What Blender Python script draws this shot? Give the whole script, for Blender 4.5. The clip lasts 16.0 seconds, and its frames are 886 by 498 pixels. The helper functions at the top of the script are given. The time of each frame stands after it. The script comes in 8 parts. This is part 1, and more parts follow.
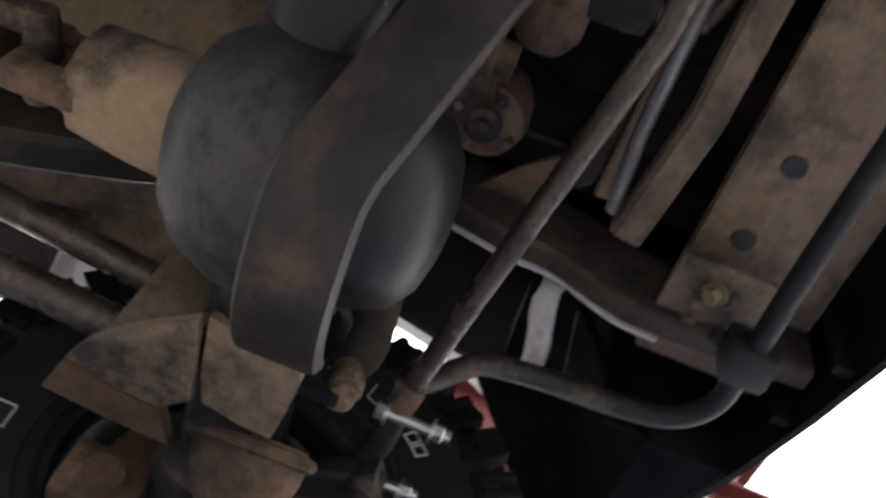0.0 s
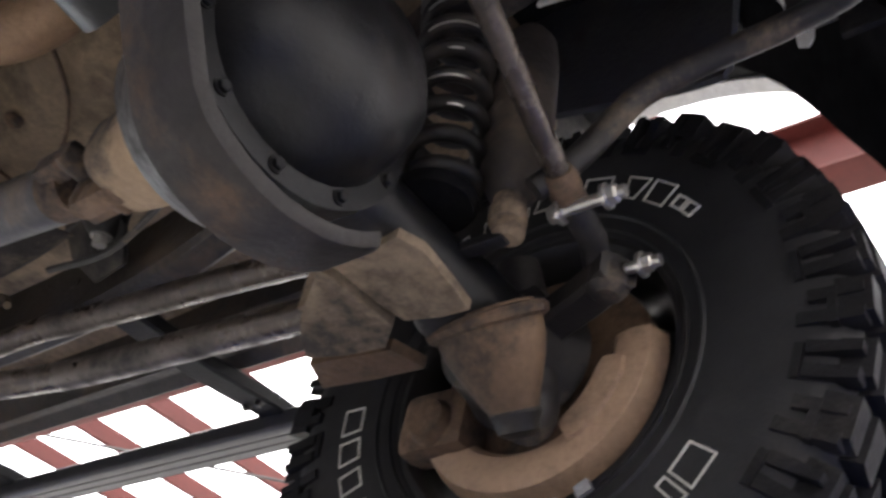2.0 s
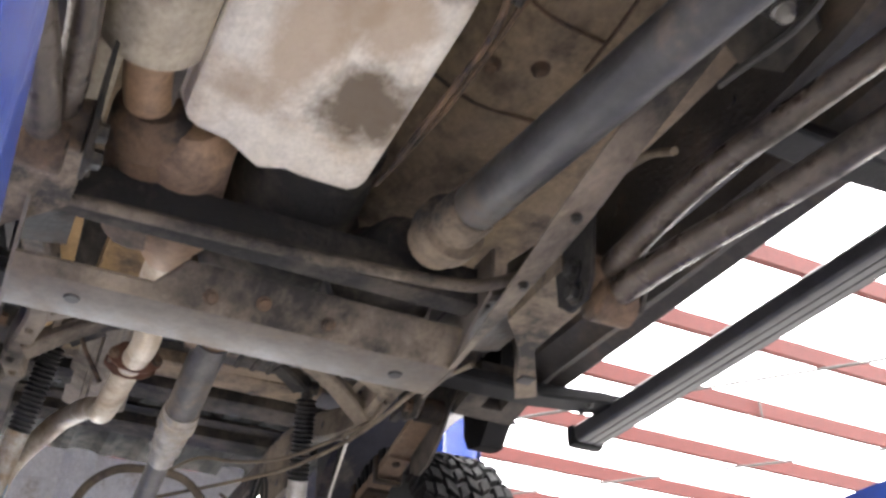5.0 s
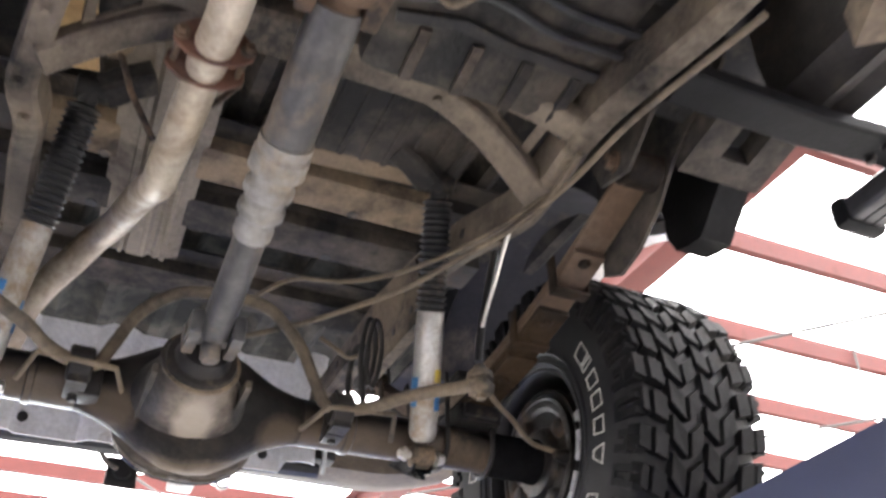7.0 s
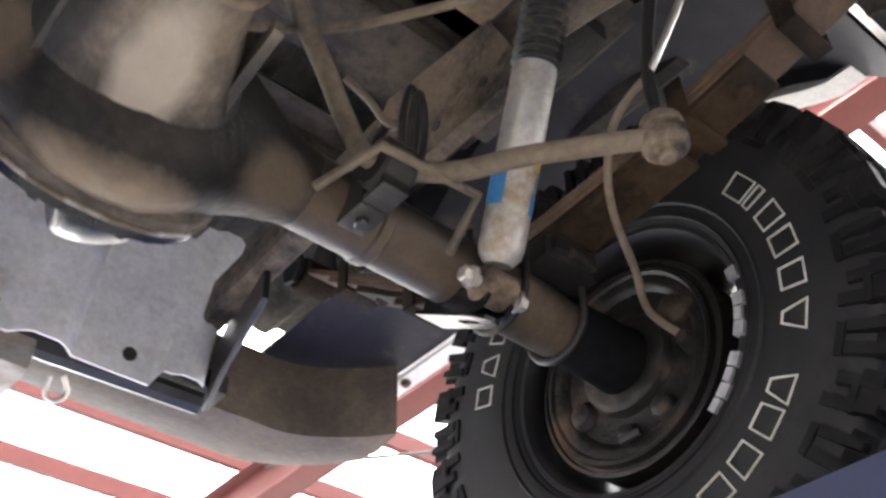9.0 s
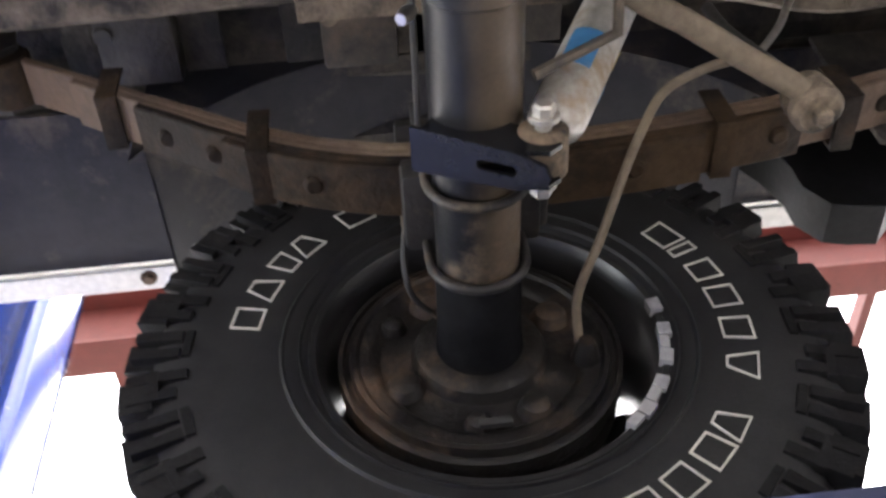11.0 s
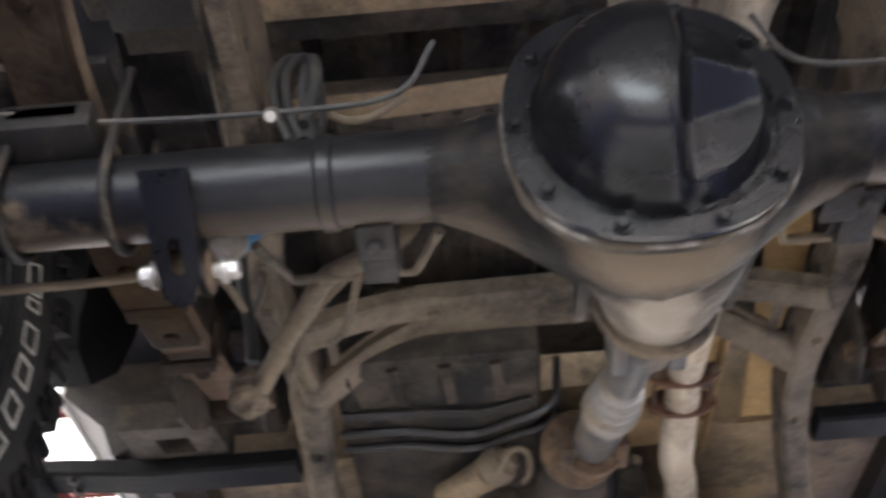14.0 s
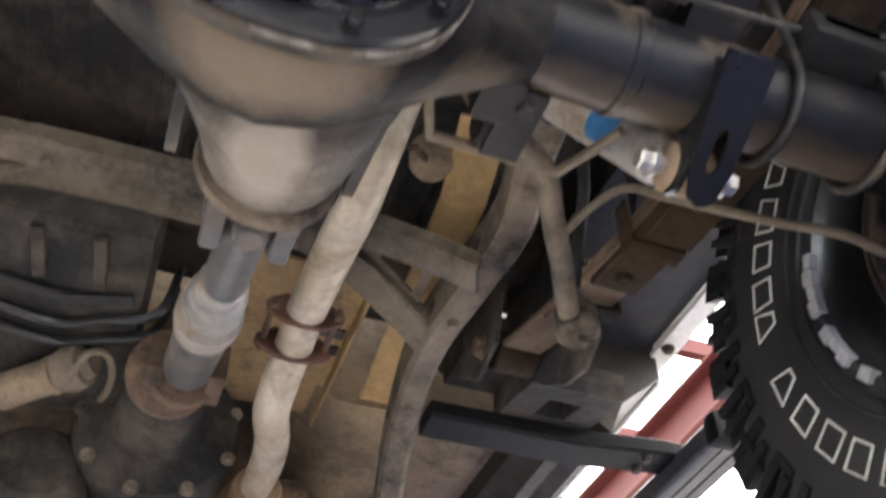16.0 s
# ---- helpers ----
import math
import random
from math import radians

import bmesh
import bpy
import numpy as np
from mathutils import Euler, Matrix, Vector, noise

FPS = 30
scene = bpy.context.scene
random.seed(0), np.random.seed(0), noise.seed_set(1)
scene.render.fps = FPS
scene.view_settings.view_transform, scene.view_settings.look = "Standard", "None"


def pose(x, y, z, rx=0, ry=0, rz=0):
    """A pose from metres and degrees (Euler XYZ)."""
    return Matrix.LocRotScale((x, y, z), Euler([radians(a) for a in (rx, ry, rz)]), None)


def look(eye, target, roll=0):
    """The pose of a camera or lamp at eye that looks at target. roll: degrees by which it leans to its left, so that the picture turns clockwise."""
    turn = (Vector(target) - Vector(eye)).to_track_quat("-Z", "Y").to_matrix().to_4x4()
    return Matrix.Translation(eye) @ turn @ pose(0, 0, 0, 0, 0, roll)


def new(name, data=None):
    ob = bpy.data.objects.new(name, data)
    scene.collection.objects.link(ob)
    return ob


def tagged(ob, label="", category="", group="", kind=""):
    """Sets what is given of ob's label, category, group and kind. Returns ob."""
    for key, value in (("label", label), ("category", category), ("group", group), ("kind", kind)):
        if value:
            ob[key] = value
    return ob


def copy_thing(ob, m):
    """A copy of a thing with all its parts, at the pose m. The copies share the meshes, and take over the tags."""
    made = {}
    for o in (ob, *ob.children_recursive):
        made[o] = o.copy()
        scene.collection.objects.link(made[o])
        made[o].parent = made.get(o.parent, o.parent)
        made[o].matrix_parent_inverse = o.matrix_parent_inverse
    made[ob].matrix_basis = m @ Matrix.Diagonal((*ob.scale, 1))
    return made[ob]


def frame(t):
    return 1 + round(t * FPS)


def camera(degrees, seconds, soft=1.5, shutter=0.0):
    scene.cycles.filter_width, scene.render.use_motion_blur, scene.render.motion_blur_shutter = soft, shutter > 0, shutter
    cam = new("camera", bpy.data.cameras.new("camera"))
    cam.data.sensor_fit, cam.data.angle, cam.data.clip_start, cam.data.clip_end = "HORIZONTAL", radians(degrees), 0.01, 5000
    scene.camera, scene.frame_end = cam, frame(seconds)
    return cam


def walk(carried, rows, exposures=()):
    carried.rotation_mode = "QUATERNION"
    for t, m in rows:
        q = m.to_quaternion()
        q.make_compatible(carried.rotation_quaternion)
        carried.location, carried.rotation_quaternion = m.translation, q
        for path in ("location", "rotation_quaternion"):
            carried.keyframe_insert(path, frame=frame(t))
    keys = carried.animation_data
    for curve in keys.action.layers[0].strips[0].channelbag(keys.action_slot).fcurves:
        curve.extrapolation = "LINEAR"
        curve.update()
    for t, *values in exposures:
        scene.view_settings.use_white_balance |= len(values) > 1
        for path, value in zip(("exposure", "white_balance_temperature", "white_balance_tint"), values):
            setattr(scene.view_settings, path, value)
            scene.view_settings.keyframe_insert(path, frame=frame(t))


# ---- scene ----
cam = camera(48.36, 16.0, soft=2.8, shutter=0.4)
PATH = [
    (0, (0.4069, 3.0335, 1.1768), (-0.4791, 2.9972, 2.3866), 23.66),
    (0.5, (0.3189, 3.2109, 1.2161), (-0.5849, 2.9035, 2.3731), 23.19),
    (1, (0.2542, 3.3660, 1.2685), (-0.6472, 2.8120, 2.3318), 20.43),
    (1.5, (0.2058, 3.4759, 1.2784), (-0.6634, 2.7532, 2.2644), 15.49),
    (2, (0.1941, 3.5357, 1.2730), (-0.6327, 2.7003, 2.2050), 12.89),
    (2.5, (0.2106, 3.5357, 1.2633), (-0.5562, 2.5989, 2.1490), 10.37),
    (3, (0.2698, 3.4752, 1.2461), (-0.4375, 2.4703, 2.1063), 7.41),
    (3.5, (0.3501, 3.3539, 1.2324), (-0.3136, 2.3142, 2.0860), 4.69),
    (4, (0.4318, 3.2093, 1.2101), (-0.1853, 2.1345, 2.0552), 3.49),
    (4.5, (0.4846, 3.0407, 1.1839), (-0.1070, 1.9424, 2.0168), 1.45),
    (4.7, (0.4839, 2.9741, 1.1738), (-0.0890, 1.8642, 2.0043), 1.04),
    (6.8, (0.3669, 1.9023, 1.1619), (-0.1716, 0.7871, 2.0084), -1.28),
    (7, (0.3425, 1.7949, 1.1569), (-0.1882, 0.6764, 2.0038), -1.06),
    (7.5, (0.2623, 1.4905, 1.1909), (-0.2640, 0.3920, 2.0663), -2.29),
    (8, (0.2387, 1.2457, 1.2055), (-0.3265, 0.1659, 2.0799), -1.37),
    (8.2, (0.2438, 1.1297, 1.2041), (-0.3541, 0.0793, 2.0925), -1.59),
    (10.3, (0.1660, 0.1443, 1.1940), (-0.7851, -0.1152, 2.3245), -5.87),
    (10.5, (0.1573, 0.0531, 1.1908), (-0.8155, -0.0775, 2.3251), -8.64),
    (11, (0.0850, -0.1041, 1.1922), (-0.8631, -0.0083, 2.3506), -10.10),
    (11.5, (-0.0701, -0.2435, 1.2287), (-0.9329, 0.0972, 2.4075), -12.96),
    (12, (-0.1638, -0.3575, 1.2741), (-0.9261, 0.2366, 2.4213), -13.46),
    (12.5, (-0.2099, -0.4784, 1.2917), (-0.7792, 0.3598, 2.3976), -13.29),
    (13, (-0.2095, -0.5534, 1.2809), (-0.6041, 0.3982, 2.3712), -9.08),
    (13.5, (-0.1930, -0.6332, 1.2574), (-0.4008, 0.4201, 2.3050), -6.53),
    (14, (-0.1535, -0.6750, 1.2652), (-0.1749, 0.4202, 2.2899), -3.99),
    (14.5, (-0.0742, -0.6942, 1.2768), (0.1119, 0.3657, 2.3217), -0.51),
    (15, (-0.0103, -0.6971, 1.2767), (0.2807, 0.3375, 2.3231), 1.87),
    (15.5, (0.0153, -0.6077, 1.2740), (0.3427, 0.4090, 2.3272), 0.15),
    (16, (0.0022, -0.4344, 1.2706), (0.3836, 0.5812, 2.3065), -0.48),
]
EXPOSURE = [(0, 0.50), (1, 0.64), (2, 0.76), (3, 0.95), (4, 1.3), (4.7, 1.45), (7, 1.62), (8.2, 1.54), (10.5, 1.60), (11, 1.53), (11.4, 1.30), (12, 1.18), (13.5, 1.23), (15, 1.33), (16, 1.50)]
walk(cam, [(t, look(e, g, r)) for t, e, g, r in PATH], EXPOSURE)

# ---- light ----
world = bpy.data.worlds.new("world")
scene.world = world
world.use_nodes = True
wn = world.node_tree
sky = wn.nodes.new("ShaderNodeTexSky")
sky.sky_type, sky.sun_disc, sky.sun_elevation, sky.sun_rotation = "NISHITA", False, radians(50), radians(120)
wn.nodes["Background"].inputs["Strength"].default_value = 0.10
wn.links.new(sky.outputs["Color"], wn.nodes["Background"].inputs["Color"])
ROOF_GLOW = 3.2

# daylight through the open bay door behind the truck
door_light = bpy.data.lights.new("bay_door_daylight", "AREA")
door_light.shape, door_light.size, door_light.size_y, door_light.energy, door_light.color = "RECTANGLE", 5.0, 3.4, 360.0, (0.86, 0.93, 1.0)
new("bay_door_daylight", door_light).matrix_world = look((-1.0, -11.9, 1.9), (-1.0, 0, 1.9))


# ---- materials ----
def mat(name, c1, c2=None, dirt=None, amount=0.0, rough=0.6, metal=0.0, scale=6.0, bump=0.25, fine=90.0, dirt_scale=5.0, coat=0.0, keep=False, spec=0.5, grime=0.30, front=None, blend=1.9):
    """A worn surface: two tones, patches of dirt, fine grain in relief and gloss."""
    c2 = c2 or tuple(0.7 * v for v in c1)
    if not keep:
        c1, c2, dirt = [c and tuple(0.93 * v + 0.07 * (0.3 * c[0] + 0.6 * c[1] + 0.1 * c[2]) for v in c) for c in (c1, c2, dirt)]
    m = bpy.data.materials.new(name)
    m.use_nodes = True
    nt = m.node_tree
    bs = nt.nodes["Principled BSDF"]
    tc = nt.nodes.new("ShaderNodeTexCoord")
    def noise_node(sc, detail=5.0, rgh=0.6):
        n = nt.nodes.new("ShaderNodeTexNoise")
        n.inputs["Scale"].default_value, n.inputs["Detail"].default_value, n.inputs["Roughness"].default_value = sc, detail, rgh
        n.inputs["Distortion"].default_value = 0.12
        nt.links.new(tc.outputs["Object"], n.inputs["Vector"])
        return n
    def ramp(src, a, b):
        r = nt.nodes.new("ShaderNodeMapRange")
        r.inputs["From Min"].default_value, r.inputs["From Max"].default_value = a, b
        nt.links.new(src, r.inputs["Value"])
        return r.outputs["Result"]
    def mix(fac, a, b):
        x = nt.nodes.new("ShaderNodeMix")
        x.data_type = "RGBA"
        nt.links.new(fac, x.inputs["Factor"])
        for sock, v in ((x.inputs["A"], a), (x.inputs["B"], b)):
            if isinstance(v, tuple):
                sock.default_value = (*v, 1)
            else:
                nt.links.new(v, sock)
        return x.outputs["Result"]
    big = noise_node(scale)
    col = mix(ramp(big.outputs["Fac"], 0.35, 0.65), c1, c2)
    grain = noise_node(fine, 3.0)
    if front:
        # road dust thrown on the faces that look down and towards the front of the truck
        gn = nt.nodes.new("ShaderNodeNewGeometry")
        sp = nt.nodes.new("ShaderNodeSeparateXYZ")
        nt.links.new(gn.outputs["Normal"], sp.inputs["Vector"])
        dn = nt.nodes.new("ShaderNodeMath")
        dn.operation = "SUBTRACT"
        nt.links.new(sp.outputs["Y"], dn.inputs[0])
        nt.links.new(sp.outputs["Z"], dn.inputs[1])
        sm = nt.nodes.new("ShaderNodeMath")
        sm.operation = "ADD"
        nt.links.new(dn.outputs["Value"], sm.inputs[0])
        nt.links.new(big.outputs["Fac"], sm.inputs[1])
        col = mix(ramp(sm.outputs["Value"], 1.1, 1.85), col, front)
    if dirt:
        d1 = noise_node(dirt_scale, 9.0, 0.72)
        edge = 0.72 - 0.5 * amount
        f = ramp(d1.outputs["Fac"], edge - 0.035 * blend, edge + 0.055 * blend)
        col = mix(f, col, dirt)
        rr = nt.nodes.new("ShaderNodeMapRange")
        rr.inputs["To Min"].default_value, rr.inputs["To Max"].default_value = rough, 0.9
        nt.links.new(f, rr.inputs["Value"])
        nt.links.new(rr.outputs["Result"], bs.inputs["Roughness"])
        if metal:
            mm = nt.nodes.new("ShaderNodeMapRange")
            mm.inputs["To Min"].default_value, mm.inputs["To Max"].default_value = metal, 0.0
            nt.links.new(f, mm.inputs["Value"])
            nt.links.new(mm.outputs["Result"], bs.inputs["Metallic"])
    else:
        rr = nt.nodes.new("ShaderNodeMapRange")
        rr.inputs["To Min"].default_value, rr.inputs["To Max"].default_value = max(0.03, rough - 0.12), min(1, rough + 0.12)
        nt.links.new(grain.outputs["Fac"], rr.inputs["Value"])
        nt.links.new(rr.outputs["Result"], bs.inputs["Roughness"])
        bs.inputs["Metallic"].default_value = metal
    speck = nt.nodes.new("ShaderNodeMix")
    speck.data_type, speck.blend_type = "RGBA", "MULTIPLY"
    speck.inputs["Factor"].default_value = 0.26
    nt.links.new(col, speck.inputs["A"])
    nt.links.new(mix(ramp(grain.outputs["Fac"], 0.3, 0.62), (0.55, 0.53, 0.5), (1.25, 1.25, 1.25)), speck.inputs["B"])
    # oily blotches, middle sized
    blot = noise_node(max(scale * 4.0, 18.0), 8.0, 0.7)
    oil = nt.nodes.new("ShaderNodeMix")
    oil.data_type, oil.blend_type = "RGBA", "MULTIPLY"
    oil.inputs["Factor"].default_value = grime
    nt.links.new(speck.outputs["Result"], oil.inputs["A"])
    nt.links.new(mix(ramp(blot.outputs["Fac"], 0.38, 0.60), (0.22, 0.2, 0.18), (1.15, 1.13, 1.1)), oil.inputs["B"])
    nt.links.new(oil.outputs["Result"], bs.inputs["Base Color"])
    bs.inputs["Specular IOR Level"].default_value = spec
    bs.inputs["Coat Weight"].default_value = coat
    b = nt.nodes.new("ShaderNodeBump")
    b.inputs["Strength"].default_value, b.inputs["Distance"].default_value = bump, 0.004
    add = nt.nodes.new("ShaderNodeMath")
    add.operation = "ADD"
    nt.links.new(grain.outputs["Fac"], add.inputs[0])
    nt.links.new(big.outputs["Fac"], add.inputs[1])
    nt.links.new(add.outputs["Value"], b.inputs["Height"])
    nt.links.new(b.outputs["Normal"], bs.inputs["Normal"])
    return m


def glow(name, colour, strength):
    m = bpy.data.materials.new(name)
    m.use_nodes = True
    bs = m.node_tree.nodes["Principled BSDF"]
    bs.inputs["Base Color"].default_value = (0.8, 0.8, 0.8, 1)
    bs.inputs["Emission Color"].default_value = (*colour, 1)
    bs.inputs["Emission Strength"].default_value = strength
    return m


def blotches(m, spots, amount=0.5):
    """Lays stains and tone patches of a shape of their own over a material: (centre, half sizes, colour, cover), edges
    broken by noise.
    """
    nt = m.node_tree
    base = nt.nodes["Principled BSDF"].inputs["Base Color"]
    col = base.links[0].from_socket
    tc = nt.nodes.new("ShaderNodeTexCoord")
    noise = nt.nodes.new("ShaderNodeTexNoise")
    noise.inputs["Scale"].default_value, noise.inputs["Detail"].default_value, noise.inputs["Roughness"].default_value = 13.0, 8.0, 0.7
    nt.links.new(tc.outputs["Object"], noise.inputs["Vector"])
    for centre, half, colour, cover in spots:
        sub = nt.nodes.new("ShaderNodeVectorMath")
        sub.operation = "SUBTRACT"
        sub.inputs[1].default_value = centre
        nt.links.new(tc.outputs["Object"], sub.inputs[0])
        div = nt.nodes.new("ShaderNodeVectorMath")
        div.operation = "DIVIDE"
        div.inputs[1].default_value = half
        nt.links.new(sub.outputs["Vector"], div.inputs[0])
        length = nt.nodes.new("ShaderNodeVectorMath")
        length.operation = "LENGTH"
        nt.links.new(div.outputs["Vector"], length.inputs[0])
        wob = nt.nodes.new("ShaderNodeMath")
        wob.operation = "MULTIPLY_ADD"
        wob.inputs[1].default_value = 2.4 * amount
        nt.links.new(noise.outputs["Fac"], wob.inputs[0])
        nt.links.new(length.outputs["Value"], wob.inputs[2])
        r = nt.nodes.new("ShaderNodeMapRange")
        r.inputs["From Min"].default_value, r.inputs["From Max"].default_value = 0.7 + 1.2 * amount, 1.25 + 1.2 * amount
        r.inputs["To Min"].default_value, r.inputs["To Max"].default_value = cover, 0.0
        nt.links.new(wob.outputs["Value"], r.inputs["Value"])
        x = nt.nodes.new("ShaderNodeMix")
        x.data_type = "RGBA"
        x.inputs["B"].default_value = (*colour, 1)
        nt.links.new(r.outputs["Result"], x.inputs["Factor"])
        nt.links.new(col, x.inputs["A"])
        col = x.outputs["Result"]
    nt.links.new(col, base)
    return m


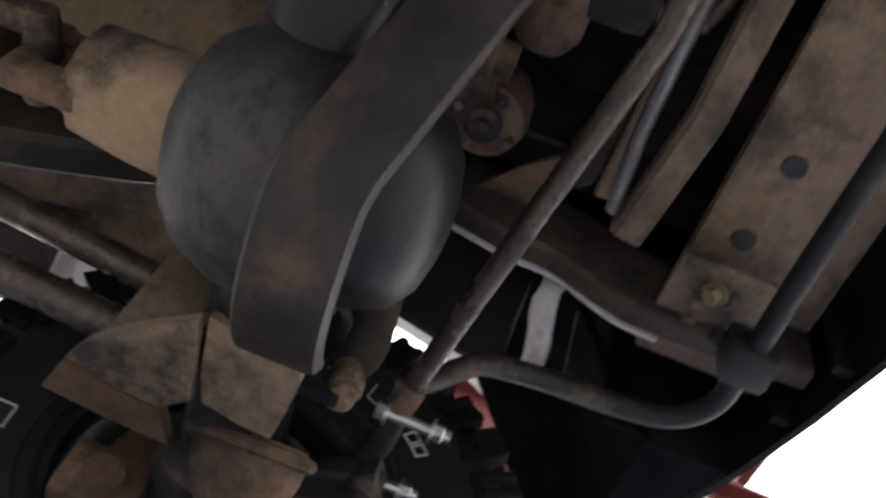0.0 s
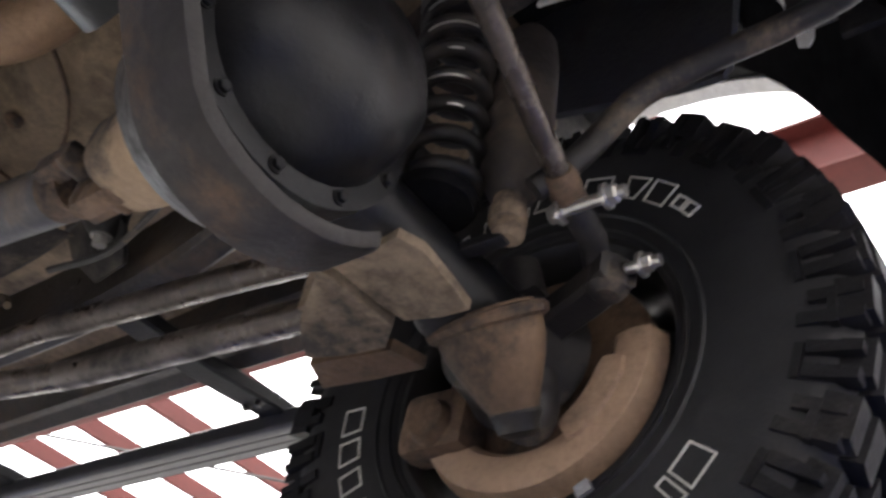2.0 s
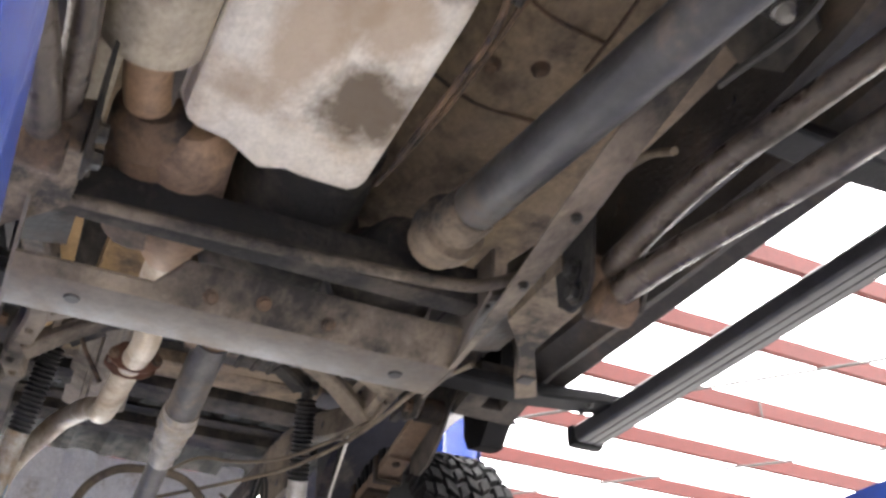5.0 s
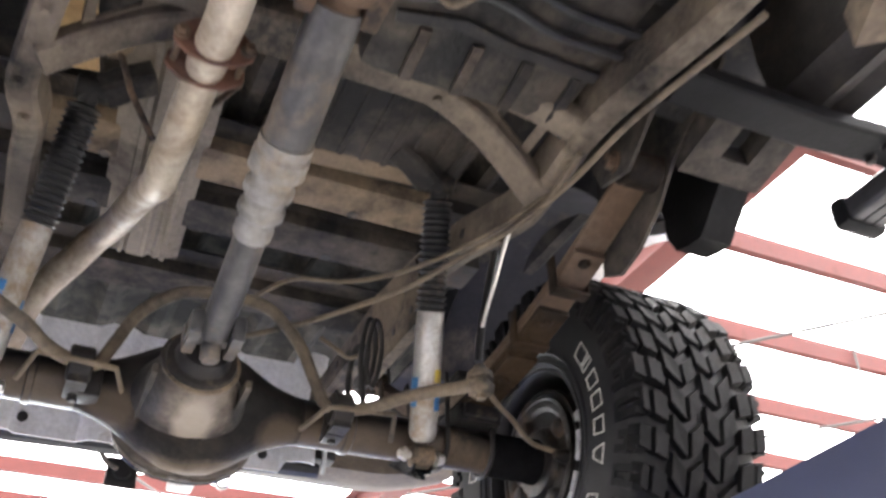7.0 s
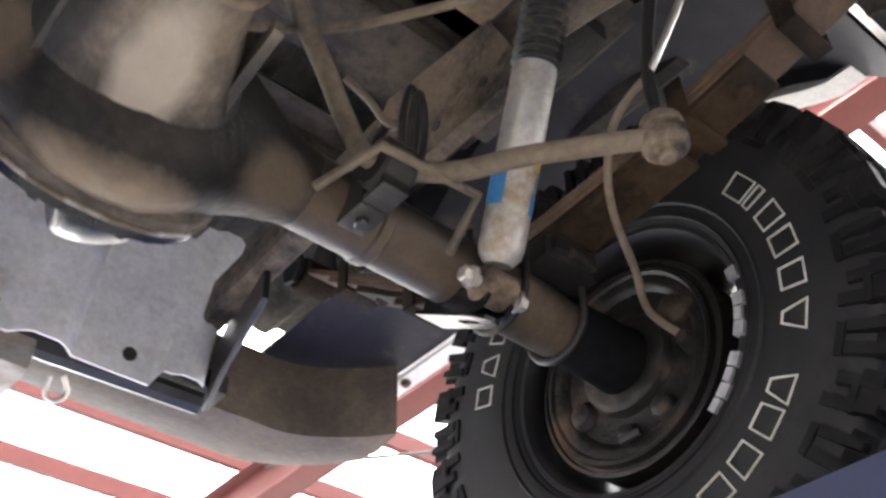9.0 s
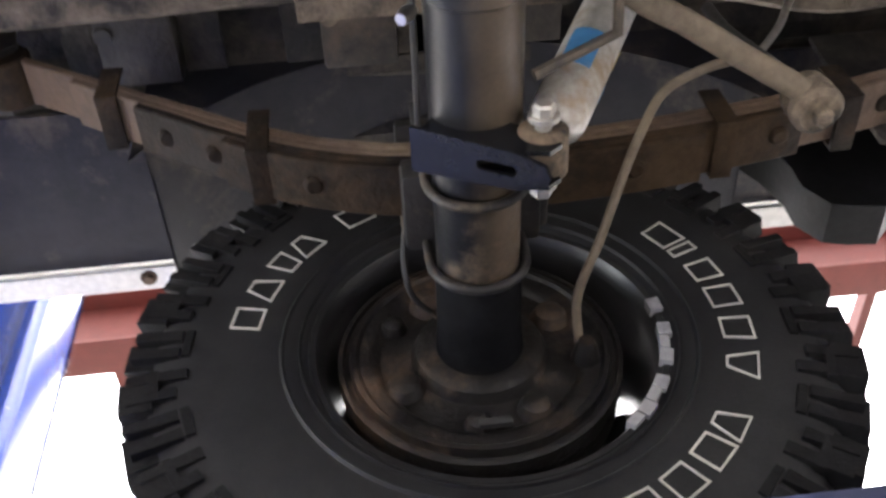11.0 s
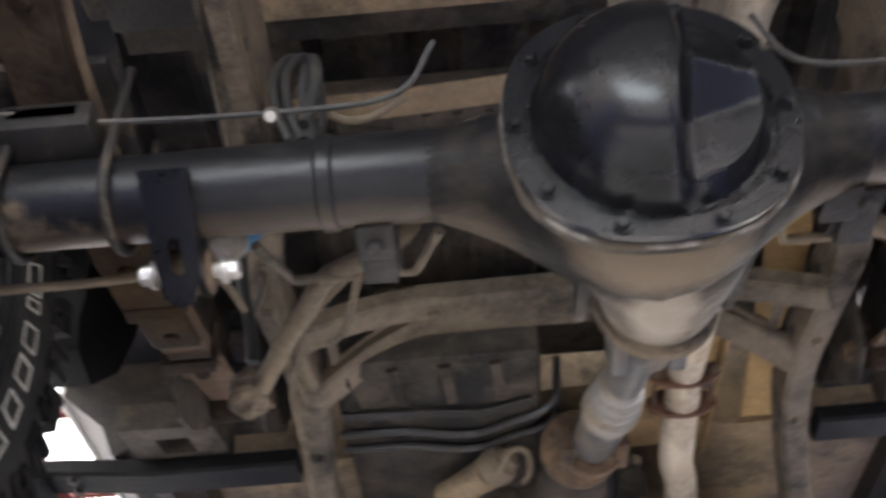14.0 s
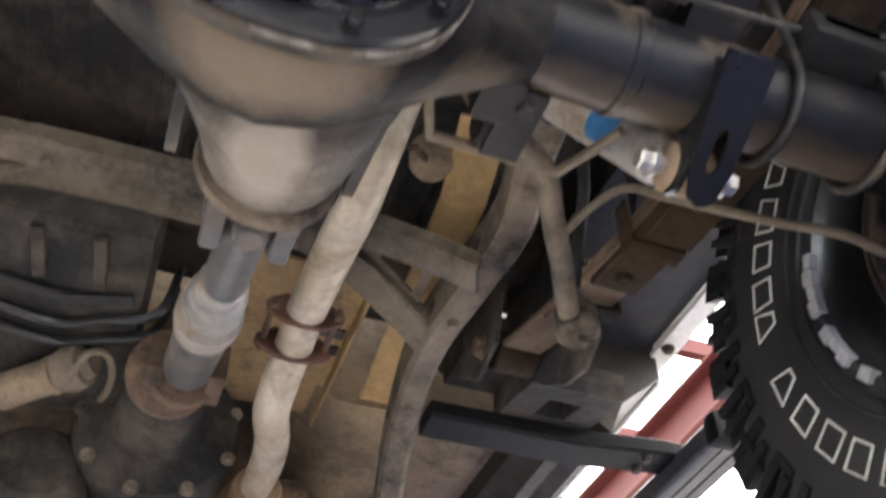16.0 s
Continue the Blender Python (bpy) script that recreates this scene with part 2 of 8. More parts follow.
DUST = (0.30, 0.225, 0.145)
CLAY = (0.40, 0.31, 0.20)
RUST = (0.17, 0.075, 0.03)
M = {
    "black": mat("black_paint", (0.018, 0.018, 0.02), (0.026, 0.025, 0.025), rough=0.33, bump=0.06, fine=160),
    "black_dusty": mat("dusty_black_paint", (0.02, 0.02, 0.022), (0.032, 0.031, 0.03), DUST, 0.14, rough=0.42, bump=0.2),
    "black_dirty": mat("dirty_black_steel", (0.014, 0.013, 0.013), (0.028, 0.025, 0.023), (0.16, 0.12, 0.08), 0.22, rough=0.5, bump=0.4, dirt_scale=9, spec=0.32),
    "black_clean": mat("satin_black_cover", (0.008, 0.008, 0.010), (0.011, 0.011, 0.012), DUST, 0.0, rough=0.22, bump=0.04, fine=220, dirt_scale=9, grime=0.1, spec=0.3),
    "backing": mat("rusty_black_backing_plate", (0.011, 0.010, 0.010), (0.018, 0.016, 0.014), (0.12, 0.075, 0.045), 0.26, rough=0.4, bump=0.6, scale=12, dirt_scale=7, spec=0.35),
    "grey_cast": mat("grey_cast_iron", (0.040, 0.036, 0.035), (0.064, 0.059, 0.056), (0.018, 0.015, 0.014), 0.42, rough=0.5, metal=0.08, bump=0.4, dirt_scale=7),
    "guard": mat("worn_grey_guard_steel", (0.024, 0.021, 0.020), (0.036, 0.032, 0.030), (0.14, 0.085, 0.05), 0.22, rough=0.52, bump=0.35, dirt_scale=3.5, grime=0.4, spec=0.3),
    "mud": mat("tan_mud_coat", (0.37, 0.265, 0.165), (0.27, 0.19, 0.118), (0.04, 0.033, 0.027), 0.34, rough=0.92, bump=0.6, scale=8, fine=60, dirt_scale=5, grime=0.2, keep=True),
    "dirt": mat("dusty_underbody_steel", (0.20, 0.15, 0.10), (0.27, 0.205, 0.135), (0.03, 0.026, 0.022), 0.47, rough=0.85, bump=0.7, scale=7, dirt_scale=7),
    "dirt_dark": mat("dark_dusty_underbody", (0.05, 0.041, 0.033), (0.10, 0.078, 0.055), (0.014, 0.013, 0.012), 0.5, rough=0.75, bump=0.7, scale=6),
    "rail": mat("dusty_frame_steel", (0.23, 0.18, 0.125), (0.11, 0.086, 0.063), (0.028, 0.024, 0.021), 0.42, rough=0.7, bump=0.7, scale=5, dirt_scale=4),
    "rusty": mat("rusty_dusty_steel", (0.17, 0.105, 0.06), (0.09, 0.055, 0.032), (0.025, 0.02, 0.016), 0.40, rough=0.75, bump=0.8, dirt_scale=9, keep=True),
    "horn": mat("mottled_dark_rail_steel", (0.085, 0.060, 0.040), (0.050, 0.036, 0.027), (0.016, 0.014, 0.012), 0.5, rough=0.65, bump=0.8, scale=7, dirt_scale=6, keep=True),
    "spring": mat("dusty_leaf_steel", (0.012, 0.010, 0.009), (0.022, 0.017, 0.014), (0.055, 0.036, 0.022), 0.42, rough=0.6, bump=0.6, dirt_scale=4, spec=0.08, keep=True),
    "spring_rust": mat("rust_brown_leaf_edges", (0.13, 0.078, 0.042), (0.075, 0.047, 0.03), (0.18, 0.13, 0.085), 0.3, rough=0.8, bump=0.6),
    # First spot: shade and dirt on the front slope; the others are stains.
    "alu_pan": blotches(mat("stained_shaded_pan_aluminium", (0.72, 0.67, 0.58), (0.62, 0.56, 0.46), (0.46, 0.36, 0.25), 0.26, rough=0.5, metal=0.05, bump=0.2, dirt_scale=4.2, scale=3, fine=140, grime=0.2), [
        ((0.17, 2.10, 2.2), (0.30, 0.068, 0.2), (0.17, 0.125, 0.08), 0.9), ((0.085, 1.80, 2.17), (0.075, 0.075, 0.2), (0.13, 0.095, 0.06), 1.0),
        ((0.205, 1.90, 2.18), (0.055, 0.13, 0.2), (0.40, 0.30, 0.20), 0.8), ((0.10, 1.96, 2.18), (0.055, 0.06, 0.2), (0.40, 0.30, 0.20), 0.8), ((0.255, 1.76, 2.17), (0.05, 0.035, 0.2), (0.36, 0.27, 0.18), 0.6), ((0.16, 2.0, 2.18), (0.035, 0.10, 0.2), (0.36, 0.265, 0.17), 0.7)], 0.75),
    "sealant": mat("grey_sealant", (0.50, 0.48, 0.45), (0.38, 0.36, 0.33), (0.09, 0.07, 0.05), 0.62, rough=0.7, bump=0.3, dirt_scale=14, grime=0.2),
    "bumper": mat("dull_brown_bumper_steel", (0.13, 0.10, 0.072), (0.085, 0.068, 0.052), (0.20, 0.155, 0.105), 0.3, rough=0.6, bump=0.5, scale=5, dirt_scale=4),
    "shield_dusty": mat("dusty_heat_shield", (0.28, 0.235, 0.175), (0.20, 0.168, 0.125), (0.10, 0.08, 0.062), 0.3, rough=0.65, metal=0.15, bump=0.4, grime=0.25),
    "oily": mat("oily_black_frame_steel", (0.030, 0.027, 0.025), (0.05, 0.043, 0.037), (0.11, 0.082, 0.058), 0.25, rough=0.5, bump=0.6, scale=5, dirt_scale=5, spec=0.35),
    "sole": mat("grey_worn_crossmember_steel", (0.125, 0.106, 0.088), (0.085, 0.073, 0.062), (0.18, 0.135, 0.092), 0.3, rough=0.5, bump=0.35, scale=4, dirt_scale=5, grime=0.25, blend=3.0),
    "steel": mat("dull_bare_steel", (0.34, 0.33, 0.315), (0.25, 0.235, 0.22), DUST, 0.30, rough=0.45, metal=0.6, bump=0.3),
    "shaft": mat("weathered_shaft_steel", (0.075, 0.075, 0.079), (0.115, 0.11, 0.107), (0.22, 0.16, 0.105), 0.25, rough=0.42, metal=0.35, bump=0.3),
    "exhaust": mat("pale_aluminised_exhaust", (0.52, 0.46, 0.37), (0.42, 0.34, 0.245), (0.22, 0.165, 0.11), 0.34, rough=0.45, metal=0.35, bump=0.25, grime=0.2),
    "exhaust_hot": mat("heat_tanned_exhaust", (0.36, 0.225, 0.125), (0.27, 0.165, 0.095), (0.10, 0.07, 0.05), 0.3, rough=0.55, metal=0.15, bump=0.2),
    "flange_rust": mat("rusted_flange", (0.16, 0.065, 0.035), (0.09, 0.04, 0.025), (0.03, 0.02, 0.015), 0.3, rough=0.85, bump=0.6),
    "alu_dirty": mat("dirty_cast_aluminium", (0.105, 0.088, 0.080), (0.06, 0.050, 0.046), (0.17, 0.125, 0.085), 0.3, rough=0.6, metal=0.12, bump=0.5),
    "zinc": mat("bright_zinc", (0.62, 0.61, 0.58), (0.5, 0.48, 0.44), DUST, 0.15, rough=0.28, metal=0.9, bump=0.2, grime=0.1),
    "brass": mat("dirty_zinc_yellow", (0.45, 0.36, 0.2), (0.35, 0.27, 0.15), DUST, 0.3, rough=0.4, metal=0.6, bump=0.2),
    "chrome": mat("bright_shock_body", (0.60, 0.595, 0.57), (0.50, 0.48, 0.44), DUST, 0.46, rough=0.36, metal=0.6, bump=0.2, dirt_scale=9, grime=0.15),
    "sticker": mat("blue_shock_label", (0.03, 0.16, 0.38), (0.05, 0.22, 0.45), DUST, 0.12, rough=0.4, bump=0.05, keep=True, grime=0.1),
    "sticker_y": mat("yellow_shock_label", (0.55, 0.42, 0.05), (0.5, 0.36, 0.05), DUST, 0.2, rough=0.4, bump=0.05, keep=True, grime=0.1),
    "rubber": mat("tyre_rubber", (0.016, 0.016, 0.017), (0.022, 0.022, 0.023), (0.05, 0.044, 0.038), 0.14, rough=0.55, bump=0.12, fine=260, spec=0.3),
    "tread": mat("worn_tread_rubber", (0.010, 0.010, 0.011), (0.016, 0.015, 0.016), (0.04, 0.036, 0.033), 0.18, rough=0.62, bump=0.3, fine=180, spec=0.12),
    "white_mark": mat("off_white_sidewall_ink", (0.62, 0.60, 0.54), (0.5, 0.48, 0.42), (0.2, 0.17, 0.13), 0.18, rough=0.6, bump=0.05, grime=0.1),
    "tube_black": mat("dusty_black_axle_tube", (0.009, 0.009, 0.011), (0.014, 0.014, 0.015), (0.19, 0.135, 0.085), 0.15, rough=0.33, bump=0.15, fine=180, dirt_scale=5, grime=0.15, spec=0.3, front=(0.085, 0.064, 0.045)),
    "coil": mat("dusty_black_coil", (0.008, 0.0075, 0.007), (0.014, 0.012, 0.011), (0.034, 0.026, 0.020), 0.34, rough=0.5, bump=0.4, dirt_scale=9, spec=0.3),
    "cover_dull": mat("dull_black_cover", (0.007, 0.007, 0.008), (0.011, 0.011, 0.012), (0.04, 0.034, 0.03), 0.22, rough=0.4, bump=0.25, dirt_scale=6, grime=0.3, spec=0.3),
    "shaft_dark": mat("dark_weathered_shaft_steel", (0.045, 0.045, 0.048), (0.07, 0.068, 0.068), (0.15, 0.11, 0.075), 0.22, rough=0.4, metal=0.3, bump=0.3, dirt_scale=6),
    "mud_grey": mat("grey_tan_mud_coat", (0.25, 0.19, 0.13), (0.17, 0.13, 0.09), (0.04, 0.033, 0.027), 0.36, rough=0.92, bump=0.8, scale=9, fine=60, dirt_scale=7, grime=0.35, keep=True),
    "web": blotches(mat("half_dusty_axle_casting", (0.012, 0.011, 0.011), (0.02, 0.018, 0.017), (0.045, 0.037, 0.030), 0.3, rough=0.45, bump=0.4, scale=9, dirt_scale=5, grime=0.35, spec=0.12), [((0.035, -0.03, 1.85), (0.125, 0.075, 0.055), (0.19, 0.148, 0.105), 0.9), ((-0.14, 0.05, 1.94), (0.06, 0.05, 0.04), (0.13, 0.10, 0.07), 0.6), ((0.20, 0.05, 1.94), (0.06, 0.05, 0.04), (0.13, 0.10, 0.07), 0.6)], 0.35),
    # Dust-caked tone, darker on both flanks and along the bottom, pale in the middle.
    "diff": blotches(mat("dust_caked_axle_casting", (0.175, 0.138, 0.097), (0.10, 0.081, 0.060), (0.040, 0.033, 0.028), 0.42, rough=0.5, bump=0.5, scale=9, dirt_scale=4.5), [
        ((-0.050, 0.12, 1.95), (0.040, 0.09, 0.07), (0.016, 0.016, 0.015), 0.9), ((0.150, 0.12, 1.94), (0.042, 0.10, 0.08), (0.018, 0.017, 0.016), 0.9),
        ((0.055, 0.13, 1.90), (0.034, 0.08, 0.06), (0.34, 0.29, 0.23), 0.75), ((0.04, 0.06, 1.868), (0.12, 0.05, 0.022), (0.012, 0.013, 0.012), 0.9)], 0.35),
    "disc_shield": mat("tan_brake_shield", (0.36, 0.235, 0.145), (0.28, 0.18, 0.11), (0.10, 0.07, 0.05), 0.25, rough=0.6, bump=0.2, grime=0.15),
    "arm": mat("worn_brown_arm_steel", (0.068, 0.053, 0.042), (0.12, 0.094, 0.073), (0.017, 0.015, 0.013), 0.38, rough=0.27, metal=0.35, bump=0.3, dirt_scale=6, grime=0.3),
    "gloss": mat("glossy_black_plastic", (0.055, 0.055, 0.060), (0.075, 0.074, 0.078), (0.09, 0.08, 0.068), 0.2, rough=0.30, bump=0.25, scale=4, dirt_scale=6, grime=0.25, spec=0.6),
    "lead": mat("dull_lead_weight", (0.36, 0.36, 0.37), (0.26, 0.26, 0.27), (0.10, 0.09, 0.085), 0.3, rough=0.45, bump=0.3),
    "sleeve": mat("brown_dusty_sleeve", (0.024, 0.019, 0.016), (0.036, 0.028, 0.023), (0.085, 0.062, 0.044), 0.35, rough=0.7, bump=0.5, scale=9, dirt_scale=8),
    "boot": mat("rubber_boot", (0.02, 0.02, 0.02), (0.03, 0.03, 0.03), DUST, 0.2, rough=0.6, bump=0.1),
    "plastic": mat("black_liner_plastic", (0.008, 0.008, 0.009), (0.012, 0.012, 0.013), (0.05, 0.042, 0.034), 0.06, rough=0.55, bump=0.25, spec=0.12),
    "matte_liner": mat("matte_black_splash_sheet", (0.009, 0.009, 0.010), (0.013, 0.013, 0.014), (0.03, 0.026, 0.022), 0.12, rough=0.9, bump=0.3, spec=0.0),
    "bluish": mat("dark_blue_liner", (0.014, 0.014, 0.020), (0.022, 0.021, 0.027), (0.12, 0.10, 0.085), 0.24, rough=0.6, bump=0.1, keep=True, spec=0.3),
    "step": mat("black_step_coat", (0.028, 0.028, 0.031), (0.036, 0.036, 0.04), DUST, 0.05, rough=0.36, bump=0.12, spec=0.5),
    "hose": mat("dusty_hose", (0.20, 0.155, 0.10), (0.13, 0.10, 0.07), (0.04, 0.035, 0.03), 0.3, rough=0.8, bump=0.4),
    "wire": mat("dark_cable", (0.025, 0.025, 0.025), (0.05, 0.045, 0.04), DUST, 0.2, rough=0.6, bump=0.1),
    "body_white": mat("white_body_paint", (0.78, 0.77, 0.74), (0.70, 0.68, 0.63), DUST, 0.10, rough=0.3, bump=0.03, grime=0.06),
    "panel_grey": mat("pale_grey_primer_panel", (0.74, 0.74, 0.75), (0.66, 0.66, 0.66), DUST, 0.2, rough=0.5, bump=0.15, grime=0.2),
    "shield": mat("pale_heat_shield", (0.44, 0.38, 0.29), (0.35, 0.30, 0.22), (0.12, 0.10, 0.08), 0.25, rough=0.65, metal=0.15, bump=0.4, grime=0.25),
    "yellow": mat("ochre_dusted_panel", (0.48, 0.32, 0.15), (0.38, 0.25, 0.12), (0.1, 0.08, 0.06), 0.22, rough=0.85, bump=0.4, keep=True),
    "tan": mat("tan_undercoat", (0.31, 0.225, 0.135), (0.22, 0.16, 0.10), (0.075, 0.058, 0.042), 0.36, rough=0.85, bump=0.5),
    "red": mat("red_oxide_primer", (0.095, 0.018, 0.014), (0.08, 0.015, 0.012), (0.08, 0.03, 0.024), 0.15, rough=0.6, bump=0.1, scale=2, keep=True, grime=0.15, spec=0.3),
    "blue": mat("blue_lift_enamel", (0.016, 0.046, 0.25), (0.021, 0.056, 0.29), (0.13, 0.17, 0.36), 0.22, rough=0.22, bump=0.04, dirt_scale=2.6, scale=1.5, keep=True, grime=0.2),
    # Lift enamel again, greyed to slate just ahead of the rear axle.
    "blue_slate": blotches(mat("slate_patched_blue_lift", (0.016, 0.046, 0.25), (0.021, 0.056, 0.29), (0.13, 0.17, 0.36), 0.22, rough=0.3, bump=0.04, dirt_scale=2.6, scale=1.5, keep=True, grime=0.2), [((-0.5, 0.75, 1.5), (1.2, 0.75, 0.5), (0.040, 0.043, 0.062), 0.9)], 0.4),
    "concrete": mat("shop_floor_concrete", (0.42, 0.41, 0.39), (0.34, 0.33, 0.31), (0.22, 0.21, 0.2), 0.3, rough=0.6, bump=0.2, scale=1.2, fine=30, dirt_scale=0.8, grime=0.1),
    "wall": mat("white_wall_sheet", (0.74, 0.73, 0.70), (0.68, 0.67, 0.64), rough=0.6, bump=0.05, scale=1.0, grime=0.1),
    # The whole roof sheet emits, in place of daylight coming through it.
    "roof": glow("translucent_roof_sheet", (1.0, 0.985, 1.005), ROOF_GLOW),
    "lamp": glow("lamp_face", (1.0, 0.97, 0.95), 30.0),
    "cable": mat("steel_tie_rod", (0.07, 0.066, 0.062), (0.05, 0.047, 0.044), rough=0.6, bump=0.1),
}


# ---- shapes ----
V = Vector


def catmull(pts, k=6):
    pts = [V(p) for p in pts]
    q = [2 * pts[0] - pts[1], *pts, 2 * pts[-1] - pts[-2]]
    out = []
    for i in range(1, len(q) - 2):
        a, b, c, d = q[i - 1:i + 3]
        for j in range(k):
            t = j / k
            out.append(0.5 * ((2 * b) + (c - a) * t + (2 * a - 5 * b + 4 * c - d) * t * t + (3 * b - a - 3 * c + d) * t ** 3))
    return out + [pts[-1]]


def frames(pts):
    n = len(pts)
    tang = [(pts[min(i + 1, n - 1)] - pts[max(i - 1, 0)]).normalized() for i in range(n)]
    up = V((0, 0, 1)) if abs(tang[0].z) < 0.9 else V((0, 1, 0))
    side = tang[0].cross(up).normalized()
    out = []
    for t in tang:
        side = (side - t * side.dot(t)).normalized()
        out.append((t, side, side.cross(t).normalized()))
    return out


def loft(bm, rings, caps=True):
    vs = [[bm.verts.new(p) for p in ring] for ring in rings]
    n = len(vs[0])
    for a, b in zip(vs, vs[1:]):
        for i in range(n):
            bm.faces.new((a[i], a[(i + 1) % n], b[(i + 1) % n], b[i]))
    if caps:
        bm.faces.new(vs[0][::-1])
        bm.faces.new(vs[-1])


def tube(bm, pts, r, n=12, smooth=0):
    pts = catmull(pts, smooth) if smooth else [V(p) for p in pts]
    m = len(pts)
    def rad(i):
        if not isinstance(r, (list, tuple)):
            return r
        f = i / (m - 1) * (len(r) - 1)
        j = min(int(f), len(r) - 2)
        return r[j] + (f - j) * (r[j + 1] - r[j])
    loft(bm, [[p + rad(i) * (math.cos(a) * s + math.sin(a) * u) for a in [2 * math.pi * k / n for k in range(n)]]
              for i, (p, (t, s, u)) in enumerate(zip(pts, frames(pts)))])


def stepped(bm, a, b, prof, n=20):
    """A turned solid from a to b: prof is (share of the length, radius)."""
    a, b = V(a), V(b)
    t, s, u = frames([a, b])[0]
    loft(bm, [[a.lerp(b, f) + max(r, 1e-4) * (math.cos(k) * s + math.sin(k) * u) for k in [2 * math.pi * j / n for j in range(n)]] for f, r in prof])


def box(bm, lo, hi, m=None, bev=0.004):
    lo, hi = V(lo), V(hi)
    r = bmesh.ops.create_cube(bm, size=1.0, matrix=Matrix.Translation((lo + hi) / 2) @ Matrix.Diagonal((*(hi - lo), 1)))
    if m is not None:
        bmesh.ops.transform(bm, matrix=m, verts=r["verts"])
    if bev:
        es = list({e for v in r["verts"] for e in v.link_edges})
        bmesh.ops.bevel(bm, geom=es, offset=min(bev, 0.3 * min(hi - lo)), segments=2, affect="EDGES", profile=0.6)


def bar(bm, pts, w, h, lips=0.0, bev=True):
    """A bar of width w (sideways) and height h along a path; the section's corners are cut."""
    pts = [V(p) for p in pts]
    c = min(w, h) * 0.16 if bev else 0
    sec = [(-w / 2 + c, -h / 2), (w / 2 - c, -h / 2), (w / 2, -h / 2 + c), (w / 2, h / 2 - c), (w / 2 - c, h / 2), (-w / 2 + c, h / 2), (-w / 2, h / 2 - c), (-w / 2, -h / 2 + c)]
    rings = []
    n = len(pts)
    for i, p in enumerate(pts):
        t = (pts[min(i + 1, n - 1)] - pts[max(i - 1, 0)]).normalized()
        up = V((0, 0, 1)) if abs(t.z) < 0.95 else V((0, 1, 0))
        s = t.cross(up).normalized()
        u = s.cross(t).normalized()
        rings.append([p + x * s + y * u for x, y in sec])
    loft(bm, rings)


def prism(bm, poly, depth, m):
    """A flat plate: a polygon in the plane, thickened to both sides, laid by m."""
    d = depth / 2
    loft(bm, [[m @ V((x, y, -d)) for x, y in poly], [m @ V((x, y, d)) for x, y in poly]])


def ring_plate(bm, outer, inner, depth, m):
    """A plate with a window: two outlines with as many corners, thickened, laid by m."""
    d = depth / 2
    n = len(outer)
    vs = [[bm.verts.new(m @ V((x, y, z))) for x, y in poly] for poly, z in ((outer, -d), (inner, -d), (inner, d), (outer, d))]
    for a, b in ((0, 1), (1, 2), (2, 3), (3, 0)):
        for i in range(n):
            j = (i + 1) % n
            bm.faces.new((vs[a][i], vs[a][j], vs[b][j], vs[b][i]))


def basis(o, x, y):
    """A matrix with origin o, first axis x and second axis near y."""
    x = V(x).normalized()
    z = x.cross(V(y)).normalized()
    y = z.cross(x)
    return Matrix(((x.x, y.x, z.x, o[0]), (x.y, y.y, z.y, o[1]), (x.z, y.z, z.z, o[2]), (0, 0, 0, 1)))


def bolt(bm, p, axis, r=0.011, h=0.010):
    p, axis = V(p), V(axis).normalized()
    stepped(bm, p - axis * 0.002, p + axis * 0.003, [(0, r * 1.35), (1, r * 1.35)], 14)
    stepped(bm, p + axis * 0.003, p + axis * (0.003 + h), [(0, r), (0.8, r), (1, r * 0.8)], 6)


def mesh_of(name, bm, material, sharp=38):
    bmesh.ops.recalc_face_normals(bm, faces=bm.faces)
    me = bpy.data.meshes.new(name)
    bm.to_mesh(me)
    bm.free()
    for p in me.polygons:
        p.use_smooth = True
    me.set_sharp_from_angle(angle=radians(sharp))
    me.materials.append(M[material])
    return me


def part(name, bm, material, parent=None, label=""):
    ob = new(name, mesh_of(name, bm, material))
    if parent is not None:
        ob.parent = parent
        ob.matrix_parent_inverse = parent.matrix_basis.inverted()
    return tagged(ob, label=label)


def thing(name, label, category, at=(0, 0, 0), group="", kind=""):
    ob = new(name)
    ob.empty_display_size = 0.05
    ob.matrix_basis = Matrix.Translation(at)
    return tagged(ob, label, category, group, kind)


def solo(name, bm, material, label, category, group="", kind=""):
    return tagged(part(name, bm, material), label, category, group, kind)


def B():
    return bmesh.new()


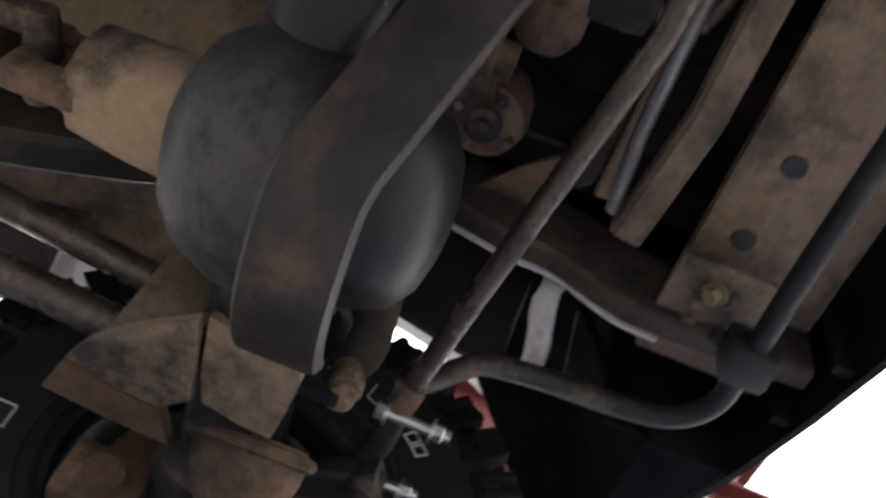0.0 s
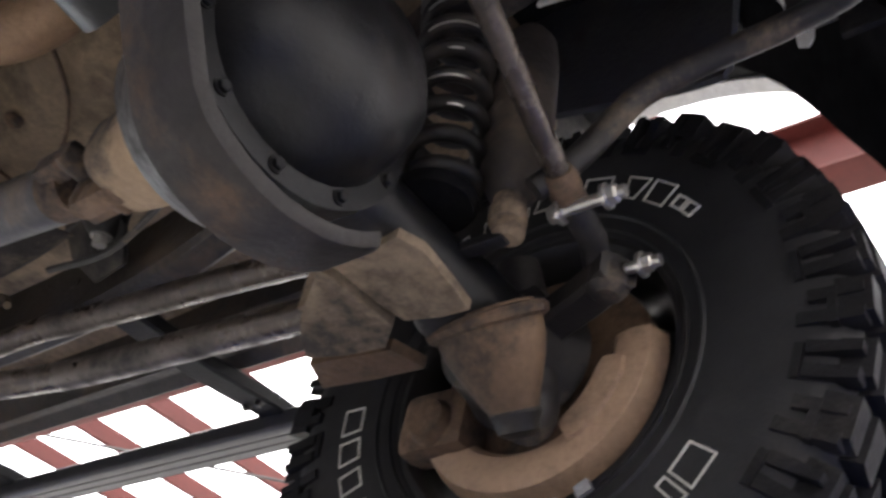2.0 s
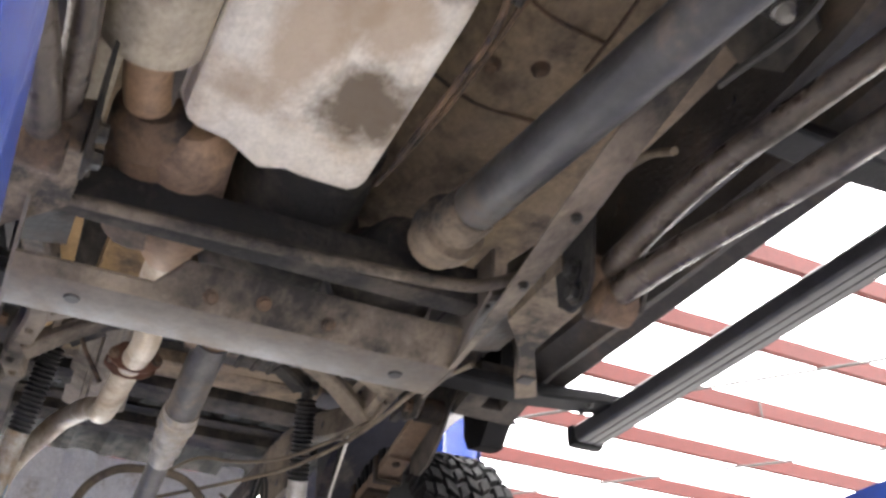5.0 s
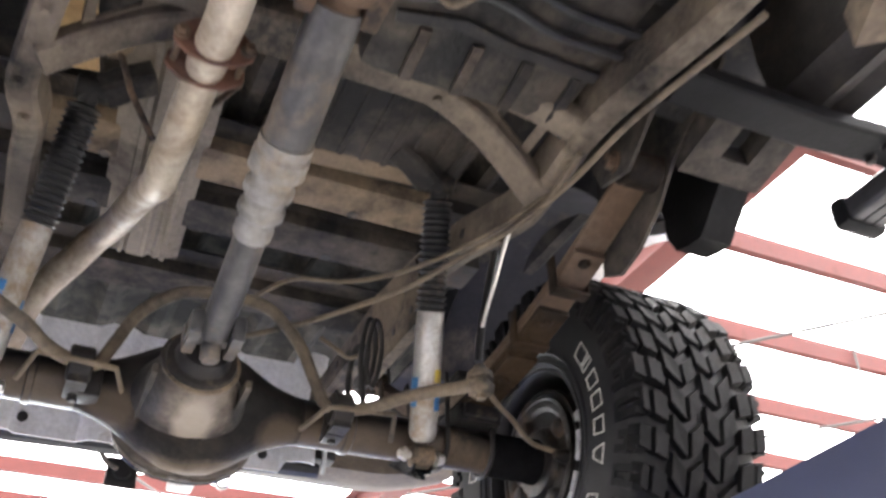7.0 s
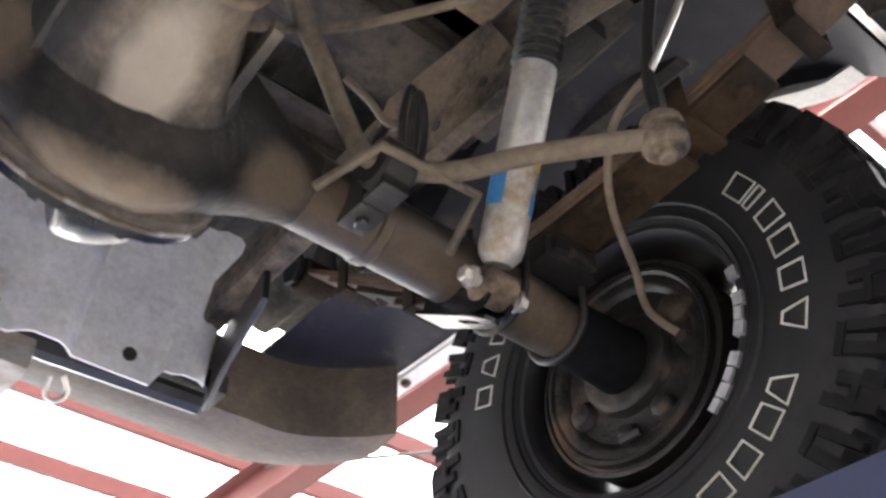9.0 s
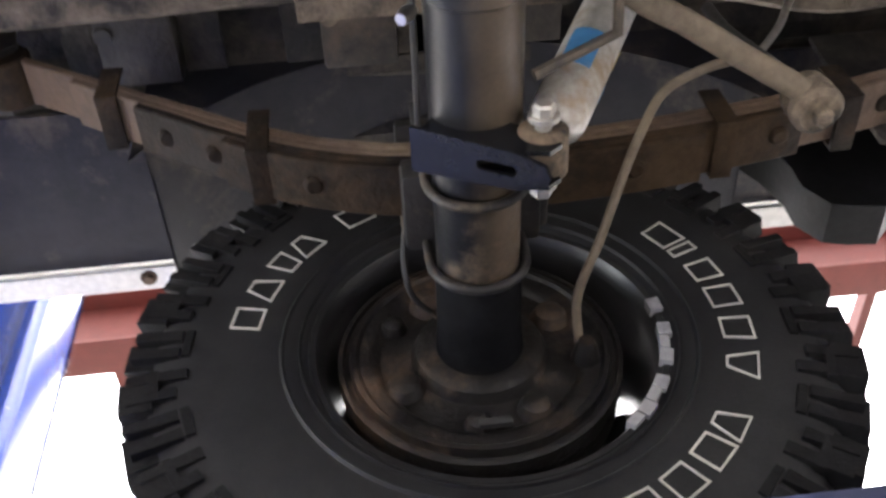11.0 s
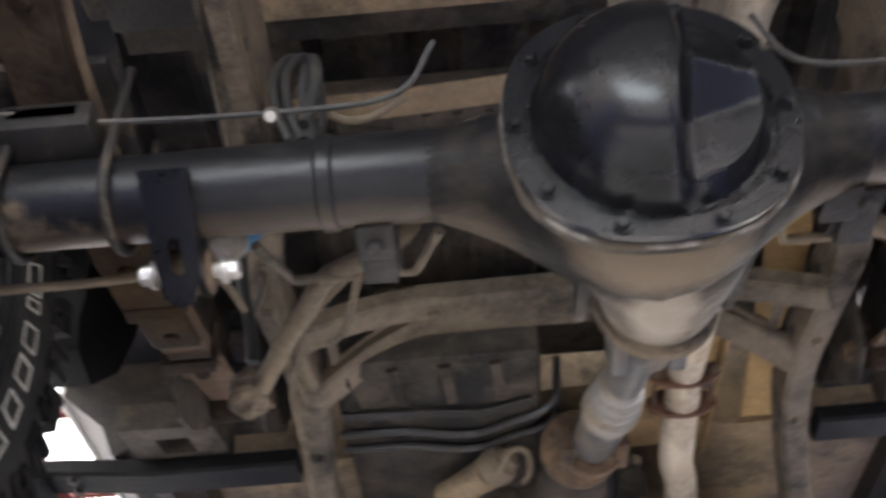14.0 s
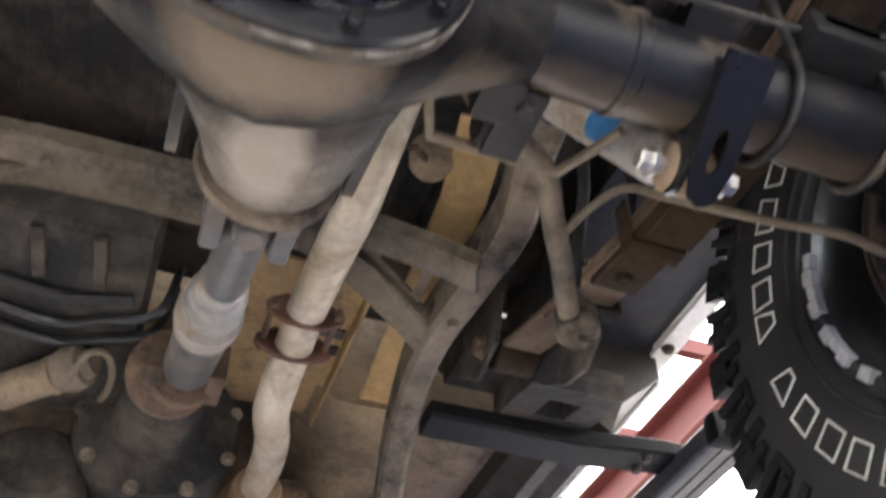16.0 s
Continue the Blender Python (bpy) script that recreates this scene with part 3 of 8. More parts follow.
# ---- the shop ----
def shop():
    bm = B()
    box(bm, (-14, -12, -0.2), (14, 18, 0.0), bev=0)
    solo("floor", bm, "concrete", "grey concrete workshop floor", "floor", kind="structure")
    for n, lo, hi in (("wall_west", (-14.2, -16, 0), (-14, 18, 5.4)), ("wall_east", (14, -12, 0), (14.2, 18, 5.4)), ("wall_south", (-14, -12.2, 0), (-3.6, -12, 5.36)), ("wall_south_2", (1.6, -12.2, 0), (14, -12, 5.36)), ("wall_south_3", (-3.6, -12.2, 3.7), (1.6, -12, 5.36)), ("wall_north", (-14, 18, 0), (14, 18.2, 5.4))):
        bm = B()
        box(bm, lo, hi, bev=0)
        solo(n, bm, "wall", "white sheet metal workshop wall", "wall", kind="structure")
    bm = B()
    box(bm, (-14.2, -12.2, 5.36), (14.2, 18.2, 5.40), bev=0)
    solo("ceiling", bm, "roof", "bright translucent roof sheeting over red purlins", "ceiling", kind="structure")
    proto = None
    y = -11.30
    while y < 17.6:
        if proto is None:
            proto = thing("purlin", "red oxide painted steel roof purlin under white sheeting", "purlin", (0, y, 5.1), "roof purlins", "structure")
            bm = B()
            box(bm, (-14, y - 0.008, 5.20), (14, y + 0.008, 5.35), bev=0)
            part("web", bm, "red", proto)
            bm = B()
            box(bm, (-14, y - 0.055, 5.185), (14, y + 0.01, 5.2), bev=0.003)
            part("lower_flange", bm, "red", proto)
            y0 = y
        else:
            copy_thing(proto, Matrix.Translation((0, y, 5.1)))
        y += 1.08
    proto = None
    for x in (-9.6, -3.25, 3.4, 9.8):
        if proto is None:
            proto = thing("rafter", "deep red oxide steel roof rafter", "rafter", (x, 0, 4.9), "roof rafters", "structure")
            bm = B()
            box(bm, (x - 0.012, -12, 4.72), (x + 0.012, 18, 5.05), bev=0)
            part("web", bm, "red", proto)
            for z in (4.70, 5.04):
                bm = B()
                box(bm, (x - 0.11, -12, z), (x + 0.11, 18, z + 0.02), bev=0.003)
                part("flange", bm, "red", proto)
        else:
            copy_thing(proto, Matrix.Translation((x, 0, 4.9)))
    for k, (a, b) in enumerate([((-2.4, -9, 4.98), (-9, -2, 4.98)), ((-3.2, -5.4, 4.98), (-9.6, 2, 4.98)), ((-2.6, -1.0, 4.98), (-9.4, 5.0, 4.98)), ((-2.9, -12, 4.98), (-9.6, -5.5, 4.98)), ((0.6, -6.5, 4.98), (-3.2, -11, 4.98)), ((-2.9, 6.0, 4.98), (-9.4, 1.0, 4.98))]):
        bm = B()
        tube(bm, [a, b], 0.014, 6)
        solo("roof_tie_rod", bm, "cable", "thin steel tie rod strung below the purlins", "tie rod", "roof tie rods")
    for x, y in ((-2.9, -0.4), (-2.6, -9.5), (-6.3, -3.7)):
        lamp = thing("high_bay_lamp", "round white high bay lamp hung under the roof", "lamp", (x, y, 5.0), "high bay lamps")
        bm = B()
        stepped(bm, (x, y, 5.05), (x, y, 4.86), [(0, 0.05), (0.3, 0.08), (0.8, 0.17), (1, 0.18)], 24)
        part("shade", bm, "body_white", lamp)
        bm = B()
        stepped(bm, (x, y, 4.858), (x, y, 4.845), [(0, 0.165), (1, 0.16)], 24)
        part("lamp_face", bm, "lamp", lamp)
        bm = B()
        tube(bm, [(x, y, 5.04), (x, y, 5.365)], 0.010, 8)
        part("hanger_rod", bm, "cable", lamp)


def lift():
    for s, gname in ((-1, "a"), (1, "b")):
        rw = thing("lift_runway", "blue painted steel drive-on lift runway under the tyres", "lift runway", (s * 0.8, 1.4, 1.5), "lift runways")
        bm = B()
        box(bm, (min(s * 0.52, s * 1.12), -1.6, 1.42), (max(s * 0.52, s * 1.12), 4.6, 1.578), bev=0.006)
        part("deck", bm, "blue_slate", rw)
        for xa in (0.506, 1.115):
            bm = B()
            box(bm, (min(s * xa, s * (xa + 0.012)), -1.6, 1.40), (max(s * xa, s * (xa + 0.012)), 4.6, 1.60), bev=0.004)
            part("side_rail", bm, "blue_slate", rw)
    for x, y in ((-1.5, -0.95), (1.5, -0.95), (-1.5, 3.65), (1.5, 3.65)):
        post = thing("lift_post", "tall blue painted lift post standing on the floor", "lift post", (x, y, 0), "lift posts")
        bm = B()
        box(bm, (x - 0.09, y - 0.08, 0.02), (x + 0.09, y - 0.05, 3.8), bev=0.006)
        part("column_flange", bm, "blue", post)
        bm = B()
        box(bm, (x - 0.09, y + 0.05, 0.02), (x + 0.09, y + 0.08, 3.8), bev=0.006)
        part("column_flange", bm, "blue", post)
        bm = B()
        sx = -1 if x > 0 else 1
        box(bm, (min(x - sx * 0.09, x - sx * 0.06), y - 0.08, 0.02), (max(x - sx * 0.09, x - sx * 0.06), y + 0.08, 3.8), bev=0.006)
        part("column_web", bm, "blue", post)
        bm = B()
        box(bm, (x - 0.2, y - 0.2, 0.0), (x + 0.2, y + 0.2, 0.02), bev=0.003)
        part("base_plate", bm, "blue", post)
    for y in (-0.95, 3.65):
        bm = B()
        box(bm, (-1.40, y - 0.08, 1.22), (1.40, y + 0.08, 1.40), bev=0.008)
        solo("lift_cross_beam", bm, "blue", "blue steel cross beam carrying the lift runways", "lift beam", "lift cross beams")


shop()
lift()

# ---- wheels ----
AX_R, AX_F, AZ = 0.010, 2.840, 2.0
# raised sidewall characters as plain outlines: angle, width in degrees, foot and head widths as shares
FIRST_WORDS = [(177, 7.5, 1, 0.9), (166, 8.5, 1, 0.45), (155.5, 6, 0.8, 1), (147, 8.5, 1, 0.45), (130, 9, 1, 1), (117, 7.5, 0.5, 1), (108, 7.5, 1, 1)]
SMALL_MARKS = [(100, 4), (95.5, 4)]
LAST_WORDS = [(40, 8.5, 1, 1), (33, 3.2, 1, 1), (24, 7.5, 0.9, 0.9), (14, 7.5, 1, 0.9), (3, 7, 1, 1), (-8.5, 8, 0.45, 1), (-27, 7.5, 0.5, 1), (-35.5, 7.5, 1, 1), (-46, 8.5, 0.85, 0.85), (-57, 9, 1, 1), (-68, 7, 0.7, 1), (-79, 7, 0.95, 0.9), (-89, 8.5, 0.85, 0.85), (-99, 8, 1, 1)]


def wheel(turn=0.0, low=None):
    """A wheel about its own axle: local x is the axle, +x the side that faces the truck's middle.
    turn: where the first words stand on the sidewall; low: lean of the wheel and height at which the tyre is pressed flat."""
    w = thing("wheel", "black mud terrain tyre on a painted steel wheel", "wheel", group="truck wheels")
    prof = [(0.120, 0.194), (0.140, 0.203), (0.147, 0.213), (0.1505, 0.232), (0.1515, 0.26), (0.1515, 0.325), (0.150, 0.345), (0.147, 0.362), (0.141, 0.382), (0.128, 0.394), (0.09, 0.400), (0.04, 0.402), (0.0, 0.4025)]
    prof = prof + [(-u, r) for u, r in prof[-2::-1]]
    prof += [(-0.112, 0.192), (0.112, 0.192)]
    n = 96
    bm = B()
    vs = [[bm.verts.new((u, r * math.cos(a), r * math.sin(a))) for u, r in prof] for a in [2 * math.pi * i / n for i in range(n)]]
    k = len(prof)
    for i in range(n):
        a, b = vs[i], vs[(i + 1) % n]
        for j in range(k):
            bm.faces.new((a[j], a[(j + 1) % k], b[(j + 1) % k], b[j]))
    def press(bm):
        if low:
            c, sn = math.cos(radians(low[0])), math.sin(radians(low[0]))
            for v in bm.verts:
                h = v.co.y * sn + v.co.z * c
                if h < low[1]:
                    d = low[1] - h
                    v.co.y += d * sn
                    v.co.z += d * c
    press(bm)
    tyre = part("tyre", bm, "rubber", w)

    bm = B()
    def block(a0, a1, u0, u1, r0, r1, skew=0.0, taper=0.006):
        """A tread block between two angles (degrees) and two widths; skew shifts the far side along the turn."""
        lo, hi = [], []
        um = (u0 + u1) / 2
        for u, a in ((u0, a0), (u0, a1), (u1, a1 + skew), (u1, a0 + skew)):
            for rr, lst, tp in ((r0, lo, 0), (r1, hi, taper)):
                am = (a0 + a1 + skew) / 2
                uu = u + (um - u) * tp / max(abs(u1 - u0), 1e-3) * 1.0
                aa = radians(a + (am - a) * tp / max(radians(abs(a1 - a0)) * rr, 1e-3))
                lst.append((uu, rr * math.cos(aa), rr * math.sin(aa)))
        loft(bm, [lo, hi])
    N = 36
    st = 360 / N
    rnd = random.Random(5)
    for i in range(N):
        a = i * st
        for sgn in (1, -1):
            o = a + (0 if sgn > 0 else st / 2)
            e = 0.151 if i % 2 else 0.141
            w1 = rnd.uniform(0.70, 0.76)
            block(o, o + w1 * st, sgn * 0.083, sgn * 0.118, 0.390, 0.420, 1.6)
            block(o + 1.6, o + 1.6 + (w1 - 0.05) * st, sgn * 0.121, sgn * e, 0.380, 0.4165, 1.0)
            block(o + 0.14 * st, o + 0.86 * st, sgn * 0.040, sgn * 0.078, 0.396, 0.4195, 4.6)
            block(o + 0.50 * st, o + 1.22 * st, sgn * 0.003, sgn * 0.036, 0.397, 0.4195, -3.6)
            # raised biters on the shoulder, a pair and a crossing rib by turns
            block(o + 0.10 * st, o + 0.36 * st, sgn * 0.128, sgn * 0.1545, 0.340 if i % 2 else 0.352, 0.408, 0.4)
            block(o + 0.54 * st, o + 0.78 * st, sgn * 0.128, sgn * 0.1545, 0.352, 0.408, 0.4)
            if i % 2:
                block(o + 0.10 * st, o + 0.78 * st, sgn * 0.130, sgn * 0.154, 0.372, 0.382, 0.2, 0.001)
            else:
                block(o + 0.10 * st, o + 0.78 * st, sgn * 0.130, sgn * 0.154, 0.340, 0.350, 0.2, 0.001)
    press(bm)
    part("tread", bm, "tread", tyre, "chunky worn tread blocks")

    def mark(ang, wd, foot, head, rc, h, th, u):
        """A plain outlined shape, as large as one raised character."""
        def pt(da, dr, uu):
            a = radians(ang + da)
            r = rc + dr
            return (uu, r * math.cos(a), r * math.sin(a))
        ta = math.degrees(th / rc)
        f, e = wd / 2 * foot, wd / 2 * head
        outer = [(-f, -h / 2), (f, -h / 2), (e, h / 2), (-e, h / 2)]
        inner = [(-f + ta, -h / 2 + th), (f - ta, -h / 2 + th), (e - ta, h / 2 - th), (-e + ta, h / 2 - th)]
        bm = B()
        for i in range(4):
            j = (i + 1) % 4
            loft(bm, [[pt(*outer[i], u), pt(*outer[j], u), pt(*inner[j], u), pt(*inner[i], u)], [pt(*outer[i], u + 0.0022), pt(*outer[j], u + 0.0022), pt(*inner[j], u + 0.0022), pt(*inner[i], u + 0.0022)]])
        part("raised_mark", bm, "white_mark", tyre)
    for a, wd, foot, head in [(q[0] + turn, *q[1:]) for q in FIRST_WORDS] + LAST_WORDS:
        mark(a, wd, foot, head, 0.283, 0.036, 0.0022, 0.1512)
    for a, wd in SMALL_MARKS:
        mark(a + turn, wd, 1, 1, 0.281, 0.020, 0.0028, 0.1512)
    bm = B()
    for r, d in ((0.236, 0.002), (0.216, 0.003)):
        ring = [(0.1508 - 0.02 * (r < 0.22) * 0.3, r - 0.003), (0.1525 + d - 0.004 * (r < 0.22), r), (0.1508 - 0.02 * (r < 0.22) * 0.3, r + 0.003)]
        vs = [[bm.verts.new((u, q * math.cos(a), q * math.sin(a))) for u, q in ring] for a in [2 * math.pi * i / n for i in range(n)]]
        for i in range(n):
            a, b = vs[i], vs[(i + 1) % n]
            for j in range(3):
                bm.faces.new((a[j], a[(j + 1) % 3], b[(j + 1) % 3], b[j]))
    part("sidewall_rib", bm, "rubber", tyre)

    prof = [(0.138, 0.209), (0.144, 0.206), (0.143, 0.199), (0.134, 0.194), (0.120, 0.190), (0.112, 0.1905), (0.085, 0.188), (0.05, 0.182), (-0.02, 0.180), (-0.05, 0.183), (-0.115, 0.192), (-0.137, 0.209), (-0.137, 0.213), (-0.11, 0.195), (0.11, 0.195)]
    bm = B()
    vs = [[bm.verts.new((u, r * math.cos(a), r * math.sin(a))) for u, r in prof] for a in [2 * math.pi * i / n for i in range(n)]]
    k = len(prof)
    for i in range(n):
        a, b = vs[i], vs[(i + 1) % n]
        for j in range(k):
            bm.faces.new((a[j], a[(j + 1) % k], b[(j + 1) % k], b[j]))
    rim = part("rim", bm, "black", w, "glossy black steel rim barrel")
    bm = B()
    slots = 8
    for i in range(slots):
        a0 = 2 * math.pi * i / slots
        ring = []
        for a in [a0 + 2 * math.pi / slots * f for f in (0.16, 0.3, 0.5, 0.7, 0.84)]:
            ring.append(a)
        for u0, u1, pts in ((-0.052, -0.044, [(0.135, a0), (0.186, a0), (0.186, a0 + 0.38 * 2 * math.pi / slots), (0.14, a0 + 0.38 * 2 * math.pi / slots)]),
                            (-0.052, -0.044, [(0.14, a0 + 0.62 * 2 * math.pi / slots), (0.186, a0 + 0.62 * 2 * math.pi / slots), (0.186, a0 + 2 * math.pi / slots), (0.135, a0 + 2 * math.pi / slots)])):
            loft(bm, [[(u0, r * math.cos(a), r * math.sin(a)) for r, a in pts], [(u1, r * math.cos(a), r * math.sin(a)) for r, a in pts]])
    stepped(bm, (-0.062, 0, 0), (-0.046, 0, 0), [(0, 0.160), (1, 0.164)], 48)
    part("wheel_disc", bm, "black", rim)
    for a in (-38, -32, -26, -20, -8, -2, 4, 16):
        hh = 0.011 if a % 4 else 0.015
        A = [radians(a - 2.7), radians(a + 2.7)]
        pts = [(0.194, A[0]), (0.194 + hh, A[0]), (0.194 + hh, A[1]), (0.194, A[1])]
        bm = B()
        loft(bm, [[(u, r * math.cos(q), r * math.sin(q)) for r, q in pts] for u in (0.138, 0.1505)])
        part("balance_weight", bm, "lead", rim, "dull grey clip-on balance weight")
    return w


WHEEL = wheel()
WHEEL.matrix_basis = pose(-0.857, AX_R, AZ, -10)
copy_thing(WHEEL, pose(0.857, AX_R + 0.02, AZ, 199, 0, 180))
FRONT_SIZE = 1.09
FRONT_WHEEL = wheel(21.0, (-77, (1.584 - 1.995) / FRONT_SIZE))
FRONT_WHEEL.matrix_basis = pose(-0.862, AX_F, 1.995, -77) @ Matrix.Scale(FRONT_SIZE, 4)
copy_thing(FRONT_WHEEL, pose(0.862, AX_F, 1.995, -77, 0, 180))


# ---- rear axle ----
def rear_axle():
    ax = thing("rear_axle", "black rear axle with dusty differential and domed cover", "axle", (0, 0, AZ))
    for s in (-1, 1):
        bm = B()
        x0 = 0.045 + s * 0.10
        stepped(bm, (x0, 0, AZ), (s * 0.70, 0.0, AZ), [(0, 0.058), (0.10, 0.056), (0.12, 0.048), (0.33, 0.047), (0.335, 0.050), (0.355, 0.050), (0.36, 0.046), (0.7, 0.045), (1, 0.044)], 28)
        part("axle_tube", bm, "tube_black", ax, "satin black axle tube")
        bm = B()
        stepped(bm, (s * 0.60, 0, AZ), (s * 0.735, 0, AZ), [(0, 0.045), (0.15, 0.047), (0.7, 0.048), (1, 0.052)], 28)
        part("bearing_end", bm, "matte_liner", ax)
        bm = B()
        stepped(bm, (s * 0.722, 0, AZ), (s * 0.775, 0, AZ), [(0, 0.05), (0.02, 0.066), (0.08, 0.074), (0.34, 0.080), (0.38, 0.10), (0.36, 0.116), (0.24, 0.122), (0.20, 0.128), (0.20, 0.140), (0.12, 0.144), (0.12, 0.150), (0.34, 0.152), (0.34, 0.158), (0.24, 0.160), (0.26, 0.165), (0.6, 0.166), (0.62, 0.160), (1, 0.160)], 56)
        bp = part("backing_plate", bm, "backing", ax, "rusty dust-caked drum backing plate")
        for a, r0, w in ((-62, 0.105, 0.024), (28, 0.104, 0.026), (118, 0.105, 0.030), (150, 0.112, 0.018), (205, 0.10, 0.026), (262, 0.108, 0.02)):
            c = V((s * 0.728, r0 * math.cos(radians(a)), AZ + r0 * math.sin(radians(a))))
            bm = B()
            stepped(bm, c + V((s * 0.012, 0, 0)), c - V((s * 0.003, 0, 0)), [(0, w * 0.9), (0.8, w * 0.66), (1, w * 0.35)], 16)
            part("backing_boss", bm, "backing", bp)
        bm = B()
        c = V((s * 0.712, 0.118, AZ - 0.03))
        stepped(bm, c + V((s * 0.02, 0, 0)), c - V((s * 0.008, 0, 0)), [(0, 0.017), (0.6, 0.013), (1, 0.009)], 16)
        part("wheel_cylinder", bm, "backing", bp)
        bm = B()
        box(bm, (s * 0.7185 - 0.004, -0.018, AZ - 0.128), (s * 0.7185 + 0.004, 0.018, AZ - 0.118), bev=0.002)
        part("adjuster_plug", bm, "boot", bp)
        bm = B()
        stepped(bm, (s * 0.775, 0, AZ), (s * 0.80, 0, AZ), [(0, 0.160), (0.2, 0.163), (1, 0.163)], 48)
        part("brake_drum", bm, "backing", ax)
        # spring seat, shock bracket
        bm = B()
        box(bm, (s * 0.555 - 0.05, -0.075, AZ + 0.035), (s * 0.555 + 0.05, 0.075, AZ + 0.075), bev=0.008)
        part("spring_perch", bm, "black_dirty", ax)
        bm = B()
        m = basis((s * 0.425, -0.015, AZ - 0.035), (0, 0.86, -0.51), (0, 0.51, 0.86))
        mm = m @ Matrix.Translation((0, -0.022, 0)) @ Matrix.Rotation(radians(90), 4, "X")
        o = [(-0.045, -0.024), (0.02, -0.022), (0.06, -0.02), (0.088, -0.012), (0.094, 0.0), (0.088, 0.012), (0.06, 0.02), (0.02, 0.022), (-0.045, 0.024)]
        i_ = [(0.022, -0.003), (0.026, -0.006), (0.056, -0.006), (0.060, -0.004), (0.062, 0.0), (0.060, 0.004), (0.056, 0.006), (0.026, 0.006), (0.022, 0.003)]
        ring_plate(bm, o, i_, 0.005, mm)
        br = part("shock_bracket", bm, "black_clean", ax, "slotted black shock bracket")
        for q in (-1, 1):
            bm = B()
            prism(bm, [(-0.035, -0.020), (0.06, -0.021), (0.088, -0.012), (0.094, 0.004), (0.078, 0.016), (0.035, 0.022), (-0.035, 0.034)], 0.005, m @ Matrix.Translation((0, 0, q * 0.0185)))
            part("cheek", bm, "black_clean", br)
        # U-bolts round the tube
        for x in (0.488, 0.594):
            bm = B()
            pts = [(s * x, -0.0515, AZ + 0.15)] + [(s * x, -0.0515 * math.cos(radians(a)), AZ - 0.0515 * math.sin(radians(a))) for a in range(0, 181, 15)] + [(s * x, 0.0515, AZ + 0.15)]
            tube(bm, pts, 0.0055, 10)
            part("u_bolt", bm, "black_dirty", ax)
        # clay patch lip under the tube: cable tray bracket
        bm = B()
        tube(bm, [(s * 0.17, 0.045, AZ - 0.035), (s * 0.20, 0.125, AZ - 0.015), (s * 0.335, 0.13, AZ - 0.01), (s * 0.36, 0.05, AZ - 0.03)], 0.006, 8)
        part("line_bracket", bm, "hose", ax)
        bm = B()
        box(bm, (s * 0.235 - 0.02, 0.02, AZ - 0.048), (s * 0.235 + 0.02, 0.07, AZ + 0.02), bev=0.006)
        part("sway_bar_mount", bm, "black_dirty", ax)

    # centre housing: from the cover's flange to the nose
    cx, cy, cz = 0.038, -0.06, 1.985
    fw = V((0.0, 0.970, 0.242)).normalized()
    t, s_, u = V((1, 0, 0)), V((1, 0, 0)), V((0, -0.242, 0.970))
    def rings(spec, n=40):
        out = []
        for d, ox, oz, rx, rz, p in spec:
            c = V((cx + ox, cy, cz + oz)) + fw * d
            out.append([c + V((1, 0, 0)) * rx * math.copysign(abs(math.cos(a)) ** p, math.cos(a)) + u * rz * math.copysign(abs(math.sin(a)) ** p, math.sin(a)) for a in [2 * math.pi * k / n for k in range(n)]])
        return out
    bm = B()
    loft(bm, rings([(0.0, 0, 0, 0.140, 0.134, 0.85), (0.02, 0, 0, 0.141, 0.134, 0.85), (0.030, 0, 0.0, 0.140, 0.126, 0.92), (0.050, 0.002, -0.004, 0.143, 0.120, 0.95), (0.075, 0.004, -0.010, 0.140, 0.110, 0.95), (0.100, 0.008, -0.020, 0.128, 0.100, 0.95), (0.125, 0.013, -0.030, 0.118, 0.096, 1.0), (0.150, 0.018, -0.040, 0.107, 0.089, 1.0), (0.175, 0.023, -0.048, 0.096, 0.082, 1), (0.205, 0.027, -0.057, 0.084, 0.074, 1), (0.235, 0.03, -0.063, 0.074, 0.068, 1), (0.26, 0.03, -0.067, 0.067, 0.064, 1), (0.275, 0.03, -0.069, 0.060, 0.059, 1)]))
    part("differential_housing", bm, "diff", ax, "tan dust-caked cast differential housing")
    for x in (-0.062, 0.105):
        bm = B()
        prism(bm, [(0.0, -0.09), (0.03, -0.085), (0.13, -0.06), (0.20, -0.045), (0.20, -0.03), (0.0, -0.02)], 0.011, basis((cx + x, 0.0, AZ), (0, 1, 0), (0, 0, 1)))
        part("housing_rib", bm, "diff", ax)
    bm = B()
    c = V((cx + 0.03, cy, cz - 0.070)) + fw * 0.273
    stepped(bm, c, c + fw * 0.045, [(0, 0.055), (0.1, 0.062), (0.25, 0.064), (0.38, 0.062), (0.42, 0.05), (1, 0.042)], 32)
    part("pinion_flange", bm, "black_dirty", ax)
    bm = B()
    stepped(bm, c - fw * 0.004, c + fw * 0.012, [(0, 0.062), (0.2, 0.069), (0.7, 0.072), (0.75, 0.070), (0.75, 0.060), (1, 0.058)], 36)
    part("dust_deflector", bm, "dirt", ax, "dusty pressed deflector ring")

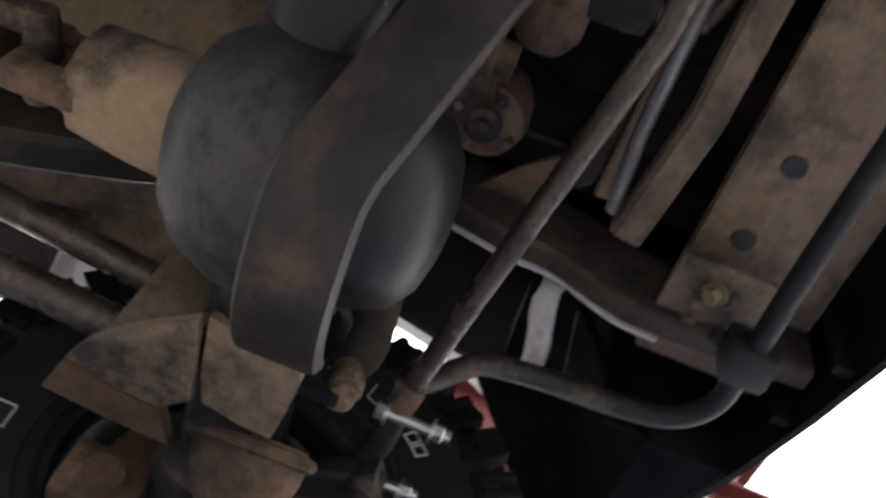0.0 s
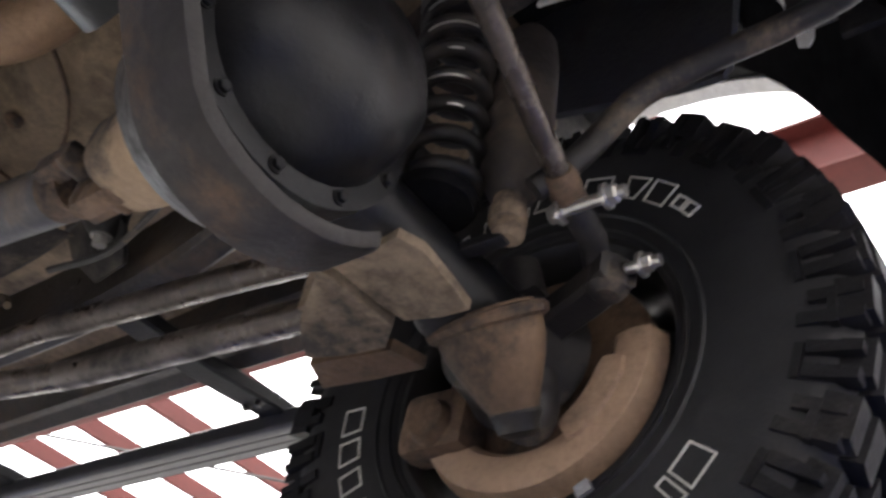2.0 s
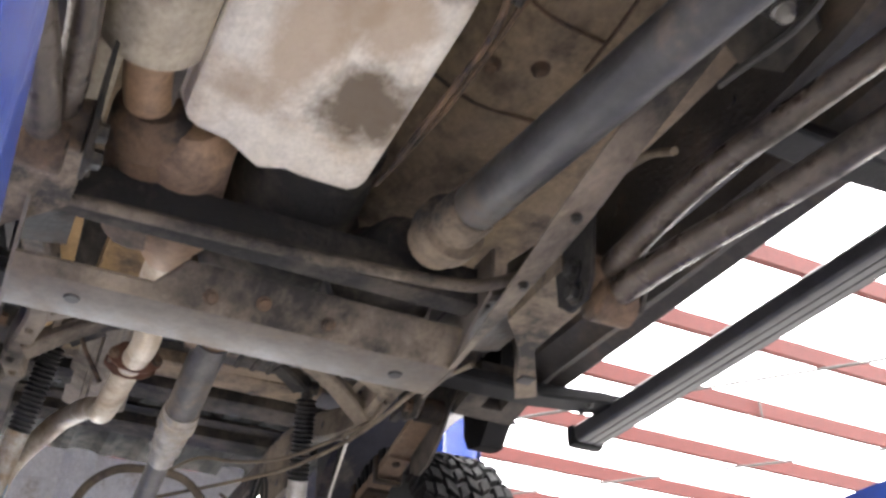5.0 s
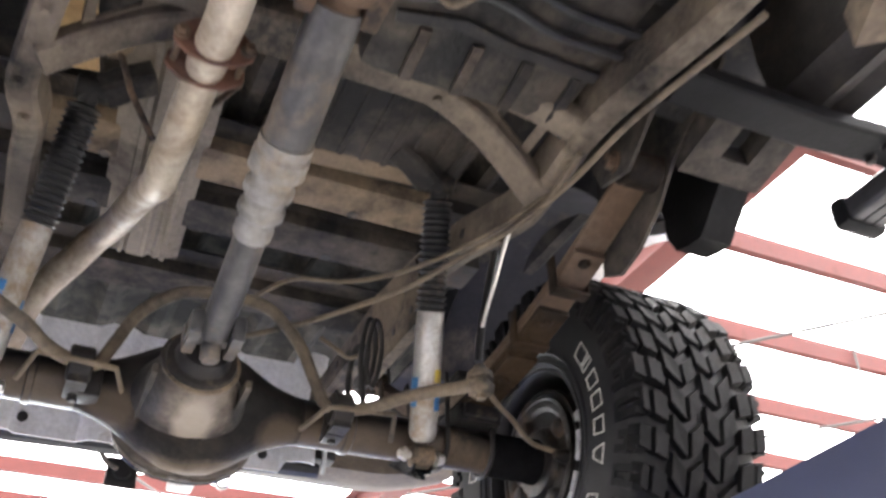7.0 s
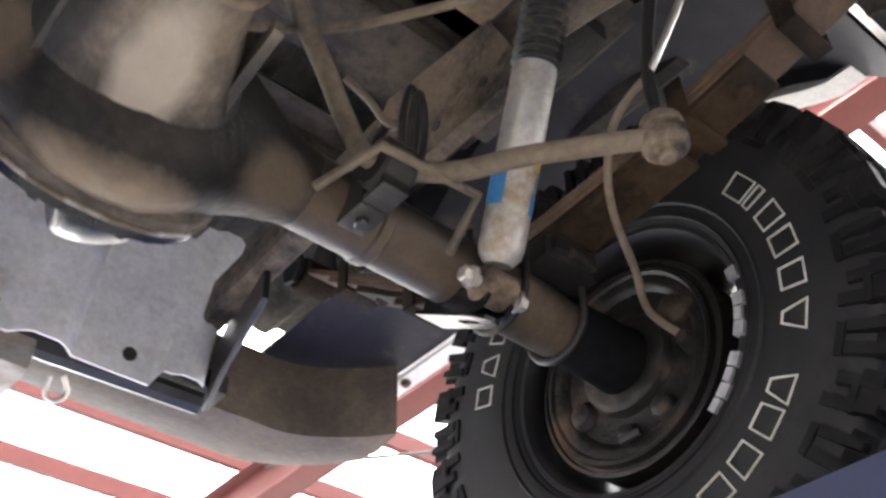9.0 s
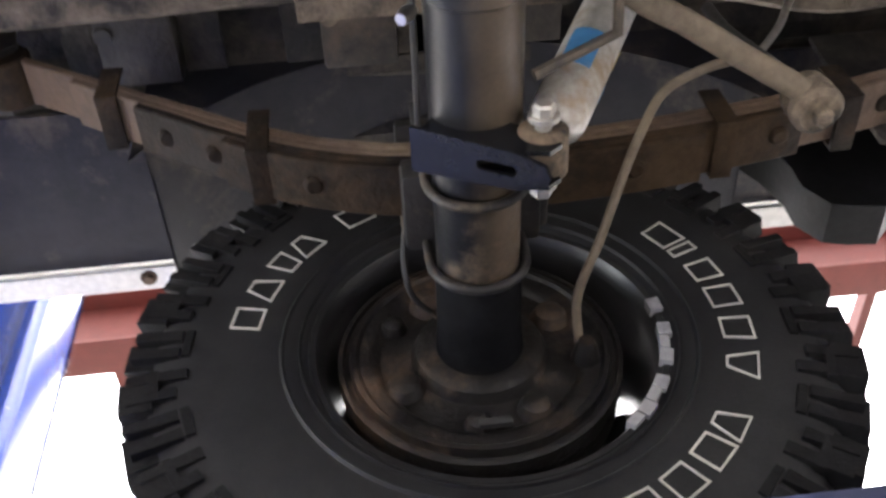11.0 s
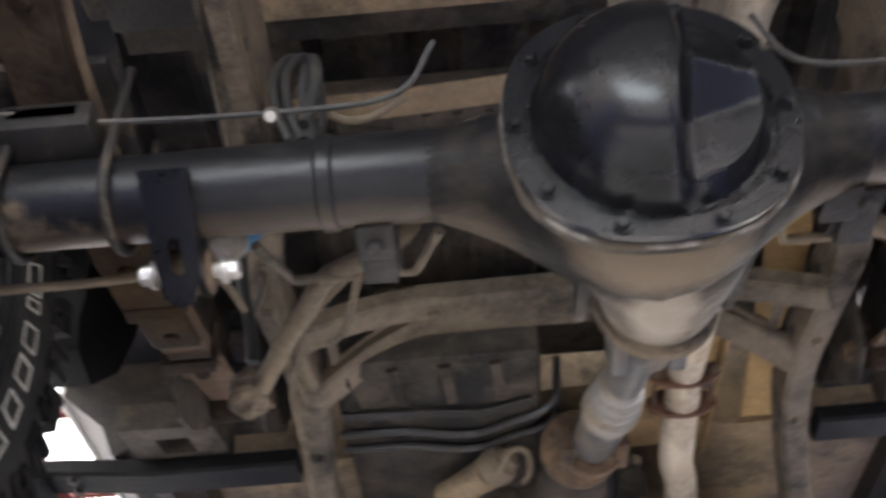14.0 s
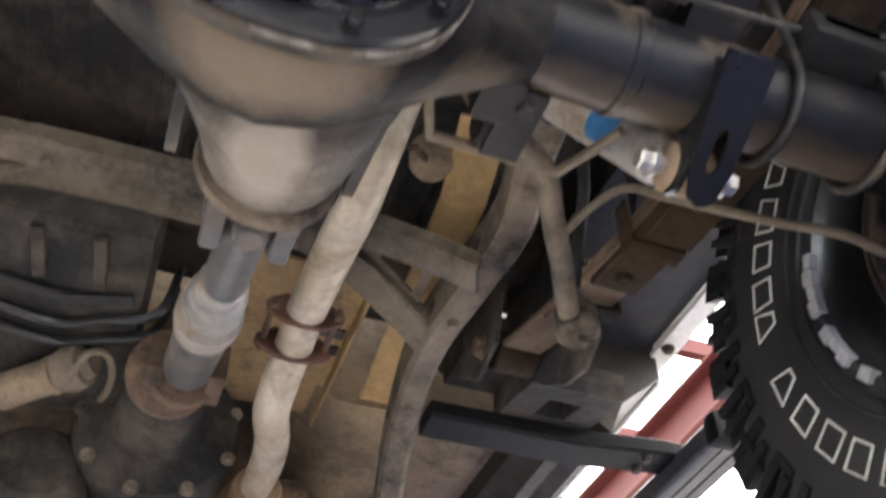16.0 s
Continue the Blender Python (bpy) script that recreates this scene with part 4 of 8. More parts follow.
    for s in (-1, 1):
        bm = B()
        hull = []
        for f, rz, ry in ((0, 0.130, 0.088), (0.2, 0.126, 0.089), (0.4, 0.104, 0.086), (0.54, 0.084, 0.076), (0.68, 0.067, 0.064), (0.82, 0.056, 0.055), (0.94, 0.049, 0.049), (1, 0.0475, 0.0475)):
            o = V((cx, 0.024, 1.980)).lerp(V((cx + s * 0.215, 0.0, 2.0)), f)
            hull.append([o + V((0, ry * math.cos(q), rz * math.sin(q))) for q in [2 * math.pi * k / 36 for k in range(36)]])
        loft(bm, hull)
        part("housing_web", bm, "web", ax)
    # domed cover
    flange = B()
    loft(flange, rings([(-0.012, 0, 0, 0.139, 0.134, 0.85), (-0.012, 0, 0, 0.139, 0.134, 0.85), (0.001, 0, 0, 0.139, 0.134, 0.85)]))
    cover = part("differential_cover", flange, "black_clean", ax, "shiny black domed differential cover")
    bm = B()
    nr, na = 44, 120
    def height(x, z):
        q = math.hypot(x / 0.112, z / 0.110)
        edge = 0.020 + 0.010 * (z / 0.1)
        step_ = 1 / (1 + math.exp(-(x - edge) / 0.0032))
        left = 0.088 * (max(0, 1 - q ** 3.2)) ** 0.6
        run = max(0.0, x - 0.02)
        fold = z - 0.018 + 0.10 * run
        ridge = max(0.0, 1 - fold / 0.055) if fold > 0 else max(0.0, 1 + fold / (0.052 - 0.42 * run)) if run < 0.115 else 0.0
        right = (0.024 + 0.040 * min(1.0, ridge) ** 1.1 * max(0, 1 - run / 0.105)) * min(1.0, max(0, 1 - q ** 6) * 1.8)
        return left * (1 - step_) + right * step_
    verts = [bm.verts.new(V((cx, cy, cz)) - fw * (0.012 + height(0, 0)))]
    loops = []
    for i in range(1, nr + 1):
        f = i / nr
        row = []
        for j in range(na):
            a = 2 * math.pi * j / na
            x = 0.118 * f * math.copysign(abs(math.cos(a)) ** 0.88, math.cos(a))
            z = 0.116 * f * math.copysign(abs(math.sin(a)) ** 0.88, math.sin(a))
            row.append(bm.verts.new(V((cx, cy, cz)) + V((1, 0, 0)) * x + u * z - fw * (0.012 + height(x, z))))
        loops.append(row)
    for j in range(na):
        bm.faces.new((verts[0], loops[0][j], loops[0][(j + 1) % na]))
        for a, b in zip(loops, loops[1:]):
            bm.faces.new((a[j], b[j], b[(j + 1) % na], a[(j + 1) % na]))
    part("cover_dome", bm, "black_clean", cover)
    for k in range(10):
        a = radians(90 + 18 + 36 * k)
        bm = B()
        p = V((cx, cy, cz)) + V((1, 0, 0)) * 0.128 * math.copysign(abs(math.cos(a)) ** 0.9, math.cos(a)) + u * 0.124 * math.copysign(abs(math.sin(a)) ** 0.9, math.sin(a)) - fw * 0.012
        bolt(bm, p, -fw, 0.007, 0.006)
        part("cover_bolt", bm, "black_clean", cover)
    bm = B()
    loft(bm, rings([(0.0015, 0, -0.001, 0.1405, 0.1355, 0.85), (0.004, 0, -0.001, 0.1418, 0.1365, 0.85), (0.0065, 0, -0.001, 0.1405, 0.1355, 0.85)]))
    part("gasket_bead", bm, "sealant", cover, "grey sealant bead round the flange")
    return ax


rear_axle()


# ---- rear suspension ----
def leaf_springs():
    def zc(y):
        """Height of the main leaf's underside along the truck."""
        if y < 0:
            return 2.07 + (1.30 * y * y if y > -0.32 else 0.133 + 0.72 * (-0.32 - y))
        return 2.07 + 0.26 * y * y
    for s in (-1, 1):
        sp = thing("leaf_spring", "rust-brown dusty leaf spring pack clamped on the axle", "leaf spring", (s * 0.555, 0, 2.1), "leaf springs")
        for i, (y0, y1) in enumerate([(-0.27, 0.27), (-0.38, 0.40), (-0.47, 0.54), (-0.56, 0.70)]):
            bm = B()
            pts = [(s * 0.555, y0 + (y1 - y0) * k / 16, zc(y0 + (y1 - y0) * k / 16) + 0.0135 * i + 0.007) for k in range(17)]
            bar(bm, pts, 0.066, 0.0125)
            part("leaf", bm, "spring" if i < 2 else "spring_rust", sp)
        for y in (-0.42, -0.23, 0.30, 0.46):
            z = zc(y)
            bm = B()
            n0 = 0.0 if abs(y) < 0.3 else 0.0135
            for a, b in (((-0.038, n0 - 0.006), (0.038, n0 + 0.002)), ((-0.038, n0 - 0.006), (-0.034, 0.082)), ((0.034, n0 - 0.006), (0.038, 0.082))):
                box(bm, (s * 0.555 + a[0], y - 0.013, z + a[1]), (s * 0.555 + b[0], y + 0.013, z + b[1]), bev=0.0015)
            part("rebound_clip", bm, "spring", sp)
        for y in (-0.345, -0.285, -0.17, 0.19, 0.37, 0.52):
            bm = B()
            off = 0.0135 * (0 if abs(y) < 0.26 else 1 if abs(y) < 0.40 else 2)
            stepped(bm, (s * 0.553, y, zc(y) + off + 0.004), (s * 0.553, y, zc(y) + off - 0.006), [(0, 0.012), (0.6, 0.012), (1, 0.008)], 12)
            part("leaf_rivet", bm, "spring", sp)
        bm = B()
        box(bm, (s * 0.555 - 0.04, -0.075, 2.045), (s * 0.555 + 0.04, 0.085, 2.072), bev=0.006)
        part("spring_block", bm, "black_dirty", sp)
        bm = B()
        box(bm, (s * 0.58 - 0.075, -0.075, 2.135), (s * 0.58 + 0.075, 0.075, 2.152), bev=0.006)
        part("clamp_plate", bm, "black_dirty", sp)
        for y, z in ((0.715, zc(0.70) + 0.05), (-0.575, zc(-0.56) + 0.05)):
            bm = B()
            stepped(bm, (s * 0.52, y, z), (s * 0.59, y, z), [(0, 0.03), (0.05, 0.034), (0.95, 0.034), (1, 0.03)], 20)
            part("spring_eye", bm, "spring", sp)
        # front hanger: a folded box with a square window, shackle at the back
        hg = thing("spring_hanger", "dusty riveted steel spring hanger with a square window", "spring hanger", (s * 0.56, 0.75, 2.3), "spring hangers")
        bm = B()
        for x in (0.505, 0.598):
            m = basis((s * x, 0.72, 2.30), (0, 1, 0), (0, 0, 1))
            prism(bm, [(-0.05, -0.075), (0.03, -0.095), (0.09, -0.05), (0.20, 0.04), (0.24, 0.12), (-0.16, 0.12), (-0.09, 0.02)] if x < 0.55 else [(-0.20, -0.15), (-0.15, -0.175), (-0.09, -0.16), (-0.02, -0.115), (0.04, -0.05), (0.20, 0.04), (0.24, 0.12), (-0.18, 0.12), (-0.19, 0.02)], 0.007, m)
            part("side_plate", bm, "dirt_dark", hg)
            bm = B()
        box(bm, (s * 0.55 - 0.05, 0.80, 2.30), (s * 0.55 + 0.05, 0.90, 2.40), bev=0.006)
        part("hanger_box", bm, "horn", hg)
        bm = B()
        m = basis((s * 0.69, 0.835, 2.275), (0, 0.97, 0.2), (s, 0, 0.0))
        o = [(-0.085, -0.085), (0.085, -0.085), (0.085, 0.085), (-0.085, 0.085)]
        i_ = [(-0.035, -0.03), (0.035, -0.03), (0.035, 0.03), (-0.035, 0.03)]
        ring_plate(bm, o, i_, 0.05, m)
        part("square_bracket", bm, "dirt_dark", hg, "square-holed cab mount box")
        bm = B()
        bolt(bm, (s * 0.502, 0.715, zc(0.7) + 0.05), (-s, 0, 0), 0.016, 0.014)
        part("eye_bolt", bm, "rusty", hg)
        sh = thing("spring_shackle", "dark dusty rear spring shackle", "shackle", (s * 0.555, -0.6, 2.4), "spring shackles")
        for x in (0.513, 0.597):
            bm = B()
            m = basis((s * x, -0.60, 2.49), (0, 0.25, -1), (0, 1, 0))
            prism(bm, [(-0.08, -0.03), (0.07, -0.03), (0.09, 0), (0.07, 0.03), (-0.08, 0.03), (-0.1, 0)], 0.008, m)
            part("link_plate", bm, "black_dirty", sh)


def shocks():
    for s in (-1, 1):
        a, b = V((s * 0.425, 0.055, 1.945)), V((s * 0.352, 0.318, 2.44))
        sk = thing("rear_shock", "silver gas shock with blue label and black ribbed boot", "shock absorber", a, "rear shock absorbers")
        d = (b - a).normalized()
        L = (b - a).length
        bm = B()
        stepped(bm, a + d * 0.03, a + d * 0.30, [(0, 0.018), (0.04, 0.027), (0.08, 0.029), (0.97, 0.029), (1, 0.026)], 28)
        part("shock_body", bm, "chrome", sk)
        e1 = d.cross(V((s, 0, 0))).normalized()
        e2 = d.cross(e1)
        for f0, f1, a0, a1, mt in ((0.095, 0.122, 200, 262, "sticker"), (0.098, 0.118, 285, 330, "sticker"), (0.130, 0.162, 275, 345, "sticker"), (0.128, 0.150, 215, 250, "sticker"), (0.152, 0.178, 195, 262, "sticker_y"), (0.165, 0.185, 300, 340, "sticker"), (0.10, 0.16, 60, 130, "sticker")):
            bm = B()
            ring = lambda r, f: [a + d * f + (e1 * math.cos(radians(q)) + e2 * math.sin(radians(q))) * r for q in range(a0, a1 + 1, 8)]
            loft(bm, [ring(0.0291, f0) + ring(0.0296, f0)[::-1], ring(0.0291, f1) + ring(0.0296, f1)[::-1]])
            part("shock_label", bm, mt, sk, "worn remnant of a printed label")
        bm = B()
        prof = [(0, 0.022)]
        for k in range(18):
            prof += [((k + 0.15) / 18, 0.026), ((k + 0.5) / 18, 0.033), ((k + 0.85) / 18, 0.026)]
        prof += [(1, 0.022)]
        stepped(bm, a + d * 0.292, a + d * (L - 0.035), prof, 22)
        part("shock_boot", bm, "boot", sk, "black ribbed rubber boot")
        bm = B()
        stepped(bm, a + d * (L - 0.04), a + d * (L - 0.005), [(0, 0.016), (1, 0.02)], 16)
        stepped(bm, b - V((0.03, 0, 0)), b + V((0.03, 0, 0)), [(0, 0.016), (0.05, 0.021), (0.95, 0.021), (1, 0.016)], 18)
        part("upper_eye", bm, "black_dirty", sk)
        bm = B()
        stepped(bm, a - V((0.024, 0, 0)), a + V((0.024, 0, 0)), [(0, 0.019), (0.06, 0.024), (0.94, 0.024), (1, 0.019)], 20)
        part("lower_eye", bm, "mud", sk)
        bm = B()
        stepped(bm, a - V((0.047, 0, 0)), a + V((0.047, 0, 0)), [(0, 0.008), (1, 0.008)], 10)
        bolt(bm, a - V((0.036, 0, 0)), (-1, 0, 0), 0.011, 0.012)
        bolt(bm, a + V((0.036, 0, 0)), (1, 0, 0), 0.011, 0.012)
        part("lower_bolt", bm, "zinc", sk, "bright zinc plated bolt")
        bm = B()
        bar(bm, [b + V((-s * 0.02, 0, 0.0)), b + V((-s * 0.06, 0.02, 0.02)), b + V((-s * 0.10, 0.03, 0.04))], 0.06, 0.05)
        solo("shock_mount", bm, "dirt_dark", "dusty upper shock mount on the frame rail", "shock mount", "shock mounts")


def sway_bar():
    sb = thing("rear_sway_bar", "dusty rear anti-roll bar bent round the differential", "anti-roll bar", (0, 0.1, 2.1))
    half = [(-0.425, 0.332, 1.985), (-0.405, 0.308, 1.983), (-0.372, 0.253, 1.993), (-0.335, 0.195, 2.0), (-0.302, 0.142, 2.0), (-0.26, 0.112, 1.995), (-0.21, 0.085, 2.005), (-0.185, 0.075, 2.055), (-0.155, 0.07, 2.125), (-0.115, 0.082, 2.165), (-0.065, 0.108, 2.183), (0.0, 0.115, 2.188)]
    full = half + [(0.025 - x, y, z) for x, y, z in half[-2::-1]]
    bm = B()
    tube(bm, full, 0.0125, 12, 4)
    part("bar", bm, "hose", sb)
    for x in (-0.235, 0.26):
        bm = B()
        stepped(bm, (x - 0.022, 0.092, 1.998), (x + 0.022, 0.092, 1.998), [(0, 0.028), (0.1, 0.033), (0.9, 0.033), (1, 0.028)], 18)
        part("bushing", bm, "black_dirty", sb)
        bm = B()
        box(bm, (x - 0.018, 0.03, 1.955), (x + 0.018, 0.108, 1.963), bev=0.002)
        box(bm, (x - 0.018, 0.10, 1.955), (x + 0.018, 0.108, 2.02), bev=0.002)
        bolt(bm, (x, 0.045, 1.956), (0, 0, -1), 0.009, 0.009)
        part("clamp", bm, "black_dirty", sb)
    for s, x in ((-1, -0.425), (1, 0.45)):
        bm = B()
        stepped(bm, (x, 0.328, 1.962), (x, 0.328, 2.02), [(0, 0.020), (0.12, 0.026), (0.3, 0.026), (0.34, 0.018), (0.46, 0.018), (0.5, 0.026), (0.75, 0.024), (0.85, 0.014), (1, 0.012)], 20)
        bolt(bm, (x, 0.328, 1.964), (0, 0, -1), 0.010, 0.010)
        part("end_bushing", bm, "dirt", sb)
        bm = B()
        tube(bm, [(x, 0.325, 2.03), (x - s * -0.01, 0.32, 2.10), (x + s * 0.03, 0.32, 2.20), (x + s * 0.045, 0.33, 2.29)], 0.008, 10, 3)
        part("end_link", bm, "black_dusty", sb, "dusty black drop link")


def driveshaft():
    ds = thing("rear_driveshaft", "grey steel rear driveshaft with slip joint collars", "driveshaft", (0.066, 0.3, 1.99))
    a, b = V((0.068, 0.285, 1.994)), V((0.064, 0.93, 2.235))
    d = (b - a).normalized()
    bm = B()
    stepped(bm, a, a.lerp(b, 0.335), [(0, 0.020), (0.06, 0.027), (0.12, 0.027), (1, 0.027)], 28)
    part("rear_tube", bm, "shaft", ds)
    bm = B()
    for x in (-1, 1):
        c = a + V((x * 0.036, 0, 0))
        box(bm, (c.x - 0.011, c.y - 0.03, c.z - 0.024), (c.x + 0.011, c.y + 0.05, c.z + 0.024), bev=0.006)
    stepped(bm, a - V((0.05, 0, 0)), a + V((0.05, 0, 0)), [(0, 0.016), (1, 0.016)], 16)
    stepped(bm, a + V((0, 0, -0.046)), a + V((0, 0, 0.046)), [(0, 0.014), (0.08, 0.018), (0.92, 0.018), (1, 0.014)], 16)
    part("rear_joint", bm, "shaft", ds)
    bm = B()
    stepped(bm, a.lerp(b, 0.325), a.lerp(b, 0.60), [(0, 0.028), (0.03, 0.032), (0.11, 0.032), (0.15, 0.0295), (0.22, 0.030), (0.26, 0.038), (0.33, 0.038), (0.37, 0.031), (0.43, 0.031), (0.47, 0.040), (0.55, 0.040), (0.59, 0.033), (0.66, 0.033), (0.70, 0.0455), (0.86, 0.0455), (0.89, 0.040), (0.93, 0.043), (1, 0.043)], 30)
    part("slip_collar", bm, "steel", ds)
    bm = B()
    stepped(bm, a.lerp(b, 0.59), a.lerp(b, 0.93), [(0, 0.0395), (1, 0.0395)], 30)
    part("front_tube", bm, "shaft", ds)
    bm = B()
    stepped(bm, a.lerp(b, 0.92), b, [(0, 0.039), (0.3, 0.030), (0.5, 0.030), (0.55, 0.056), (1, 0.060)], 26)
    for x in (-1, 1):
        c = b + V((x * 0.048, 0.0, 0))
        box(bm, (c.x - 0.014, c.y - 0.06, c.z - 0.04), (c.x + 0.014, c.y + 0.02, c.z + 0.03), bev=0.006)
    part("front_joint", bm, "rusty", ds)


def brake_lines():
    for s in (-1, 1):
        bm = B()
        tube(bm, [(s * 0.72, 0.112, 1.979), (s * 0.655, 0.11, 1.992), (s * 0.60, 0.138, 2.018), (s * 0.54, 0.165, 2.046), (s * 0.503, 0.19, 2.075), (s * 0.478, 0.225, 2.115), (s * 0.455, 0.27, 2.118), (s * 0.438, 0.318, 2.108)], 0.0055, 8, 5)
        solo("parking_brake_cable", bm, "hose", "dusty sheathed parking brake cable to the drum", "cable", "parking brake cables")
        bm = B()
        tube(bm, [(s * 0.715, -0.045, 2.045), (s * 0.66, -0.075, 2.035), (s * 0.60, -0.075, 2.06), (s * 0.50, -0.055, 2.06), (s * 0.30, -0.052, 2.055), (s * 0.2, -0.06, 2.06), (s * 0.16, -0.09, 2.10)], 0.0035, 6, 5)
        solo("brake_pipe", bm, "wire", "thin dark brake pipe along the axle tube", "brake pipe", "brake pipes")
    bm = B()
    tube(bm, [(0.02, 0.02, 2.13), (-0.13, 0.09, 2.168), (-0.225, 0.21, 2.172), (-0.285, 0.317, 2.169), (-0.33, 0.448, 2.165), (-0.40, 0.53, 2.20), (-0.445, 0.66, 2.225), (-0.455, 0.85, 2.225), (-0.45, 1.15, 2.16)], 0.0058, 8, 5)
    solo("brake_cable", bm, "hose", "long dusty cable slung along the frame rail", "cable")
    bm = B()
    tube(bm, [(-0.03, 0.10, 2.20), (-0.10, 0.16, 2.23), (-0.20, 0.22, 2.215), (-0.29, 0.34, 2.20), (-0.38, 0.47, 2.22), (-0.435, 0.60, 2.235)], 0.005, 8, 5)
    solo("brake_hose", bm, "hose", "looping dusty brake hose over the axle", "brake hose")
    bm = B()
    tube(bm, [(-0.43, 0.72, 2.24), (-0.435, 0.56, 2.225), (-0.44, 0.42, 2.27), (-0.455, 0.36, 2.30)], 0.006, 8, 5)
    solo("brake_pipe", bm, "hose", "dusty pipe clipped along the frame rail", "brake pipe", "brake pipes")
    bm = B()
    tube(bm, [(-0.30, 0.04, 2.05), (-0.30, 0.03, 2.10), (-0.315, 0.02, 2.18), (-0.30, -0.01, 2.20), (-0.29, -0.03, 2.13), (-0.30, -0.03, 2.06)], 0.007, 8, 5)
    solo("vent_hose", bm, "wire", "looped black hose above the axle tube", "hose")
    bm = B()
    stepped(bm, (-0.327, -0.052, 2.055), (-0.327, -0.064, 2.035), [(0, 0.006), (0.4, 0.008), (1, 0.006)], 14)
    solo("brake_union", bm, "zinc", "bright zinc brake pipe union on the axle tube", "pipe union")


def hose_loop():
    lp = thing("hose_loop", "black looped vent hose hanging by the frame bracket", "hose", (-0.31, 0.03, 2.1))
    for d in (0.0, 0.014):
        bm = B()
        tube(bm, [(-0.300 - d, 0.03, 2.095), (-0.294 - d, 0.035, 2.137), (-0.298 - d, 0.035, 2.20), (-0.312 - d, 0.03, 2.256), (-0.328 - d, 0.022, 2.245), (-0.335 - d, 0.015, 2.20), (-0.328 - d, 0.015, 2.14), (-0.312 - d, 0.02, 2.095)], 0.0055, 10, 5)
        part("loop", bm, "wire", lp)
    bm = B()
    tube(bm, [(-0.20, 0.04, 2.18), (-0.235, 0.045, 2.158), (-0.262, 0.04, 2.146), (-0.285, 0.036, 2.155)], 0.005, 8, 5)
    part("branch", bm, "hose", lp)


def bright_pipe():
    bm = B()
    tube(bm, [(-0.452, 0.45, 2.30), (-0.445, 0.41, 2.24), (-0.439, 0.375, 2.178), (-0.436, 0.345, 2.135), (-0.436, 0.32, 2.105)], 0.0046, 8, 5)
    solo("brake_pipe", bm, "zinc", "bright bare metal brake pipe bent beside the rail", "brake pipe", "brake pipes")


def exhaust():
    ex = thing("exhaust_pipe", "pale dusty exhaust tailpipe bent over the rear axle", "exhaust pipe", (0.2, 0.7, 2.25))
    bm = B()
    tube(bm, [(0.205, 0.70, 2.215), (0.208, 0.55, 2.21), (0.212, 0.45, 2.207), (0.213, 0.38, 2.218), (0.222, 0.27, 2.272), (0.234, 0.16, 2.312), (0.248, 0.06, 2.335), (0.277, -0.012, 2.335), (0.309, -0.062, 2.305), (0.351, -0.111, 2.26), (0.377, -0.152, 2.222), (0.390, -0.20, 2.183), (0.402, -0.252, 2.155), (0.42, -0.34, 2.135), (0.45, -0.50, 2.13), (0.49, -0.75, 2.14)], 0.030, 20, 5)
    part("tailpipe", bm, "exhaust", ex)
    bm = B()
    tube(bm, [(0.205, 0.70, 2.214), (0.205, 0.76, 2.20), (0.205, 0.86, 2.185), (0.212, 0.93, 2.19), (0.235, 1.03, 2.21), (0.245, 1.12, 2.215), (0.245, 1.25, 2.21)], 0.030, 20, 5)
    part("link_pipe", bm, "exhaust", ex)
    for y in (0.690, 0.757):
        bm = B()
        m = basis((0.205, y, 2.213 - 0.2 * (y - 0.7)), (1, 0, 0), (0, 0.2, 1))
        prism(bm, [(-0.058, -0.010), (-0.050, -0.017), (-0.032, -0.030), (0.0, -0.034), (0.032, -0.030), (0.050, -0.017), (0.058, -0.010), (0.058, 0.010), (0.032, 0.032), (-0.032, 0.032), (-0.058, 0.010)], 0.007, m)
        part("flange", bm, "flange_rust", ex, "rust-brown exhaust flange")
    for x in (-0.048, 0.048):
        bm = B()
        stepped(bm, (0.205 + x, 0.672, 2.217), (0.205 + x, 0.775, 2.20), [(0, 0.0055), (1, 0.0055)], 8)
        bolt(bm, (0.205 + x, 0.686, 2.213), (0, -1, 0), 0.009, 0.010)
        bolt(bm, (0.205 + x, 0.761, 2.202), (0, 1, 0), 0.009, 0.010)
        part("flange_bolt", bm, "rusty", ex)
    bm = B()
    stepped(bm, (0.245, 1.20, 2.212), (0.30, 1.60, 2.225), [(0, 0.042), (0.04, 0.048), (0.2, 0.05), (0.24, 0.075), (0.9, 0.08), (1, 0.05)], 24)
    part("muffler_neck", bm, "exhaust_hot", ex)
    bm = B()
    tube(bm, [(0.20, 0.52, 2.26), (0.15, 0.50, 2.33), (0.115, 0.48, 2.40)], 0.006, 8)
    tube(bm, [(0.235, 0.40, 2.29), (0.29, 0.44, 2.35), (0.33, 0.50, 2.40)], 0.006, 8)
    part("hanger_rod", bm, "rusty", ex)
    bm = B()
    stepped(bm, (0.335, 0.50, 2.385), (0.335, 0.50, 2.44), [(0, 0.028), (0.2, 0.034), (0.8, 0.034), (1, 0.028)], 18)
    part("rubber_hanger", bm, "tan", ex)


leaf_springs()
shocks()
sway_bar()
driveshaft()
brake_lines()
hose_loop()
bright_pipe()
exhaust()


